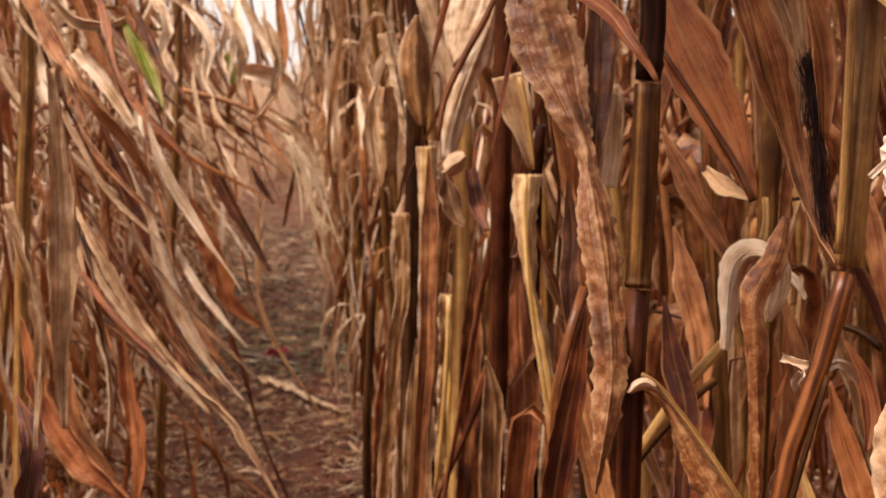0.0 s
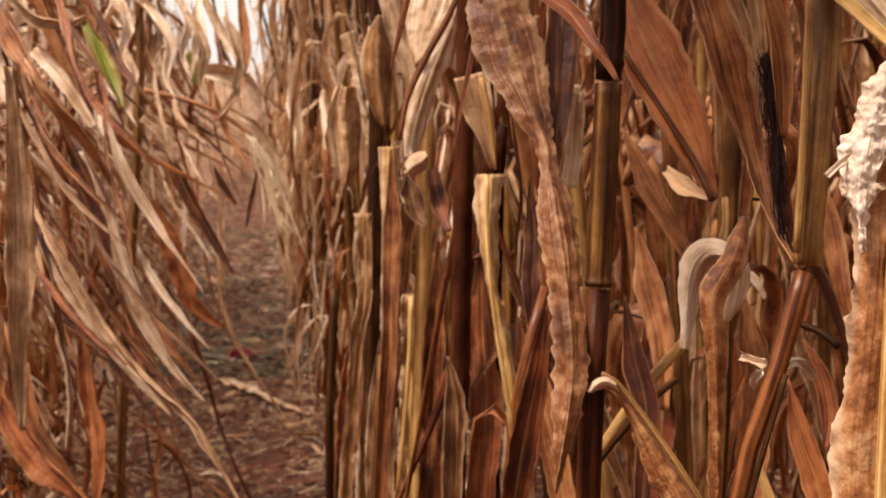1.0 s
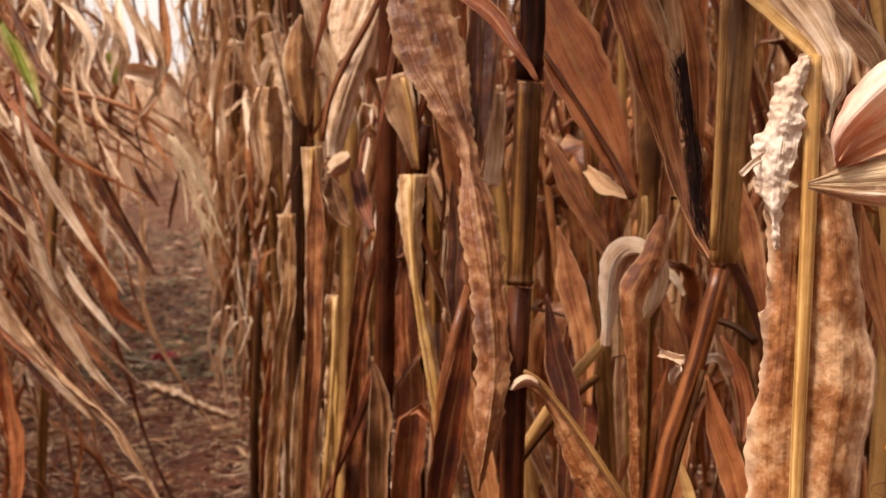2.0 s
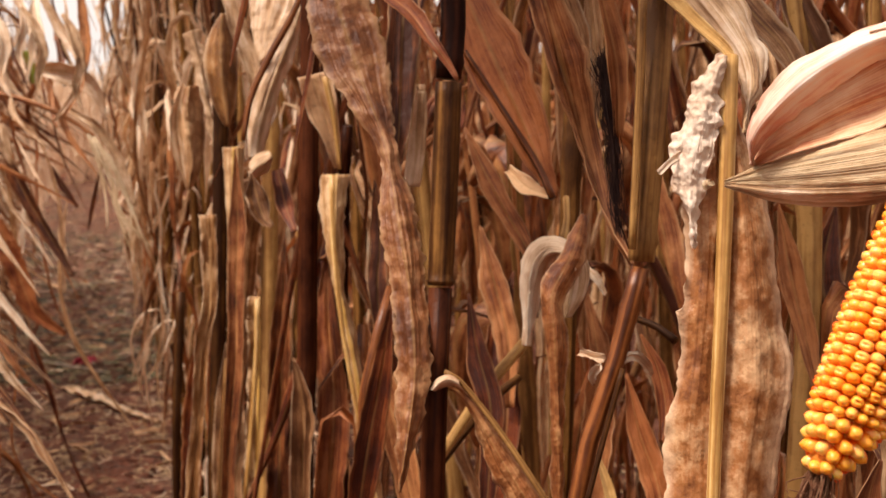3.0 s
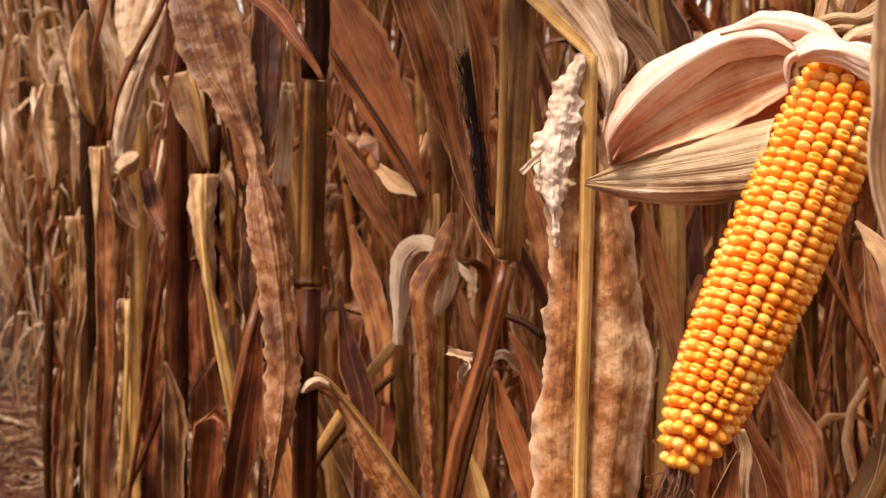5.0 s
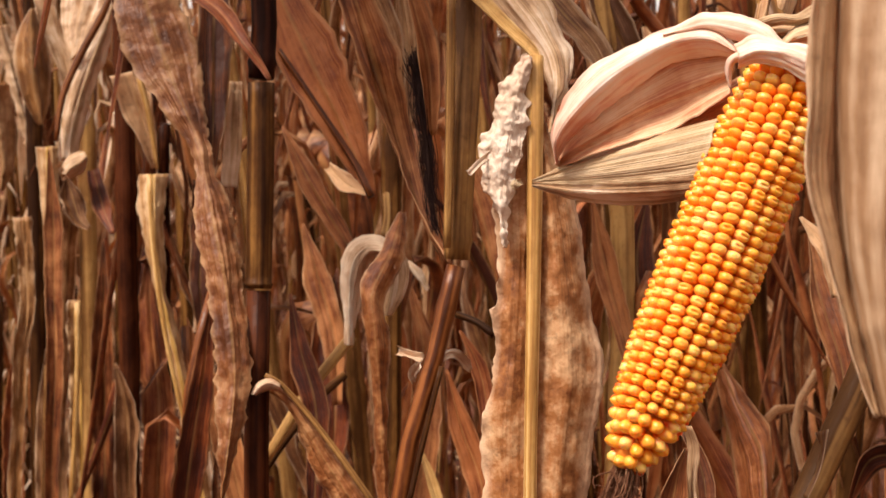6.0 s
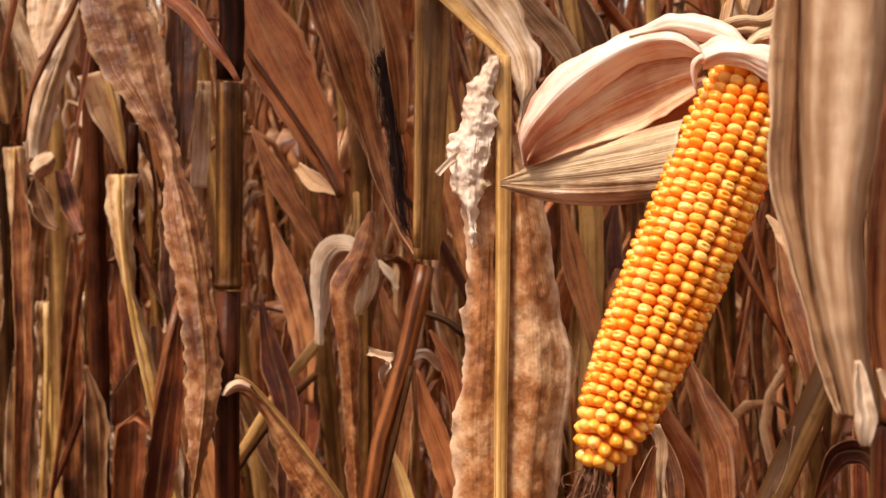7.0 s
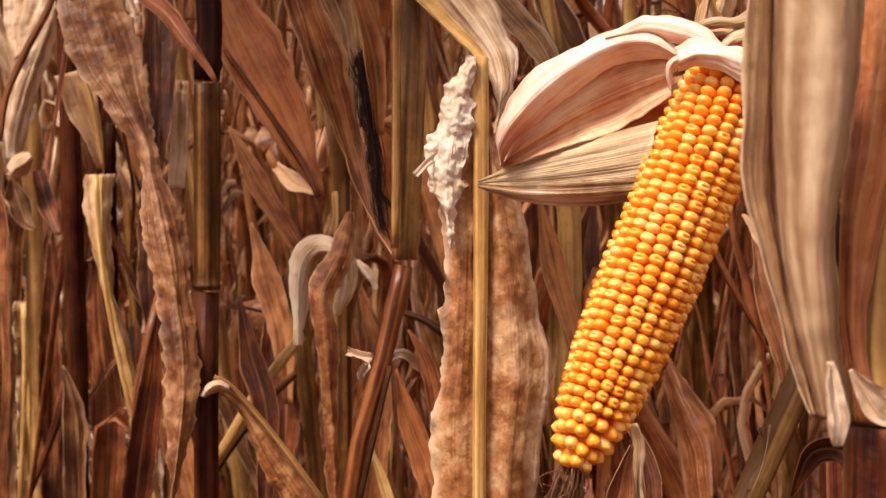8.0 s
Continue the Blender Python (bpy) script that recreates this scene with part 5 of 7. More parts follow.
leaf(bent_leaf_plant, [(0.034, 1.693, 1.094), (0.030, 1.684, 1.036), (0.026, 1.672, 0.962), (0.022, 1.661, 0.888), (0.020, 1.648, 0.800)], [0.0480, 0.0400, 0.0340, 0.0330, 0.0340], STRIPED, curl=0.35, ruffle=0.22, waves=18.0, rib=-0.08)
leaf(bent_leaf_plant, [(0.005, 1.664, 1.290), (0.006, 1.650, 1.205), (0.003, 1.638, 1.133), (-0.000, 1.622, 1.033), (-0.010, 1.605, 0.919), (-0.016, 1.588, 0.813)], [0.0020, 0.0247, 0.0232, 0.0232, 0.0202, 0.0202], BROWN, curl=0.7, ruffle=0.04)
leaf(bent_leaf_plant, [(0.066, 1.593, 1.181), (0.061, 1.590, 1.096), (0.057, 1.587, 1.011), (0.049, 1.571, 0.818)], [0.0020, 0.0325, 0.0326, 0.0356], BROWN, curl=0.5)

frayed_leaf_plant = thing("maize_plant", "dry maize plant with frayed narrow leaves and a husked ear", "maize plant", (-0.060, 1.850, 0.0), "maize plants of the field")
stem(frayed_leaf_plant, [(-0.030, 1.960, 2.100), (-0.027, 1.981, 1.520), (-0.035, 1.950, 1.248), (-0.044, 1.920, 0.993), (-0.054, 1.891, 0.738), (-0.060, 1.950, 0.000)], [0.0093, 0.0116, 0.0116, 0.0120, 0.0128, 0.0141], STALK, nodes=(0.15, 0.36, 0.6, 0.8), count=36)
leaf(frayed_leaf_plant, [(-0.042, 1.792, 1.195), (-0.041, 1.786, 1.138), (-0.043, 1.779, 1.075), (-0.054, 1.772, 1.020), (-0.060, 1.763, 0.942), (-0.069, 1.754, 0.864), (-0.076, 1.742, 0.770)], [0.0240, 0.0230, 0.0220, 0.0200, 0.0180, 0.0200, 0.0200], GOLDEN, curl=0.35, ruffle=0.25, waves=20.0)
cloth(frayed_leaf_plant, [[(-0.0896, 2.0119, 1.4529), (-0.0766, 1.9992, 1.4085), (-0.0638, 1.9856, 1.3568), (-0.0511, 1.9715, 1.3004), (-0.0438, 1.9567, 1.2394), (-0.0390, 1.9418, 1.1790)], [(-0.0766, 2.0047, 1.4561), (-0.0650, 1.9915, 1.4081), (-0.0557, 1.9778, 1.3566), (-0.0434, 1.9637, 1.3004), (-0.0363, 1.9489, 1.2397), (-0.0334, 1.9340, 1.1796)], [(-0.0650, 2.0136, 1.4602), (-0.0548, 1.9999, 1.4081), (-0.0488, 1.9861, 1.3565), (-0.0367, 1.9720, 1.3001), (-0.0300, 1.9571, 1.2391), (-0.0289, 1.9422, 1.1788)]], PALE, "leaf", creases=0.002, crumple=0.002, seed=51, rows=20, count=90, ruffle=(0.004, 14.0), ragged=0.004)
leaf(frayed_leaf_plant, [(-0.013, 1.881, 1.519), (0.003, 1.864, 1.454), (0.021, 1.848, 1.397), (0.029, 1.831, 1.333)], [0.0244, 0.0307, 0.0273, 0.0080], PALE, curl=0.5)
leaf(frayed_leaf_plant, [(-0.049, 1.880, 1.085), (-0.065, 1.868, 0.986), (-0.077, 1.857, 0.886), (-0.084, 1.838, 0.729)], [0.0020, 0.0334, 0.0367, 0.0334], RED, curl=0.5)
leaf(frayed_leaf_plant, [(-0.028, 1.852, 1.005), (-0.034, 1.832, 0.926), (-0.037, 1.813, 0.847), (-0.034, 1.791, 0.744)], [0.0020, 0.0214, 0.0245, 0.0244], TAN, curl=0.5)
leaf(frayed_leaf_plant, [(-0.008, 1.910, 0.890), (-0.014, 1.889, 0.860), (-0.021, 1.866, 0.806), (-0.023, 1.840, 0.728)], [0.0020, 0.0289, 0.0303, 0.0300], TAN, curl=0.5)
stem(cut_leaf_plant, [(0.123, 1.356, 1.271), (0.122, 1.349, 1.229), (0.123, 1.342, 1.188), (0.128, 1.333, 1.124), (0.138, 1.323, 1.053), (0.155, 1.310, 0.965)], [0.0027, 0.0027, 0.0027, 0.0024, 0.0024, 0.0021], RIB, "midrib", count=16)
stem(cut_leaf_plant, [(0.117, 1.322, 1.372), (0.124, 1.321, 1.336), (0.128, 1.321, 1.304), (0.130, 1.321, 1.278)], [0.0035, 0.0032, 0.0026, 0.0017], RIB, "midrib", count=10)
stem(bent_leaf_plant, [(0.027, 1.674, 1.095), (0.024, 1.663, 1.025), (0.015, 1.648, 0.923), (0.005, 1.635, 0.836)], [0.0037, 0.0033, 0.0033, 0.0030], RIB, "midrib", count=12)
cloth(frayed_leaf_plant, [[(-0.0817, 1.8576, 1.3703), (-0.0916, 1.8510, 1.3379), (-0.0882, 1.8437, 1.2948), (-0.0827, 1.8370, 1.2566), (-0.0724, 1.8315, 1.2279)], [(-0.0662, 1.8240, 1.3706), (-0.0669, 1.8176, 1.3377), (-0.0654, 1.8103, 1.2954), (-0.0648, 1.8038, 1.2603), (-0.0674, 1.7977, 1.2301)], [(-0.0566, 1.8587, 1.3717), (-0.0483, 1.8524, 1.3370), (-0.0487, 1.8450, 1.2940), (-0.0529, 1.8385, 1.2608), (-0.0685, 1.8316, 1.2278)]], TAN, "husked_ear", creases=0.0025, crumple=0.002, seed=53, rows=30, count=50, ragged=0.0015)
cloth(frayed_leaf_plant, [[(-0.0222, 1.8856, 1.4736), (-0.0400, 1.8795, 1.4429), (-0.0472, 1.8734, 1.4092), (-0.0428, 1.8671, 1.3706), (-0.0325, 1.8615, 1.3367), (-0.0191, 1.8574, 1.3148)], [(-0.0172, 1.8432, 1.4708), (-0.0204, 1.8379, 1.4429), (-0.0208, 1.8318, 1.4074), (-0.0193, 1.8255, 1.3697), (-0.0164, 1.8197, 1.3367), (-0.0137, 1.8154, 1.3155)], [(-0.0174, 1.8858, 1.4735), (-0.0060, 1.8811, 1.4471), (0.0003, 1.8749, 1.4083), (-0.0011, 1.8684, 1.3698), (-0.0054, 1.8624, 1.3362), (-0.0133, 1.8576, 1.3147)]], GOLDEN, "husked_ear", creases=0.0025, crumple=0.001, seed=52, rows=30, count=50, ragged=0.001)
leaf(frayed_leaf_plant, [(-0.073, 1.838, 1.375), (-0.084, 1.834, 1.335), (-0.081, 1.827, 1.279), (-0.071, 1.821, 1.228)], [0.0080, 0.0208, 0.0192, 0.0064], PALE, curl=0.7)
leaf(frayed_leaf_plant, [(-0.061, 1.858, 1.375), (-0.053, 1.850, 1.330), (-0.056, 1.840, 1.278), (-0.066, 1.832, 1.231)], [0.0020, 0.0161, 0.0145, 0.0048], BROWN, curl=0.7)

stem(cut_leaf_plant, [(0.1296, 1.5445, 1.1767), (0.1243, 1.5268, 1.1120), (0.1191, 1.5092, 1.0480), (0.1091, 1.5292, 0.0000)], [0.0075, 0.0075, 0.0083], STALK_GOLD, "broken_stem", nodes=(0.1, 0.24, 0.45), count=24)
stem(bent_leaf_plant, [(0.0870, 1.6146, 1.1866), (0.0793, 1.5857, 1.0247), (0.0717, 1.5570, 0.8648), (0.0617, 1.5770, 0.0000)], [0.0080, 0.0080, 0.0088], STALK, "broken_stem", nodes=(0.1, 0.24, 0.45), count=24)
stem(cut_leaf_plant, [(0.1523, 1.3860, 1.1057), (0.1496, 1.3721, 1.0732), (0.1468, 1.3582, 1.0411), (0.1368, 1.3782, 0.0000)], [0.0060, 0.0060, 0.0066], STALK_RED, "broken_stem", nodes=(0.1, 0.24, 0.45), count=24)
stem(cut_leaf_plant, [(0.1761, 1.2428, 1.1669), (0.1626, 1.2278, 1.1284), (0.1494, 1.2129, 1.0905), (0.1394, 1.2329, 0.0000)], [0.0055, 0.0055, 0.0060], STALK_RED, "broken_stem", nodes=(0.1, 0.24, 0.45), count=24)
stem(frayed_leaf_plant, [(-0.0176, 1.7706, 0.9975), (-0.0243, 1.7491, 0.8996), (-0.0310, 1.7276, 0.8029), (-0.0410, 1.7476, 0.0000)], [0.0075, 0.0075, 0.0083], STALK_GOLD, "broken_stem", nodes=(0.1, 0.24, 0.45), count=24)
stem(frayed_leaf_plant, [(-0.1540, 2.4704, 0.9923), (-0.1597, 2.4458, 0.8677), (-0.1655, 2.4213, 0.7442), (-0.1755, 2.4413, 0.0000)], [0.0090, 0.0090, 0.0099], STALK, "broken_stem", nodes=(0.1, 0.24, 0.45), count=24)
drooping_plant = thing("maize_plant", "dry maize plant with long straps of leaf drooping over the path", "maize plant", (-0.660, 1.600, 0.0), "maize plants of the field")
stem(drooping_plant, [(-0.620, 1.750, 2.050), (-0.546, 1.761, 1.513), (-0.555, 1.724, 1.192), (-0.565, 1.680, 0.810), (-0.650, 1.750, 0.000)], [0.0080, 0.0095, 0.0100, 0.0108, 0.0120], STALK_GOLD, nodes=(0.15, 0.36, 0.6, 0.8), count=36)
leaf(drooping_plant, [(-0.446, 1.602, 1.238), (-0.399, 1.557, 1.178), (-0.340, 1.510, 1.101), (-0.277, 1.465, 1.041), (-0.218, 1.444, 0.991), (-0.187, 1.424, 0.950), (-0.157, 1.403, 0.903)], [0.0020, 0.0167, 0.0203, 0.0185, 0.0169, 0.0168, 0.0038], TAN, curl=0.75, ruffle=0.16, twist=(0, -40, -20), crinkle=0.05)
leaf(drooping_plant, [(-0.452, 1.610, 1.222), (-0.415, 1.581, 1.154), (-0.363, 1.553, 1.087), (-0.306, 1.525, 1.028), (-0.254, 1.499, 0.981)], [0.0043, 0.0155, 0.0181, 0.0151, 0.0041], PALE, curl=0.87, ruffle=0.16, twist=(0, -3, 33), crinkle=0.05)
leaf(drooping_plant, [(-0.446, 1.642, 1.235), (-0.387, 1.609, 1.150), (-0.325, 1.577, 1.068), (-0.267, 1.547, 1.009), (-0.225, 1.517, 0.959)], [0.0020, 0.0144, 0.0170, 0.0153, 0.0041], BROWN, curl=0.99, ruffle=0.16, twist=(0, 34, -34), crinkle=0.05)
leaf(drooping_plant, [(-0.437, 1.657, 1.182), (-0.379, 1.622, 1.097), (-0.316, 1.589, 1.022), (-0.268, 1.558, 0.971)], [0.0020, 0.0174, 0.0157, 0.0056], BROWN, curl=1.1099999999999999, ruffle=0.16, twist=(0, -9, 19), crinkle=0.05)
leaf(drooping_plant, [(-0.419, 1.740, 1.289), (-0.374, 1.711, 1.175), (-0.337, 1.684, 1.086), (-0.289, 1.660, 1.014), (-0.241, 1.638, 0.965)], [0.0077, 0.0259, 0.0286, 0.0224, 0.0059], PALE, curl=0.75, ruffle=0.16, waves=16.0, twist=(0, 28, -48), crinkle=0.05)
leaf(drooping_plant, [(-0.444, 1.768, 1.280), (-0.399, 1.737, 1.173), (-0.354, 1.708, 1.075), (-0.313, 1.681, 1.003), (-0.282, 1.658, 0.969)], [0.0020, 0.0216, 0.0229, 0.0181, 0.0045], BROWN, curl=0.87, ruffle=0.16, twist=(0, -15, 5), crinkle=0.05)
leaf(drooping_plant, [(-0.403, 1.745, 1.242), (-0.365, 1.724, 1.158), (-0.334, 1.703, 1.083), (-0.309, 1.682, 1.010)], [0.0062, 0.0169, 0.0183, 0.0045], PALE, curl=0.99, ruffle=0.16, twist=(0, 22, 58), crinkle=0.05)
leaf(drooping_plant, [(-0.455, 1.512, 1.502), (-0.411, 1.479, 1.428), (-0.362, 1.448, 1.363), (-0.325, 1.468, 1.304), (-0.300, 1.487, 1.244)], [0.0290, 0.0350, 0.0293, 0.0220, 0.0066], BROWN, curl=1.1099999999999999, ruffle=0.16, twist=(0, -21, -9), crinkle=0.05)
leaf(drooping_plant, [(-0.368, 1.610, 1.454), (-0.343, 1.589, 1.411), (-0.323, 1.568, 1.373), (-0.309, 1.549, 1.345)], [0.0112, 0.0306, 0.0262, 0.0041], GREEN, curl=0.75, label='leaf still green along its middle', ruffle=0.16, twist=(0, 16, 44), crinkle=0.05)
leaf(drooping_plant, [(-0.402, 1.284, 1.255), (-0.378, 1.272, 1.193), (-0.366, 1.262, 1.143), (-0.366, 1.249, 1.076), (-0.370, 1.236, 1.010)], [0.0171, 0.0250, 0.0227, 0.0169, 0.0056], PALE, curl=0.87, ruffle=0.16, twist=(0, -27, -23), crinkle=0.05)
leaf(drooping_plant, [(-0.371, 1.351, 1.392), (-0.362, 1.331, 1.286), (-0.359, 1.312, 1.182), (-0.360, 1.294, 1.090), (-0.355, 1.279, 1.022)], [0.0178, 0.0354, 0.0375, 0.0292, 0.0081], PALE, curl=0.99, ruffle=0.16, twist=(0, 10, 30), crinkle=0.05)
leaf(drooping_plant, [(-0.463, 1.611, 1.491), (-0.425, 1.608, 1.459), (-0.390, 1.609, 1.451), (-0.366, 1.611, 1.461)], [0.0211, 0.0281, 0.0253, 0.0070], PALE, curl=1.1099999999999999, ruffle=0.16, twist=(0, -33, -37), crinkle=0.05)
leaf(drooping_plant, [(-0.429, 1.604, 1.421), (-0.384, 1.575, 1.377), (-0.343, 1.545, 1.322)], [0.0281, 0.0346, 0.0109], PALE, curl=0.75, ruffle=0.16, twist=(0, 4, 16), crinkle=0.05)
leaf(drooping_plant, [(-0.448, 1.417, 1.118), (-0.412, 1.392, 1.032), (-0.370, 1.370, 0.973), (-0.310, 1.349, 0.922)], [0.0020, 0.0504, 0.0498, 0.0185], RED, curl=0.87, ruffle=0.16, twist=(0, -39, -51), crinkle=0.05)
leaf(drooping_plant, [(-0.409, 1.462, 1.056), (-0.398, 1.438, 0.995), (-0.361, 1.417, 0.947), (-0.331, 1.397, 0.907)], [0.0020, 0.0287, 0.0232, 0.0064], BROWN, curl=0.99, ruffle=0.16, twist=(0, -2, 2), crinkle=0.05)
leaf(drooping_plant, [(-0.452, 1.669, 1.121), (-0.434, 1.661, 1.046), (-0.424, 1.653, 0.972), (-0.429, 1.644, 0.898)], [0.0149, 0.0224, 0.0179, 0.0060], PALE, curl=1.1099999999999999, ruffle=0.16, twist=(0, 35, 55), crinkle=0.05)
leaf(drooping_plant, [(-0.437, 1.763, 1.059), (-0.422, 1.737, 0.968), (-0.403, 1.712, 0.894), (-0.403, 1.685, 0.807)], [0.0020, 0.0345, 0.0341, 0.0154], RED, curl=0.75, ruffle=0.16, twist=(0, -8, -12), crinkle=0.05)
leaf(drooping_plant, [(-0.415, 1.310, 1.051), (-0.392, 1.281, 1.010), (-0.389, 1.249, 0.949)], [0.0020, 0.0407, 0.0343], RED, curl=0.87, ruffle=0.16, twist=(0, 29, 41), crinkle=0.05)
leaf(drooping_plant, [(-0.434, 1.695, 1.335), (-0.403, 1.682, 1.276), (-0.372, 1.668, 1.202), (-0.357, 1.654, 1.136)], [0.0020, 0.0372, 0.0326, 0.0074], RED, curl=0.99, ruffle=0.16, twist=(0, -14, -26), crinkle=0.05)

fallen_plant = thing("maize_plant", "broken maize plant slumped across the path with bleached tassel", "maize plant", (-0.950, 2.750, 0.0), "maize plants of the field")
stem(fallen_plant, [(-0.614, 2.903, 1.385), (-0.510, 2.886, 1.358), (-0.431, 2.869, 1.325), (-0.366, 2.849, 1.281)], [0.0064, 0.0063, 0.0057, 0.0044], BROWN, "broken_stem", count=14)
stem(fallen_plant, [(-0.720, 3.060, 2.100), (-0.650, 3.030, 1.622), (-0.660, 2.982, 1.203), (-0.690, 2.936, 0.811), (-0.760, 2.960, 0.000)], [0.0095, 0.0105, 0.0108, 0.0112, 0.0120], STALK_GOLD, nodes=(0.15, 0.36, 0.6, 0.8), count=30)
stem(fallen_plant, [(-0.366, 2.849, 1.281), (-0.321, 2.825, 1.206), (-0.289, 2.801, 1.133), (-0.245, 2.773, 1.023)], [0.0025, 0.0031, 0.0025, 0.0018], HUSK_GREY, "tassel_branch", count=10)
stem(fallen_plant, [(-0.372, 2.849, 1.283), (-0.334, 2.823, 1.194), (-0.307, 2.799, 1.121), (-0.288, 2.776, 1.061)], [0.0025, 0.0031, 0.0025, 0.0018], HUSK_GREY, "tassel_branch", count=10)
stem(fallen_plant, [(-0.378, 2.849, 1.286), (-0.352, 2.824, 1.207), (-0.338, 2.801, 1.146), (-0.334, 2.777, 1.086)], [0.0025, 0.0025, 0.0025, 0.0018], HUSK_GREY, "tassel_branch", count=10)
leaf(fallen_plant, [(-0.470, 2.832, 1.602), (-0.412, 2.797, 1.502), (-0.374, 2.766, 1.440), (-0.378, 2.734, 1.379), (-0.418, 2.700, 1.315)], [0.0197, 0.0268, 0.0266, 0.0215, 0.0071], PALE, curl=0.6)
leaf(fallen_plant, [(-0.378, 2.833, 1.588), (-0.367, 2.804, 1.477), (-0.381, 2.776, 1.380), (-0.410, 2.751, 1.320)], [0.0172, 0.0293, 0.0267, 0.0072], BROWN, curl=0.6)
leaf(fallen_plant, [(-0.495, 2.860, 1.420), (-0.424, 2.846, 1.418), (-0.359, 2.828, 1.386), (-0.333, 2.804, 1.318)], [0.0376, 0.0548, 0.0445, 0.0123], PALE, "husk", curl=0.8, count=18)
leaf(fallen_plant, [(-0.406, 2.804, 1.338), (-0.343, 2.784, 1.294), (-0.293, 2.759, 1.209), (-0.268, 2.735, 1.138)], [0.0172, 0.0269, 0.0219, 0.0072], PALE, curl=0.6)
leaf(fallen_plant, [(-0.596, 2.816, 1.329), (-0.551, 2.803, 1.291), (-0.525, 2.787, 1.224)], [0.0322, 0.0395, 0.0123], PALE, curl=0.6)
leaf(fallen_plant, [(-0.493, 2.815, 1.462), (-0.481, 2.812, 1.431), (-0.479, 2.808, 1.394)], [0.0197, 0.0246, 0.0123], GREEN, curl=0.6)
leaf(fallen_plant, [(-0.578, 2.894, 1.296), (-0.525, 2.864, 1.170), (-0.460, 2.837, 1.057), (-0.414, 2.813, 0.983)], [0.0020, 0.0456, 0.0378, 0.0100], BROWN, curl=0.6)
leaf(fallen_plant, [(-0.605, 2.877, 1.157), (-0.556, 2.864, 1.030), (-0.507, 2.851, 0.902), (-0.444, 2.847, 0.851)], [0.0020, 0.0510, 0.0510, 0.0102], RED, curl=0.6)
leaf(fallen_plant, [(-0.464, 2.889, 1.218), (-0.440, 2.884, 1.167), (-0.412, 2.880, 1.126)], [0.0020, 0.0229, 0.0076], RED, curl=0.6)
leaf(fallen_plant, [(-0.363, 2.890, 1.203), (-0.376, 2.883, 1.140), (-0.390, 2.875, 1.077)], [0.0020, 0.0178, 0.0051], BROWN, curl=0.6)

ear = thing("maize_ear", "ripe golden maize ear with pale husk peeled back", "maize ear", (0.385, 0.506, 1.355))
stem(ear, [(0.392, 0.549, 1.404), (0.387, 0.538, 1.391), (0.387, 0.527, 1.373), (0.387, 0.518, 1.360)], [0.0044, 0.0045, 0.0062, 0.0086], STALK_GOLD, "shank", count=14)
cloth(ear, [[(0.3686, 0.5264, 1.3649), (0.3610, 0.5389, 1.3766), (0.3453, 0.5519, 1.3752), (0.3302, 0.5638, 1.3681), (0.3185, 0.5748, 1.3601), (0.3069, 0.5926, 1.3385), (0.3068, 0.6000, 1.3278), (0.3104, 0.6066, 1.3180), (0.3148, 0.6135, 1.3130)], [(0.3596, 0.5099, 1.3640), (0.3527, 0.5215, 1.3704), (0.3414, 0.5333, 1.3692), (0.3293, 0.5445, 1.3624), (0.3177, 0.5552, 1.3533), (0.3051, 0.5737, 1.3340), (0.3036, 0.5818, 1.3254), (0.3061, 0.5890, 1.3185), (0.3095, 0.5963, 1.3142)], [(0.3639, 0.5211, 1.3620), (0.3573, 0.5318, 1.3631), (0.3504, 0.5424, 1.3618), (0.3395, 0.5532, 1.3544), (0.3267, 0.5640, 1.3435), (0.3131, 0.5831, 1.3273), (0.3108, 0.5918, 1.3211), (0.3113, 0.5998, 1.3166), (0.3135, 0.6076, 1.3131)]], HUSK, "husk", creases=0.00035, crumple=0.0009, grain=0.03, seed=1, rows=40, count=70, ruffle=(0.0012, 9.0), ragged=0.0008)
cloth(ear, [[(0.3662, 0.5259, 1.3640), (0.3525, 0.5473, 1.3638), (0.3415, 0.5581, 1.3565), (0.3286, 0.5690, 1.3455), (0.3149, 0.5882, 1.3292), (0.3130, 0.6049, 1.3185), (0.3152, 0.6126, 1.3150)], [(0.3636, 0.5223, 1.3557), (0.3486, 0.5431, 1.3485), (0.3367, 0.5543, 1.3418), (0.3255, 0.5651, 1.3337), (0.3126, 0.5846, 1.3217), (0.3121, 0.6015, 1.3151), (0.3141, 0.6095, 1.3127)], [(0.3646, 0.5257, 1.3513), (0.3490, 0.5461, 1.3407), (0.3363, 0.5576, 1.3345), (0.3266, 0.5682, 1.3283), (0.3145, 0.5879, 1.3187), (0.3136, 0.6051, 1.3140), (0.3153, 0.6133, 1.3124)], [(0.3608, 0.5188, 1.3470), (0.3452, 0.5388, 1.3329), (0.3320, 0.5505, 1.3275), (0.3238, 0.5609, 1.3230), (0.3126, 0.5808, 1.3165), (0.3119, 0.5983, 1.3139), (0.3134, 0.6065, 1.3126)]], HUSK_ROSE, "inner_husk", creases=0.0005, crumple=0.001, grain=0.03, seed=2, rows=40, count=70, ragged=0.0006)
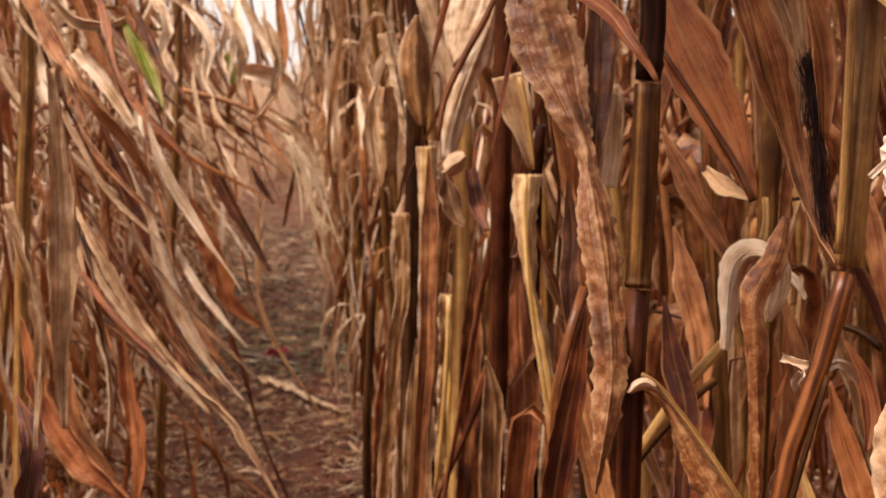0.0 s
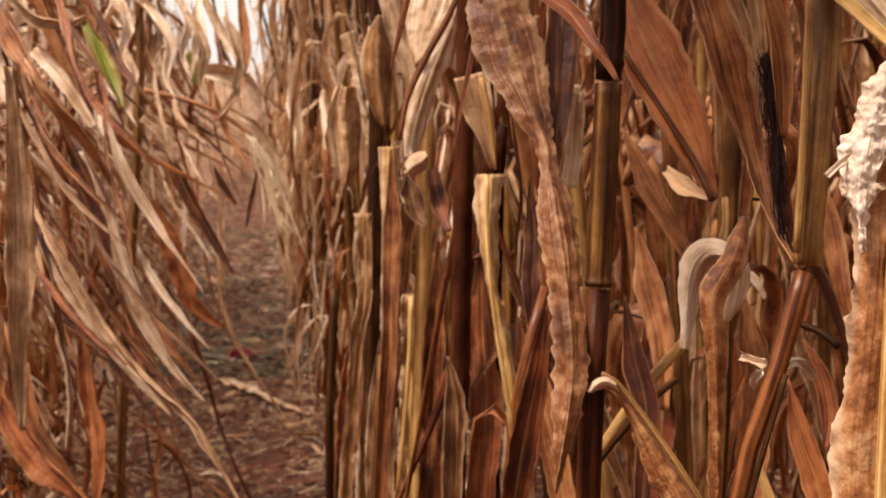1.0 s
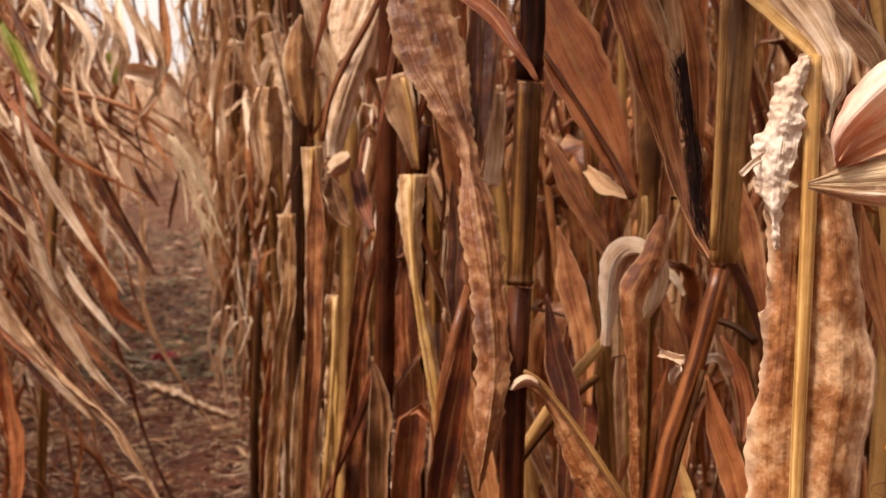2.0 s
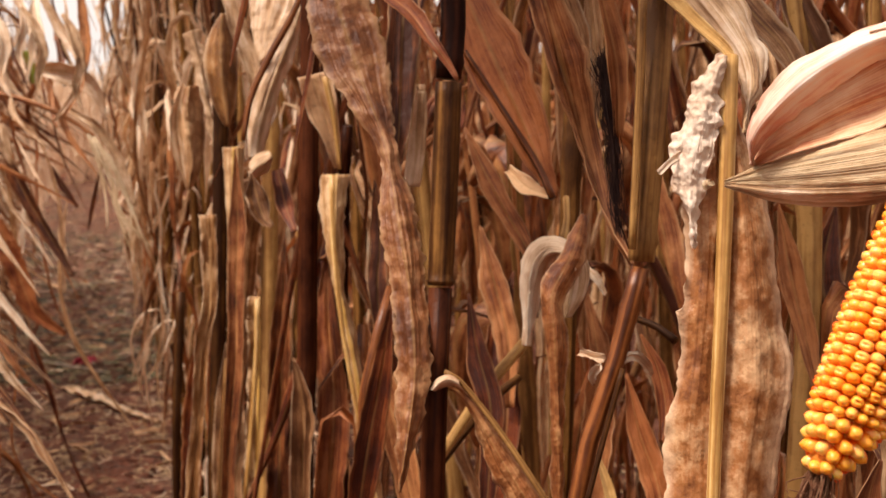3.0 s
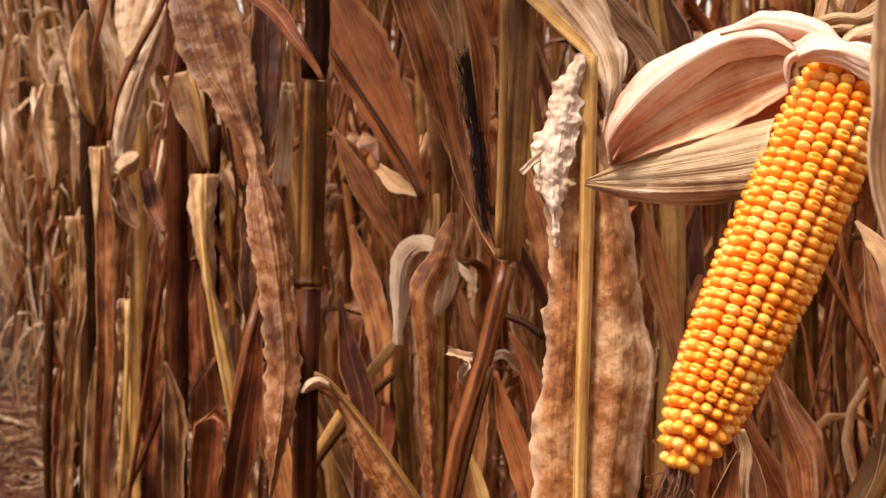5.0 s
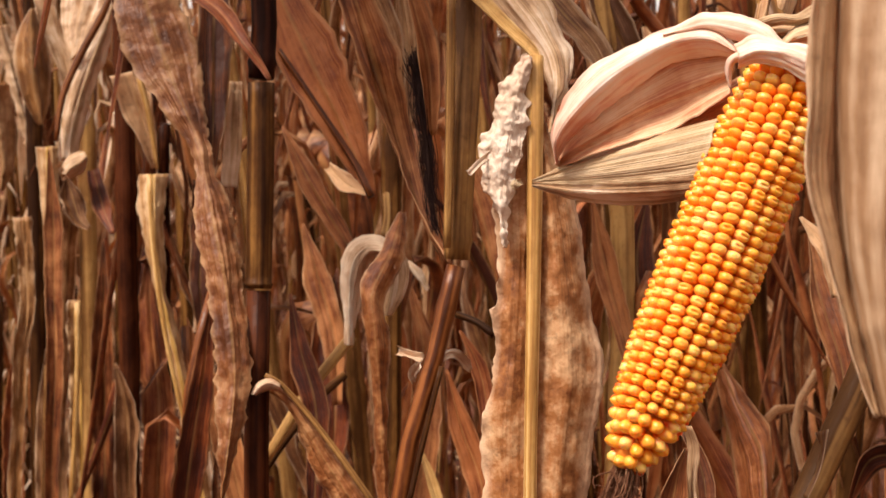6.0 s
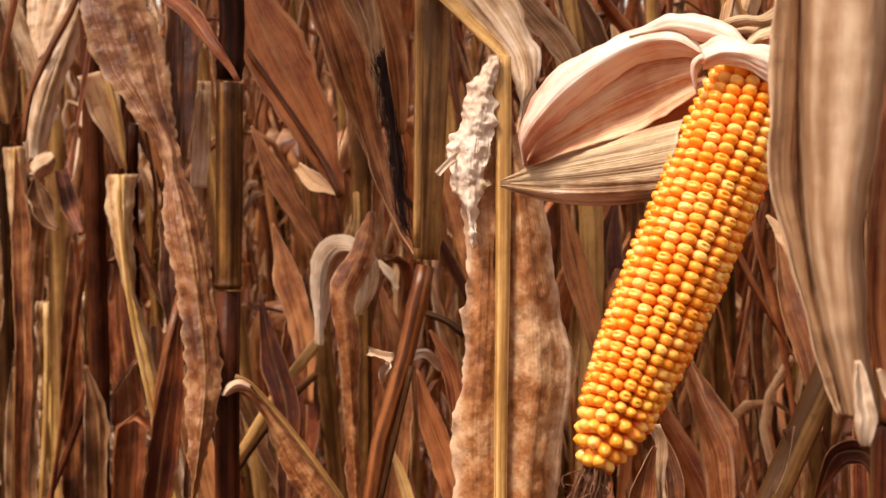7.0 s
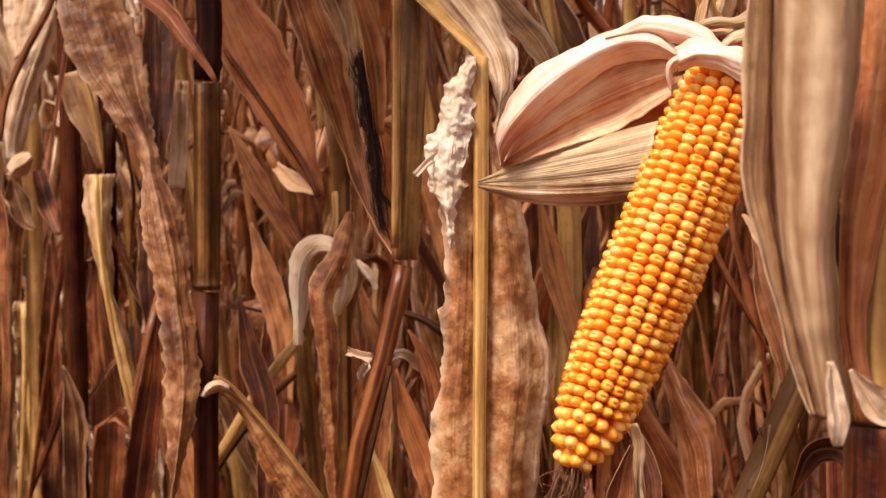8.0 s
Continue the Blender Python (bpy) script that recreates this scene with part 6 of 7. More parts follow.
cloth(ear, [[(0.3758, 0.5383, 1.3542), (0.3636, 0.5475, 1.3452), (0.3536, 0.5584, 1.3370), (0.3380, 0.5768, 1.3279)], [(0.3731, 0.5328, 1.3467), (0.3616, 0.5421, 1.3392), (0.3521, 0.5551, 1.3327), (0.3371, 0.5746, 1.3259)], [(0.3748, 0.5363, 1.3366), (0.3633, 0.5459, 1.3325), (0.3539, 0.5592, 1.3279), (0.3381, 0.5772, 1.3231)]], HUSK_ROSE, "husk", creases=0.0006, crumple=0.0006, seed=9, rows=24, count=30, label="reddish inner husk folded behind the cob")
cloth(ear, [[(0.3805, 0.5068, 1.3674), (0.3749, 0.5151, 1.3755), (0.3682, 0.5232, 1.3801), (0.3552, 0.5326, 1.3816), (0.3488, 0.5395, 1.3779), (0.3422, 0.5464, 1.3741)], [(0.3752, 0.5017, 1.3655), (0.3702, 0.5095, 1.3711), (0.3640, 0.5173, 1.3744), (0.3535, 0.5261, 1.3769), (0.3469, 0.5333, 1.3749), (0.3398, 0.5406, 1.3729)], [(0.3755, 0.5076, 1.3633), (0.3708, 0.5149, 1.3662), (0.3651, 0.5225, 1.3688), (0.3570, 0.5308, 1.3722), (0.3496, 0.5385, 1.3721), (0.3421, 0.5462, 1.3721)]], HUSK, "husk", creases=0.0003, crumple=0.0006, seed=3, rows=20, count=40, ruffle=(0.0008, 6.0))
cloth(ear, [[(0.3526, 0.5133, 1.3364), (0.3447, 0.5376, 1.3317), (0.3308, 0.5633, 1.3250), (0.3163, 0.5890, 1.3172), (0.3086, 0.6128, 1.3091), (0.3083, 0.6350, 1.3045)], [(0.3447, 0.5019, 1.3287), (0.3394, 0.5256, 1.3246), (0.3268, 0.5531, 1.3191), (0.3141, 0.5828, 1.3131), (0.3076, 0.6097, 1.3076), (0.3079, 0.6340, 1.3040)], [(0.3405, 0.5027, 1.3114), (0.3392, 0.5263, 1.3087), (0.3273, 0.5547, 1.3059), (0.3146, 0.5842, 1.3043), (0.3077, 0.6105, 1.3038), (0.3079, 0.6338, 1.3026)]], HUSK_GREY, "tapered_husk", creases=0.0005, seed=5, rows=44, count=60)
# lower half of the cone: its shade is put into a darker leaf colour
cloth(ear, [[(0.3398, 0.5027, 1.3137), (0.3385, 0.5267, 1.3114), (0.3262, 0.5562, 1.3084), (0.3137, 0.5870, 1.3063), (0.3076, 0.6141, 1.3048), (0.3079, 0.6338, 1.3026)], [(0.3403, 0.5062, 1.3082), (0.3392, 0.5293, 1.3050), (0.3276, 0.5559, 1.3022), (0.3147, 0.5837, 1.3014), (0.3067, 0.6088, 1.3024), (0.3080, 0.6342, 1.3020)], [(0.3431, 0.5176, 1.3030), (0.3421, 0.5399, 1.2988), (0.3314, 0.5638, 1.2964), (0.3180, 0.5886, 1.2968), (0.3081, 0.6119, 1.3001), (0.3081, 0.6347, 1.3014)]], PALE, "tapered_husk", span=(0.1, 0.4), creases=0.0005, crumple=0.0004, seed=8, rows=30, count=50, label="darker underside of the tapered husk, shade put into its colour")
cloth(ear, [[(0.3550, 0.5009, 1.3655), (0.3605, 0.4984, 1.3690), (0.3684, 0.4947, 1.3691), (0.3766, 0.4906, 1.3670), (0.3868, 0.4856, 1.3629)], [(0.3521, 0.4917, 1.3611), (0.3576, 0.4885, 1.3637), (0.3638, 0.4847, 1.3634), (0.3702, 0.4805, 1.3609), (0.3797, 0.4752, 1.3560)], [(0.3536, 0.4960, 1.3570), (0.3598, 0.4919, 1.3582), (0.3653, 0.4877, 1.3575), (0.3706, 0.4832, 1.3546), (0.3791, 0.4772, 1.3470)]], HUSK, "collar_husk", creases=0.0005, crumple=0.0007, seed=6, rows=24, count=40, ruffle=(0.001, 5.0), ragged=0.0006)
cloth(ear, [[(0.3568, 0.4961, 1.3643), (0.3536, 0.4979, 1.3635), (0.3502, 0.4995, 1.3604), (0.3498, 0.4999, 1.3549), (0.3515, 0.4997, 1.3492)], [(0.3539, 0.4924, 1.3620), (0.3513, 0.4943, 1.3612), (0.3499, 0.4957, 1.3590), (0.3497, 0.4964, 1.3544), (0.3506, 0.4968, 1.3492)], [(0.3547, 0.4950, 1.3593), (0.3529, 0.4967, 1.3589), (0.3525, 0.4979, 1.3575), (0.3524, 0.4988, 1.3538), (0.3524, 0.4994, 1.3492)]], HUSK, "collar_husk", creases=0.0002, seed=7, rows=12, count=24)
leaf(ear, [(0.302, 0.633, 1.304), (0.298, 0.633, 1.302), (0.299, 0.633, 1.300)], [0.0035, 0.0046, 0.0023], HUSK_GREY, "husk_tip", curl=0.5, ruffle=0.3, count=10, rib=0.0, ragged=0.02, waves=5.0, crinkle=0.01)
cloth(ear, [[(0.3853, 0.5385, 1.3975), (0.3829, 0.5359, 1.3887), (0.3784, 0.5313, 1.3764), (0.3786, 0.5307, 1.3725)], [(0.3864, 0.5319, 1.3969), (0.3839, 0.5293, 1.3882), (0.3789, 0.5248, 1.3756), (0.3782, 0.5245, 1.3722)], [(0.3888, 0.5334, 1.3970), (0.3861, 0.5309, 1.3883), (0.3822, 0.5260, 1.3756), (0.3811, 0.5258, 1.3722)]], GOLDEN, "shank_sheath", creases=0.0003, seed=51, rows=14, count=24, label="straw-coloured edge of the shank sheath")
cloth(ear, [[(0.3897, 0.5374, 1.3974), (0.3887, 0.5365, 1.3887), (0.3855, 0.5334, 1.3749)], [(0.3926, 0.5282, 1.3966), (0.3902, 0.5277, 1.3880), (0.3850, 0.5251, 1.3746)], [(0.4028, 0.5340, 1.3970), (0.4004, 0.5335, 1.3883), (0.3942, 0.5311, 1.3747)]], TAN, "shank_sheath", creases=0.0006, crumple=0.0006, seed=52, rows=26, count=24)
cloth(ear, [[(0.3756, 0.5278, 1.3763), (0.3782, 0.5212, 1.3786), (0.3822, 0.5161, 1.3797), (0.3878, 0.5115, 1.3791), (0.3933, 0.5085, 1.3826), (0.4001, 0.5074, 1.3877)], [(0.3756, 0.5235, 1.3756), (0.3771, 0.5160, 1.3766), (0.3809, 0.5110, 1.3775), (0.3859, 0.5065, 1.3767), (0.3920, 0.5042, 1.3791), (0.3987, 0.5030, 1.3832)], [(0.3783, 0.5268, 1.3738), (0.3798, 0.5192, 1.3746), (0.3831, 0.5142, 1.3750), (0.3882, 0.5098, 1.3745), (0.3943, 0.5064, 1.3764), (0.4005, 0.5052, 1.3795)]], HUSK_GREY, "collar_husk", creases=0.0006, crumple=0.0004, seed=53, rows=26, count=40, label="twisted band of tan husk")
cloth(ear, [[(0.3788, 0.5268, 1.3747), (0.3836, 0.5214, 1.3749), (0.3910, 0.5174, 1.3751)], [(0.3797, 0.5220, 1.3721), (0.3830, 0.5170, 1.3723), (0.3877, 0.5138, 1.3725)], [(0.3837, 0.5225, 1.3681), (0.3847, 0.5182, 1.3685), (0.3880, 0.5174, 1.3693)]], TAN, "collar_husk", creases=0.0007, seed=54, rows=20, count=24)
cloth(ear, [[(0.3822, 0.5145, 1.3669), (0.3863, 0.5121, 1.3730), (0.3920, 0.5089, 1.3756), (0.3990, 0.5053, 1.3772)], [(0.3811, 0.5084, 1.3663), (0.3840, 0.5040, 1.3698), (0.3891, 0.5008, 1.3715), (0.3950, 0.4973, 1.3721)], [(0.3843, 0.5114, 1.3639), (0.3871, 0.5068, 1.3656), (0.3917, 0.5036, 1.3663), (0.3972, 0.5001, 1.3661)]], HUSK_GREY, "collar_husk", creases=0.0008, crumple=0.0005, seed=55, rows=40, count=30, label="pleated cream bundle of husk")
leaf(ear, [(0.392, 0.505, 1.361), (0.409, 0.506, 1.352), (0.423, 0.506, 1.332), (0.430, 0.508, 1.305)], [0.0145, 0.0196, 0.0223, 0.0100], HUSK, "husk", curl=-0.4, count=30, rib=0.0, ragged=0.04, ruffle=0.08)
leaf(drooping_plant, [(-0.440, 1.545, 1.467), (-0.413, 1.506, 1.415), (-0.389, 1.468, 1.365), (-0.361, 1.430, 1.316)], [0.0020, 0.0089, 0.0079, 0.0019], RED, curl=0.75, ruffle=0.16, waves=14.0, twist=(0, 0, -60), crinkle=0.05)
leaf(drooping_plant, [(-0.585, 1.991, 1.169), (-0.542, 1.950, 1.086), (-0.505, 1.908, 1.005), (-0.454, 1.867, 0.925)], [0.0020, 0.0110, 0.0098, 0.0025], BROWN, curl=0.87, ruffle=0.16, waves=14.0, twist=(0, 37, -7), crinkle=0.05)
leaf(drooping_plant, [(-0.363, 1.531, 1.228), (-0.312, 1.492, 1.163), (-0.251, 1.453, 1.101), (-0.177, 1.415, 1.040)], [0.0020, 0.0117, 0.0103, 0.0019], TAN, curl=0.99, ruffle=0.16, waves=14.0, twist=(0, -6, 46), crinkle=0.05)
leaf(drooping_plant, [(-0.495, 1.942, 1.340), (-0.469, 1.903, 1.289), (-0.431, 1.865, 1.238), (-0.400, 1.827, 1.189)], [0.0020, 0.0156, 0.0138, 0.0024], BROWN, curl=0.75, ruffle=0.16, waves=14.0, twist=(0, -12, 32), crinkle=0.05)
leaf(drooping_plant, [(-0.473, 2.014, 1.479), (-0.454, 1.972, 1.399), (-0.431, 1.931, 1.322), (-0.396, 1.889, 1.244)], [0.0020, 0.0168, 0.0149, 0.0025], RED, curl=0.87, ruffle=0.16, waves=14.0, twist=(0, 25, -35), crinkle=0.05)
leaf(drooping_plant, [(-0.489, 1.651, 1.387), (-0.437, 1.611, 1.315), (-0.386, 1.571, 1.245), (-0.304, 1.532, 1.177)], [0.0022, 0.0104, 0.0092, 0.0020], PALE, curl=0.99, ruffle=0.16, waves=14.0, twist=(0, -18, 18), crinkle=0.05)
leaf(drooping_plant, [(-0.615, 1.881, 1.219), (-0.561, 1.839, 1.137), (-0.472, 1.800, 1.056), (-0.358, 1.761, 0.976)], [0.0020, 0.0184, 0.0163, 0.0024], BROWN, curl=1.1099999999999999, ruffle=0.16, waves=14.0, twist=(0, 19, -49), crinkle=0.05)
leaf(drooping_plant, [(-0.388, 1.815, 1.142), (-0.375, 1.774, 1.074), (-0.351, 1.733, 1.009), (-0.317, 1.694, 0.943)], [0.0020, 0.0100, 0.0088, 0.0023], RED, curl=0.75, ruffle=0.16, waves=14.0, twist=(0, -24, 4), crinkle=0.05)
leaf(drooping_plant, [(-0.551, 1.710, 1.504), (-0.515, 1.672, 1.456), (-0.459, 1.634, 1.408), (-0.410, 1.597, 1.362)], [0.0022, 0.0098, 0.0086, 0.0021], PALE, curl=0.87, ruffle=0.16, waves=14.0, twist=(0, 13, 57), crinkle=0.05)
leaf(drooping_plant, [(-0.590, 1.809, 1.206), (-0.532, 1.770, 1.140), (-0.464, 1.731, 1.077), (-0.380, 1.693, 1.013)], [0.0020, 0.0185, 0.0163, 0.0023], BROWN, curl=0.99, ruffle=0.16, waves=14.0, twist=(0, -30, -10), crinkle=0.05)
leaf(drooping_plant, [(-0.356, 1.631, 1.350), (-0.322, 1.590, 1.274), (-0.270, 1.550, 1.200), (-0.213, 1.510, 1.128)], [0.0022, 0.0170, 0.0150, 0.0020], PALE, curl=1.1099999999999999, ruffle=0.16, waves=14.0, twist=(0, 7, 43), crinkle=0.05)
leaf(drooping_plant, [(-0.411, 1.628, 1.500), (-0.382, 1.590, 1.450), (-0.364, 1.551, 1.403), (-0.334, 1.513, 1.355)], [0.0021, 0.0173, 0.0152, 0.0020], RED, curl=0.75, ruffle=0.16, waves=14.0, twist=(0, -36, -24), crinkle=0.05)
leaf(drooping_plant, [(-0.626, 1.962, 1.276), (-0.579, 1.920, 1.185), (-0.504, 1.879, 1.098), (-0.416, 1.838, 1.011)], [0.0020, 0.0213, 0.0188, 0.0025], RED, curl=0.87, ruffle=0.16, waves=14.0, twist=(0, 1, 29), crinkle=0.05)
leaf(drooping_plant, [(-0.408, 1.910, 1.105), (-0.368, 1.872, 1.049), (-0.325, 1.833, 0.995), (-0.266, 1.796, 0.941)], [0.0020, 0.0176, 0.0155, 0.0024], BROWN, curl=0.99, ruffle=0.16, waves=14.0, twist=(0, 38, -38), crinkle=0.05)
leaf(drooping_plant, [(-0.457, 1.650, 1.358), (-0.417, 1.611, 1.301), (-0.359, 1.573, 1.245), (-0.288, 1.536, 1.190)], [0.0020, 0.0159, 0.0140, 0.0020], BROWN, curl=1.1099999999999999, ruffle=0.16, waves=14.0, twist=(0, -5, 15), crinkle=0.05)
leaf(drooping_plant, [(-0.426, 1.828, 1.505), (-0.391, 1.790, 1.453), (-0.360, 1.752, 1.403), (-0.314, 1.714, 1.354)], [0.0024, 0.0194, 0.0171, 0.0023], BROWN, curl=0.75, ruffle=0.16, waves=14.0, twist=(0, 32, -52), crinkle=0.05)
leaf(drooping_plant, [(-0.417, 1.714, 1.414), (-0.379, 1.675, 1.357), (-0.319, 1.637, 1.302), (-0.267, 1.599, 1.248)], [0.0020, 0.0145, 0.0128, 0.0021], RED, curl=0.87, ruffle=0.16, waves=14.0, twist=(0, -11, 1), crinkle=0.05)
leaf(drooping_plant, [(-0.323, 1.515, 1.327), (-0.308, 1.476, 1.274), (-0.285, 1.437, 1.223), (-0.266, 1.398, 1.173)], [0.0020, 0.0080, 0.0070, 0.0019], BROWN, curl=0.99, ruffle=0.16, waves=14.0, twist=(0, 26, 54), crinkle=0.05)
leaf(drooping_plant, [(-0.539, 1.661, 1.159), (-0.495, 1.621, 1.087), (-0.459, 1.581, 1.018), (-0.413, 1.541, 0.950)], [0.0020, 0.0187, 0.0165, 0.0021], BROWN, curl=1.1099999999999999, ruffle=0.16, waves=14.0, twist=(0, -17, -13), crinkle=0.05)
leaf(drooping_plant, [(-0.450, 1.554, 1.322), (-0.423, 1.514, 1.251), (-0.399, 1.473, 1.183), (-0.366, 1.433, 1.116)], [0.0020, 0.0159, 0.0140, 0.0019], TAN, curl=0.75, ruffle=0.16, waves=14.0, twist=(0, 20, 40), crinkle=0.05)
leaf(drooping_plant, [(-0.638, 1.926, 1.127), (-0.605, 1.887, 1.077), (-0.581, 1.849, 1.029), (-0.532, 1.812, 0.980)], [0.0026, 0.0109, 0.0096, 0.0025], PALE, curl=0.87, ruffle=0.16, waves=14.0, twist=(0, -23, -27), crinkle=0.05)
leaf(drooping_plant, [(-0.417, 1.479, 1.186), (-0.372, 1.443, 1.146), (-0.329, 1.406, 1.108), (-0.270, 1.370, 1.070)], [0.0020, 0.0146, 0.0128, 0.0018], RED, curl=0.99, ruffle=0.16, waves=14.0, twist=(0, 14, 26), crinkle=0.05)
leaf(drooping_plant, [(-0.434, 1.708, 1.489), (-0.393, 1.670, 1.438), (-0.349, 1.633, 1.388), (-0.290, 1.595, 1.338)], [0.0020, 0.0144, 0.0127, 0.0021], BROWN, curl=1.1099999999999999, ruffle=0.16, waves=14.0, twist=(0, -29, -41), crinkle=0.05)
leaf(drooping_plant, [(-0.527, 1.982, 1.105), (-0.481, 1.941, 1.025), (-0.420, 1.901, 0.947), (-0.350, 1.861, 0.869)], [0.0020, 0.0122, 0.0108, 0.0025], RED, curl=0.75, ruffle=0.16, waves=14.0, twist=(0, 8, 12), crinkle=0.05)
leaf(drooping_plant, [(-0.427, 1.564, 1.254), (-0.416, 1.526, 1.215), (-0.388, 1.489, 1.178), (-0.371, 1.452, 1.141)], [0.0020, 0.0130, 0.0115, 0.0019], BROWN, curl=0.87, ruffle=0.16, waves=14.0, twist=(0, -35, -55), crinkle=0.05)
leaf(fallen_plant, [(-0.563, 3.245, 1.078), (-0.541, 3.207, 1.035), (-0.518, 3.170, 0.992), (-0.475, 3.133, 0.949)], [0.0043, 0.0194, 0.0173, 0.0042], BLEACHED, curl=0.7, ruffle=0.15, waves=14.0)
leaf(fallen_plant, [(-0.675, 3.178, 1.346), (-0.660, 3.135, 1.261), (-0.650, 3.092, 1.178), (-0.633, 3.049, 1.094)], [0.0042, 0.0133, 0.0118, 0.0041], PALE, curl=0.7, ruffle=0.15, waves=14.0)
leaf(fallen_plant, [(-0.494, 3.067, 1.448), (-0.484, 3.027, 1.396), (-0.478, 2.988, 1.346), (-0.462, 2.949, 1.296)], [0.0020, 0.0212, 0.0189, 0.0039], BROWN, curl=0.7, ruffle=0.15, waves=14.0)
leaf(fallen_plant, [(-0.545, 2.910, 1.282), (-0.511, 2.872, 1.233), (-0.479, 2.834, 1.186), (-0.432, 2.797, 1.138)], [0.0038, 0.0093, 0.0082, 0.0037], BLEACHED, curl=0.7, ruffle=0.15, waves=14.0)
leaf(fallen_plant, [(-0.677, 2.996, 1.046), (-0.630, 2.954, 0.963), (-0.563, 2.913, 0.881), (-0.483, 2.873, 0.799)], [0.0040, 0.0227, 0.0202, 0.0039], BLEACHED, curl=0.7, ruffle=0.15, waves=14.0)
leaf(fallen_plant, [(-0.535, 3.337, 1.563), (-0.513, 3.298, 1.505), (-0.502, 3.258, 1.449), (-0.490, 3.218, 1.393)], [0.0020, 0.0253, 0.0225, 0.0042], BROWN, curl=0.7, ruffle=0.15, waves=14.0)
leaf(fallen_plant, [(-0.758, 3.324, 1.503), (-0.744, 3.281, 1.420), (-0.722, 3.239, 1.338), (-0.713, 3.196, 1.256)], [0.0044, 0.0197, 0.0176, 0.0042], PALE, curl=0.7, ruffle=0.15, waves=14.0)
leaf(fallen_plant, [(-0.539, 2.691, 1.444), (-0.529, 2.651, 1.387), (-0.510, 2.612, 1.332), (-0.492, 2.573, 1.276)], [0.0035, 0.0133, 0.0118, 0.0034], PALE, curl=0.7, ruffle=0.15, waves=14.0)
leaf(fallen_plant, [(-0.473, 2.569, 1.375), (-0.461, 2.532, 1.340), (-0.433, 2.496, 1.307), (-0.389, 2.460, 1.273)], [0.0034, 0.0179, 0.0159, 0.0032], PALE, curl=0.7, ruffle=0.15, waves=14.0)
leaf(fallen_plant, [(-0.676, 3.292, 1.654), (-0.642, 3.249, 1.562), (-0.604, 3.207, 1.472), (-0.562, 3.164, 1.381)], [0.0043, 0.0208, 0.0185, 0.0042], BROWN, curl=0.7, ruffle=0.15, waves=14.0)
leaf(fallen_plant, [(-0.461, 3.025, 1.126), (-0.467, 2.983, 1.062), (-0.458, 2.943, 0.999), (-0.452, 2.902, 0.935)], [0.0020, 0.0180, 0.0160, 0.0039], TAN, curl=0.7, ruffle=0.15, waves=14.0)
leaf(fallen_plant, [(-0.460, 3.046, 1.505), (-0.432, 3.005, 1.437), (-0.384, 2.965, 1.370), (-0.331, 2.926, 1.302)], [0.0040, 0.0104, 0.0093, 0.0039], PALE, curl=0.7, ruffle=0.15, waves=14.0)
leaf(fallen_plant, [(-0.568, 3.067, 1.129), (-0.562, 3.025, 1.057), (-0.570, 2.984, 0.987), (-0.570, 2.942, 0.917)], [0.0041, 0.0169, 0.0150, 0.0039], BLEACHED, curl=0.7, ruffle=0.15, waves=14.0)
leaf(fallen_plant, [(-0.505, 3.349, 1.614), (-0.494, 3.310, 1.557), (-0.499, 3.269, 1.501), (-0.474, 3.230, 1.444)], [0.0044, 0.0135, 0.0120, 0.0042], PALE, curl=0.7, ruffle=0.15, waves=14.0)
leaf(fallen_plant, [(-0.584, 2.885, 1.223), (-0.553, 2.844, 1.151), (-0.498, 2.804, 1.080), (-0.446, 2.764, 1.009)], [0.0038, 0.0126, 0.0112, 0.0037], PALE, curl=0.7, ruffle=0.15, waves=14.0)
leaf(fallen_plant, [(-0.522, 3.060, 1.446), (-0.479, 3.018, 1.361), (-0.438, 2.976, 1.277), (-0.374, 2.935, 1.192)], [0.0020, 0.0186, 0.0166, 0.0039], BROWN, curl=0.7, ruffle=0.15, waves=14.0)
leaf(fallen_plant, [(-0.430, 2.656, 1.593), (-0.427, 2.615, 1.533), (-0.409, 2.576, 1.474), (-0.406, 2.535, 1.416)], [0.0035, 0.0189, 0.0168, 0.0033], BLEACHED, curl=0.7, ruffle=0.15, waves=14.0)
stem(fallen_plant, [(-0.369, 2.849, 1.283), (-0.321, 2.826, 1.217), (-0.287, 2.800, 1.126), (-0.293, 2.774, 1.049)], [0.0019, 0.0025, 0.0025, 0.0012], HUSK_GREY, "tassel_branch", count=10, sides=5)
stem(fallen_plant, [(-0.368, 2.849, 1.283), (-0.348, 2.823, 1.200), (-0.314, 2.799, 1.127), (-0.292, 2.774, 1.048)], [0.0019, 0.0025, 0.0025, 0.0012], HUSK_GREY, "tassel_branch", count=10, sides=5)
stem(fallen_plant, [(-0.378, 2.849, 1.283), (-0.339, 2.825, 1.211), (-0.282, 2.800, 1.126), (-0.266, 2.775, 1.048)], [0.0019, 0.0025, 0.0025, 0.0012], HUSK_GREY, "tassel_branch", count=10, sides=5)
stem(fallen_plant, [(-0.373, 2.849, 1.283), (-0.319, 2.826, 1.214), (-0.312, 2.799, 1.127), (-0.244, 2.776, 1.048)], [0.0019, 0.0025, 0.0025, 0.0012], HUSK_GREY, "tassel_branch", count=10, sides=5)
stem(fallen_plant, [(-0.364, 2.849, 1.283), (-0.328, 2.823, 1.194), (-0.319, 2.799, 1.127), (-0.247, 2.776, 1.048)], [0.0019, 0.0025, 0.0025, 0.0012], HUSK_GREY, "tassel_branch", count=10, sides=5)
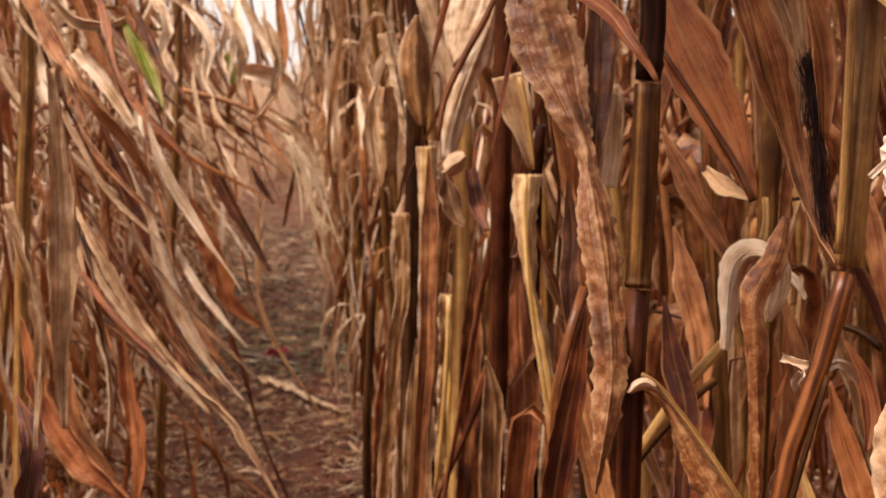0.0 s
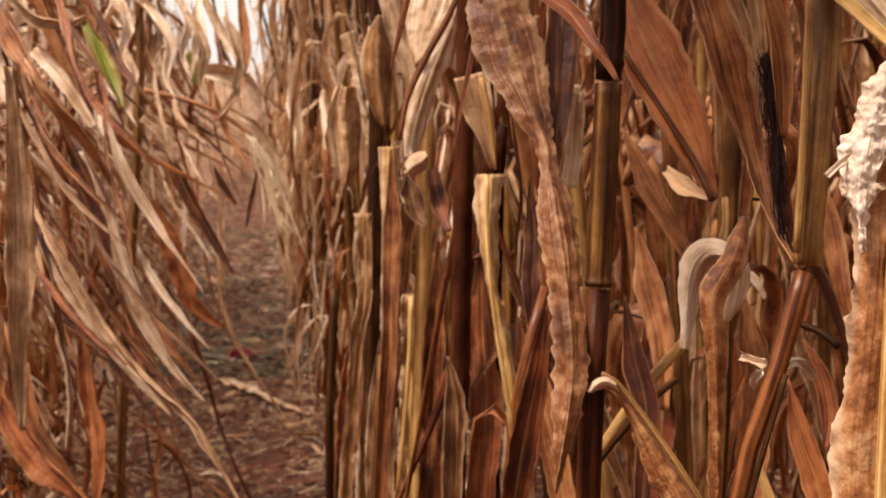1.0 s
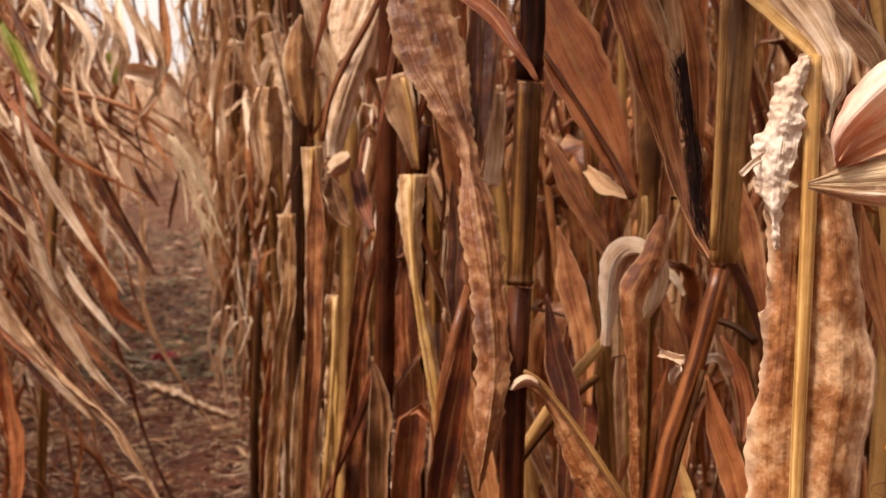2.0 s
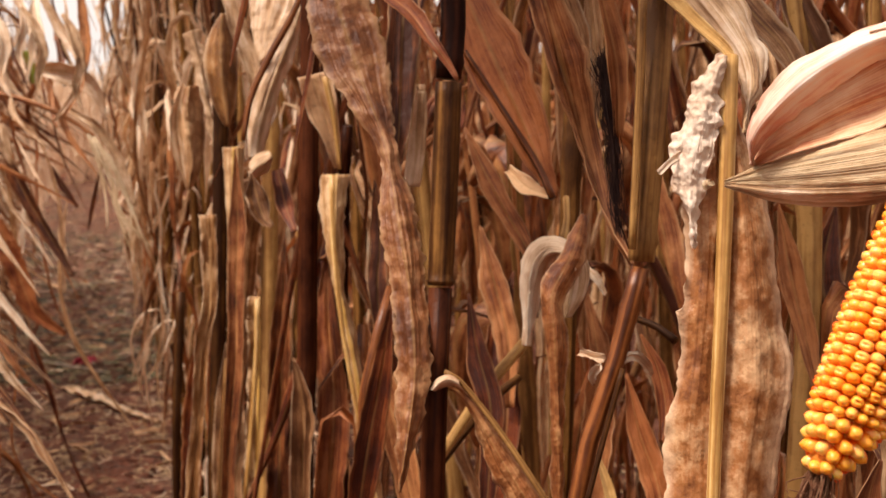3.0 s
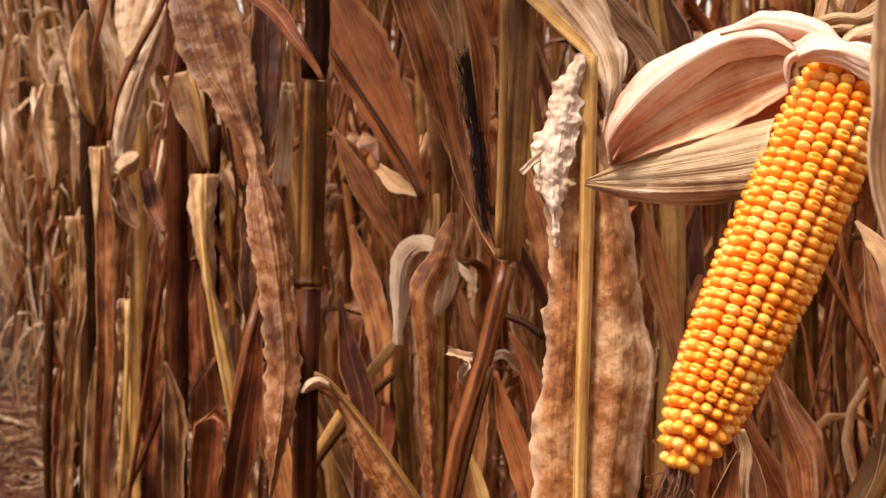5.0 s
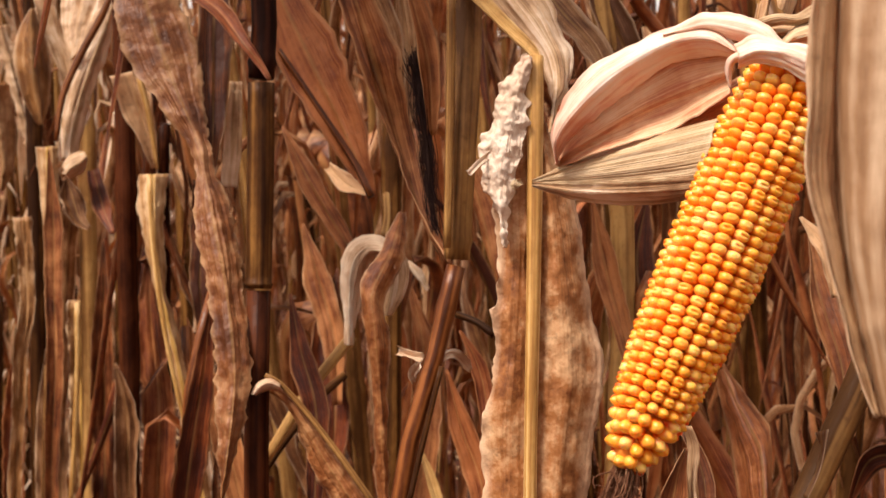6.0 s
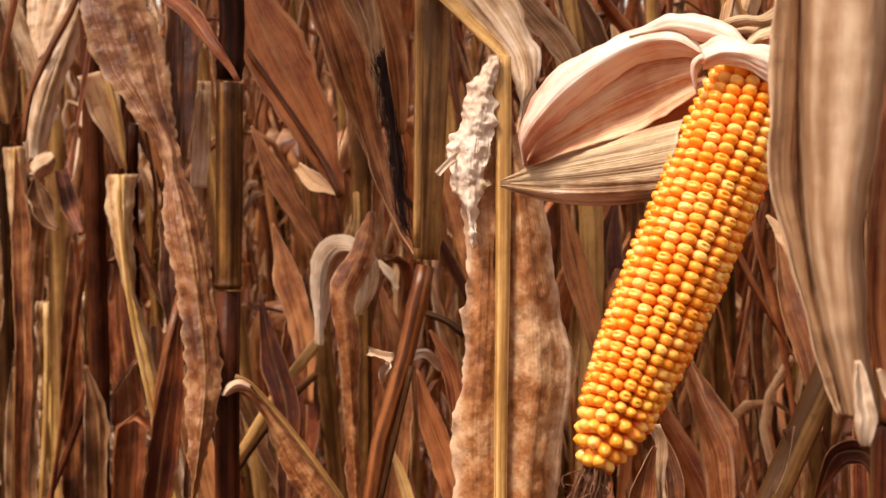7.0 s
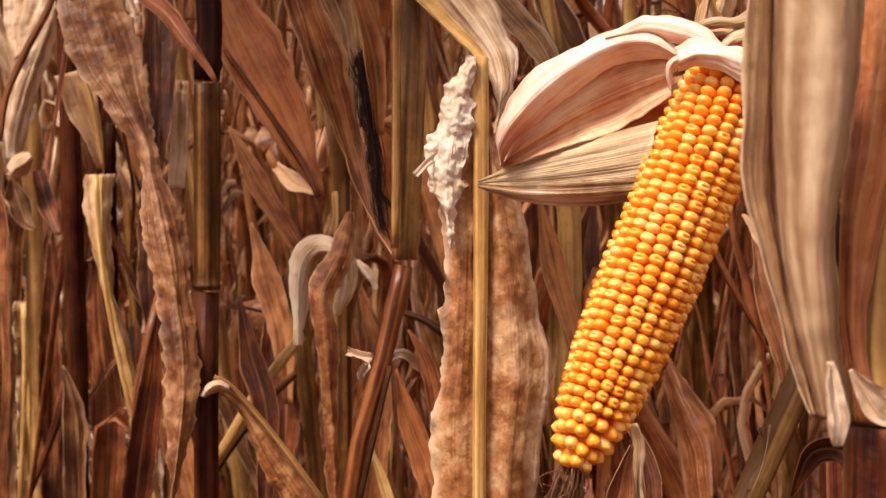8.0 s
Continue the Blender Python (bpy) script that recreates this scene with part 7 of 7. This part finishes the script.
stem(fallen_plant, [(-0.368, 2.849, 1.283), (-0.329, 2.824, 1.198), (-0.317, 2.799, 1.127), (-0.292, 2.774, 1.049)], [0.0019, 0.0025, 0.0025, 0.0012], HUSK_GREY, "tassel_branch", count=10, sides=5)
leaf(fallen_plant, [(-0.551, 2.322, 1.570), (-0.517, 2.305, 1.542), (-0.490, 2.285, 1.493), (-0.493, 2.263, 1.437), (-0.471, 2.245, 1.402)], [0.0061, 0.0221, 0.0259, 0.0198, 0.0039], BLEACHED, curl=0.9, ruffle=0.2, twist=(0, 60, -40), waves=14.0)
leaf(fallen_plant, [(-0.529, 2.423, 1.568), (-0.489, 2.406, 1.539), (-0.457, 2.386, 1.488), (-0.462, 2.364, 1.430), (-0.437, 2.346, 1.393)], [0.0063, 0.0230, 0.0271, 0.0207, 0.0041], PALE, curl=0.9, ruffle=0.2, twist=(0, 60, -40), waves=14.0)
leaf(fallen_plant, [(-0.441, 2.219, 1.521), (-0.414, 2.202, 1.494), (-0.392, 2.182, 1.447), (-0.394, 2.161, 1.394), (-0.377, 2.143, 1.361)], [0.0058, 0.0211, 0.0248, 0.0189, 0.0038], BLEACHED, curl=0.9, ruffle=0.2, twist=(0, 60, -40), waves=14.0)
leaf(fallen_plant, [(-0.495, 2.629, 1.596), (-0.469, 2.611, 1.565), (-0.448, 2.590, 1.510), (-0.451, 2.568, 1.446), (-0.435, 2.549, 1.407)], [0.0069, 0.0250, 0.0294, 0.0224, 0.0045], BLEACHED, curl=0.9, ruffle=0.2, twist=(0, 60, -40), waves=14.0)
leaf(fallen_plant, [(-0.435, 2.523, 1.532), (-0.413, 2.505, 1.502), (-0.395, 2.484, 1.449), (-0.397, 2.462, 1.388), (-0.383, 2.443, 1.351)], [0.0066, 0.0240, 0.0282, 0.0216, 0.0043], PALE, curl=0.9, ruffle=0.2, twist=(0, 60, -40), waves=14.0)
leaf(fallen_plant, [(-0.540, 2.362, 1.482), (-0.514, 2.345, 1.454), (-0.493, 2.325, 1.405), (-0.495, 2.303, 1.348), (-0.478, 2.285, 1.313)], [0.0062, 0.0226, 0.0265, 0.0203, 0.0040], BLEACHED, curl=0.9, ruffle=0.2, twist=(0, 60, -40), waves=14.0)
leaf(fallen_plant, [(-0.432, 2.731, 1.592), (-0.445, 2.712, 1.561), (-0.455, 2.690, 1.504), (-0.450, 2.668, 1.438), (-0.456, 2.648, 1.398)], [0.0071, 0.0259, 0.0305, 0.0233, 0.0046], BLEACHED, curl=0.9, ruffle=0.2, twist=(0, 60, -40), waves=14.0)
leaf(fallen_plant, [(-0.379, 2.625, 1.526), (-0.360, 2.607, 1.495), (-0.344, 2.586, 1.440), (-0.346, 2.564, 1.378), (-0.334, 2.544, 1.338)], [0.0069, 0.0250, 0.0294, 0.0224, 0.0045], PALE, curl=0.9, ruffle=0.2, twist=(0, 60, -40), waves=14.0)
leaf(fallen_plant, [(-0.519, 2.108, 1.451), (-0.497, 2.091, 1.426), (-0.479, 2.071, 1.382), (-0.479, 2.050, 1.331), (-0.464, 2.032, 1.300)], [0.0055, 0.0202, 0.0236, 0.0181, 0.0036], BLEACHED, curl=0.9, ruffle=0.2, twist=(0, 60, -40), waves=14.0)

# torn leaves on the far side of the stalks, and unseen upper leaves added for shade
for k, grown in enumerate((crumpled_plant, arched_plant, cut_leaf_plant, leaning_plant, ribbed_plant)):
    shade_canopy(grown, (10, 12, 8, 9, 6)[k], 400 + k, (2.9, 2.7, 3.3, 3.5, 3.4)[k], (1.2, 1.2, 1.2, 0.6, 0.5)[k])
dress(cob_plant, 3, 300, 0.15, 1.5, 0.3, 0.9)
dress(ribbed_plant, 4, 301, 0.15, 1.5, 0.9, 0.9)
# calls that start at 1.75 m add further unseen leaves for shade
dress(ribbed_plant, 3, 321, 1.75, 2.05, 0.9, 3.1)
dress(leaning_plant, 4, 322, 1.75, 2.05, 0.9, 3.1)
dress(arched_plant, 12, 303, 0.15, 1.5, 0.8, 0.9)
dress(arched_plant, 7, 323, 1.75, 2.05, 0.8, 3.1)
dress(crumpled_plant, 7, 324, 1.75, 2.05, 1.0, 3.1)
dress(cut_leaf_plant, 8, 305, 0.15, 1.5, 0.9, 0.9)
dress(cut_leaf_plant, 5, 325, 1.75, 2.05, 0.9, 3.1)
dress(bent_leaf_plant, 8, 306, 0.15, 1.5, 0.9, 0.9, kinds=MIXED_KINDS)
dress(bent_leaf_plant, 5, 326, 1.75, 2.05, 0.9, 3.1, kinds=MIXED_KINDS)
dress(frayed_leaf_plant, 8, 307, 0.15, 1.5, 0.9, 0.9, kinds=MIXED_KINDS)
dress(frayed_leaf_plant, 5, 327, 1.75, 2.05, 0.9, 3.1, kinds=MIXED_KINDS)
dress(cob_plant, 18, 350, 0.3, 1.35, 0.7, 0.8)
dress(ribbed_plant, 12, 351, 0.3, 1.5, 0.7, 0.8)
dress(drooping_plant, 16, 340, 0.2, 2.0, 3.1, 1.6)
dress(fallen_plant, 16, 341, 0.2, 2.0, 3.1, 1.7)
dress(drooping_plant, 16, 342, 0.3, 1.9, 0.3, 1.0, (0.01, 0.03), 1.5)
dress(fallen_plant, 18, 343, 0.3, 1.9, 0.0, 1.2, (0.01, 0.03), 1.5)
dress(arched_plant, 10, 360, 0.2, 1.6, 0.9, 1.6, (0.008, 0.022))
dress(cut_leaf_plant, 6, 361, 0.2, 1.6, 0.9, 1.6, (0.008, 0.022))
dress(bent_leaf_plant, 6, 362, 0.2, 1.6, 0.9, 1.6, (0.008, 0.022))
dress(frayed_leaf_plant, 6, 363, 0.2, 1.6, 0.9, 1.6, (0.008, 0.022))


# ---- the ear's cob, kernels and silk ----
EAR_TOP, EAR_TIP, EAR_R = np.array([0.3848, 0.5061, 1.3554]), np.array([0.2969, 0.4777, 1.2012]), 0.0212
EAR_AXIS = unit(EAR_TIP - EAR_TOP)
EAR_LONG = float(np.linalg.norm(EAR_TIP - EAR_TOP))
EAR_SIDE = unit(np.cross(EAR_AXIS, (0.0, 1.0, 0.0)))
EAR_OUT = np.cross(EAR_SIDE, EAR_AXIS)


def ear_radius(v):
    return EAR_R * float(np.interp(v, [0, 0.08, 0.2, 0.52, 0.7, 0.83, 0.93, 1.0], [0.84, 0.94, 1.0, 1.0, 0.93, 0.81, 0.63, 0.34]))


def kernel_mesh(dent, square, seed):
    """A kernel one unit wide and long: a cushion with a dented crown; z points outward."""
    rng = np.random.default_rng(seed)
    verts, faces, seg = [(0, 0, 1.0 - dent)], [], 16
    rings = ((0.2, 0.99), (0.4, 0.95), (0.6, 0.85), (0.78, 0.68), (0.92, 0.42), (1.0, 0.1), (1.04, -0.5))
    for s, h in rings:
        for k in range(seg):
            a = 2 * math.pi * k / seg
            c, d = math.cos(a), math.sin(a)
            r = s / (abs(c) ** square + abs(d) ** square) ** (1 / square) * 0.5
            x, y = r * c, r * d
            dip = dent * math.exp(-((x / 0.24) ** 2) - (y / 0.12) ** 2) + 0.05 * rng.uniform(-0.3, 0.3)
            verts.append((x, y, h - dip))
    for k in range(seg):
        n = (k + 1) % seg
        faces.append((0, 1 + k, 1 + n))
        for ring in range(len(rings) - 1):
            i = 1 + ring * seg
            faces.append((i + k, i + seg + k, i + seg + n, i + n))
    data = bpy.data.meshes.new("kernel")
    data.from_pydata(verts, [], faces)
    data.polygons.foreach_set("use_smooth", [True] * len(data.polygons))
    data.materials.append(KERNEL)
    return data


def make_cob():
    rng = np.random.default_rng(3)
    base = np.array(ear.location)
    core_points = [EAR_TOP + EAR_AXIS * 0.006, EAR_TOP + EAR_AXIS * 0.3 * EAR_LONG, EAR_TOP + EAR_AXIS * 0.75 * EAR_LONG, EAR_TIP]
    cob = stem(ear, core_points, [0.5 * EAR_R, 0.82 * EAR_R, 0.79 * EAR_R, 0.6 * EAR_R, 0.28 * EAR_R], COB, "cob", count=30, sides=24)
    dented = [kernel_mesh(0.2, 2.6, 1), kernel_mesh(0.08, 2.5, 2), kernel_mesh(0.28, 2.6, 3), kernel_mesh(0.02, 2.4, 4)]
    plump = [kernel_mesh(-0.1, 2.3, 5), kernel_mesh(-0.05, 2.5, 6)]
    toward = unit(np.array([-0.42, -0.9, 0.05]))
    hidden, rows, along = [], 18, 40
    spots = []
    for i in range(rows):
        sway = rng.uniform(-1.0, 1.0)
        for j in range(along):
            v = (j + 0.5 + sway * 0.5 + rng.uniform(-0.04, 0.04)) / along
            if -0.01 < v < 0.885:
                spots.append((v, (i + 0.05 * math.sin(j * 0.3 + i) + rng.uniform(-0.03, 0.03)) / rows, 2 * math.pi * ear_radius(v) / rows * 0.95, EAR_LONG / along * 1.1))
    v = 0.9
    while v < 0.995:
        n = max(4, int(2 * math.pi * ear_radius(v) / 0.0062))
        shift = rng.random()
        for i in range(n):
            spots.append((v + rng.uniform(-0.006, 0.006), (i + shift + rng.uniform(-0.12, 0.12)) / n, 0.0061, 0.0060))
        v += 0.0056 / EAR_LONG
    for v, share, wide, deep in spots:
        r = ear_radius(v)
        a = 2 * math.pi * share + 0.16 * v
        outward = EAR_SIDE * math.cos(a) + EAR_OUT * math.sin(a)
        slope = (ear_radius(min(1, v + 0.02)) - ear_radius(max(0, v - 0.02))) / (0.04 * EAR_LONG)
        normal = unit(outward - EAR_AXIS * slope * 0.8)
        across = unit(np.cross(EAR_AXIS, normal))
        down = np.cross(normal, across)
        wide, deep, tall = wide * rng.uniform(0.96, 1.03), deep * rng.uniform(0.95, 1.04), 0.0050 * rng.uniform(0.92, 1.08)
        place = EAR_TOP + EAR_AXIS * v * EAR_LONG + outward * (r - 0.0045) - base
        m = Matrix(((across[0] * wide, down[0] * deep, normal[0] * tall, place[0]), (across[1] * wide, down[1] * deep, normal[1] * tall, place[1]), (across[2] * wide, down[2] * deep, normal[2] * tall, place[2]), (0, 0, 0, 1)))
        m = m @ pose(0, 0, 0, rng.uniform(-4, 4), rng.uniform(-4, 4), rng.uniform(-5, 5))
        data = plump[int(rng.integers(2))] if v > 0.85 or (v < 0.3 and rng.random() < 0.6) else dented[int(rng.integers(4))]
        if float(normal @ toward) > 0.02:
            part("kernel", data, KERNEL, cob).matrix_basis = m
        else:
            hidden.append((data, m))
    body = bmesh.new()
    for data, m in hidden:
        n = len(body.verts)
        body.from_mesh(data)
        body.verts.ensure_lookup_table()
        bmesh.ops.transform(body, matrix=m, verts=body.verts[n:])
    rest = bpy.data.meshes.new("kernels")
    body.to_mesh(rest)
    body.free()
    tagged(part("kernel_cover", rest, KERNEL, cob), kind="stuff")
    strands = []
    for _ in range(170):
        a, s = rng.uniform(0, 6.283), rng.uniform(0.1, 1.0)
        start = EAR_TIP - EAR_AXIS * 0.004 + (EAR_SIDE * math.cos(a) + EAR_OUT * math.sin(a)) * 0.0042 * s
        drop = np.array([-0.012, -0.002, -0.038]) * rng.uniform(0.5, 1.4) + rng.uniform(-0.007, 0.007, 3)
        bend = rng.uniform(-0.0035, 0.0035, 3)
        strands.append(tube_arrays([start - base, start + drop * 0.4 + bend - base, start + drop * 0.75 - bend - base, start + drop + rng.uniform(-0.004, 0.004, 3) - base], [0.0004, 0.00035, 0.0002], count=10, sides=3, caps=False))
    tagged(part("silk", mesh_of(*join_arrays(strands)), SILK, cob, "tuft of dried brown silk at the tip"), kind="stuff")


make_cob()


# ---- small things lying on the path ----
def on_soil(points, lift=0.012):
    return [(x, y, ground_height(x, y) + lift) for x, y in points]


def ground_thing(name, label, category, points, widths, material, lift=0.012, **how):
    pts = np.array(on_soil(points, lift))
    foot = pts.mean(0)
    data = blade(pts - foot, widths, face=(0.1, -0.2, 1.0), **how)
    data.materials.append(material)
    ob = new(name, data)
    ob.location = foot
    return tagged(ob, label, category)


ground_thing("husk_strip", "pale torn strip of husk lying on the soil", "husk", [(-1.115, 6.162), (-0.898, 5.883), (-0.726, 5.607), (-0.577, 5.415)], [0.02, 0.07, 0.05, 0.045, 0.012], PALE, lift=0.02, curl=0.5, ruffle=0.25, ragged=0.04, seed=11)
ground_thing("husk_scrap", "small curled scrap of pale husk on the soil", "husk", [(-0.512, 4.93), (-0.49, 4.87), (-0.46, 4.80)], [0.012, 0.03, 0.01], PALE, curl=0.8, ruffle=0.15, seed=12)
ground_thing("husk_scrap", "small curled scrap of pale husk on the soil", "husk", [(-0.86, 5.05), (-0.82, 5.0), (-0.79, 4.96)], [0.01, 0.025, 0.01], PALE, curl=0.8, ruffle=0.3, seed=14)
ground_thing("husk_strip", "pale torn strip of husk lying on the soil", "husk", [(-1.02, 7.9), (-0.93, 7.8), (-0.85, 7.74)], [0.01, 0.03, 0.01], PALE, curl=0.8, ruffle=0.3, seed=15)

stick = thing("fallen_stick", "short grey-brown stick lying across the path", "stick", (-1.143, 6.659, 0.0))
part("stick_wood", tube(np.array(on_soil([(-1.345, 6.886), (-1.143, 6.659), (-0.962, 6.503)], 0.014)) - np.array(stick.location), [0.011, 0.012, 0.010, 0.008], count=14, sides=8, nodes=(0.35, 0.8)), BARK, stick)

flower = thing("fallen_flower", "wilted crimson flower lying on the soil", "flower", (-1.091, 6.70, 0.02))
for k in range(7):
    a = k * 0.9
    reach = 0.055 + 0.016 * (k % 3)
    part("petal", blade([(0, 0, 0), (math.cos(a) * reach * 0.6, math.sin(a) * reach * 0.6, 0.022), (math.cos(a) * reach, math.sin(a) * reach, 0.008 + 0.01 * (k % 2))], [0.008, 0.04, 0.032, 0.006], face=(0, 0, 1), curl=0.6, ruffle=0.4, seed=30 + k, count=12), CRIMSON, flower)
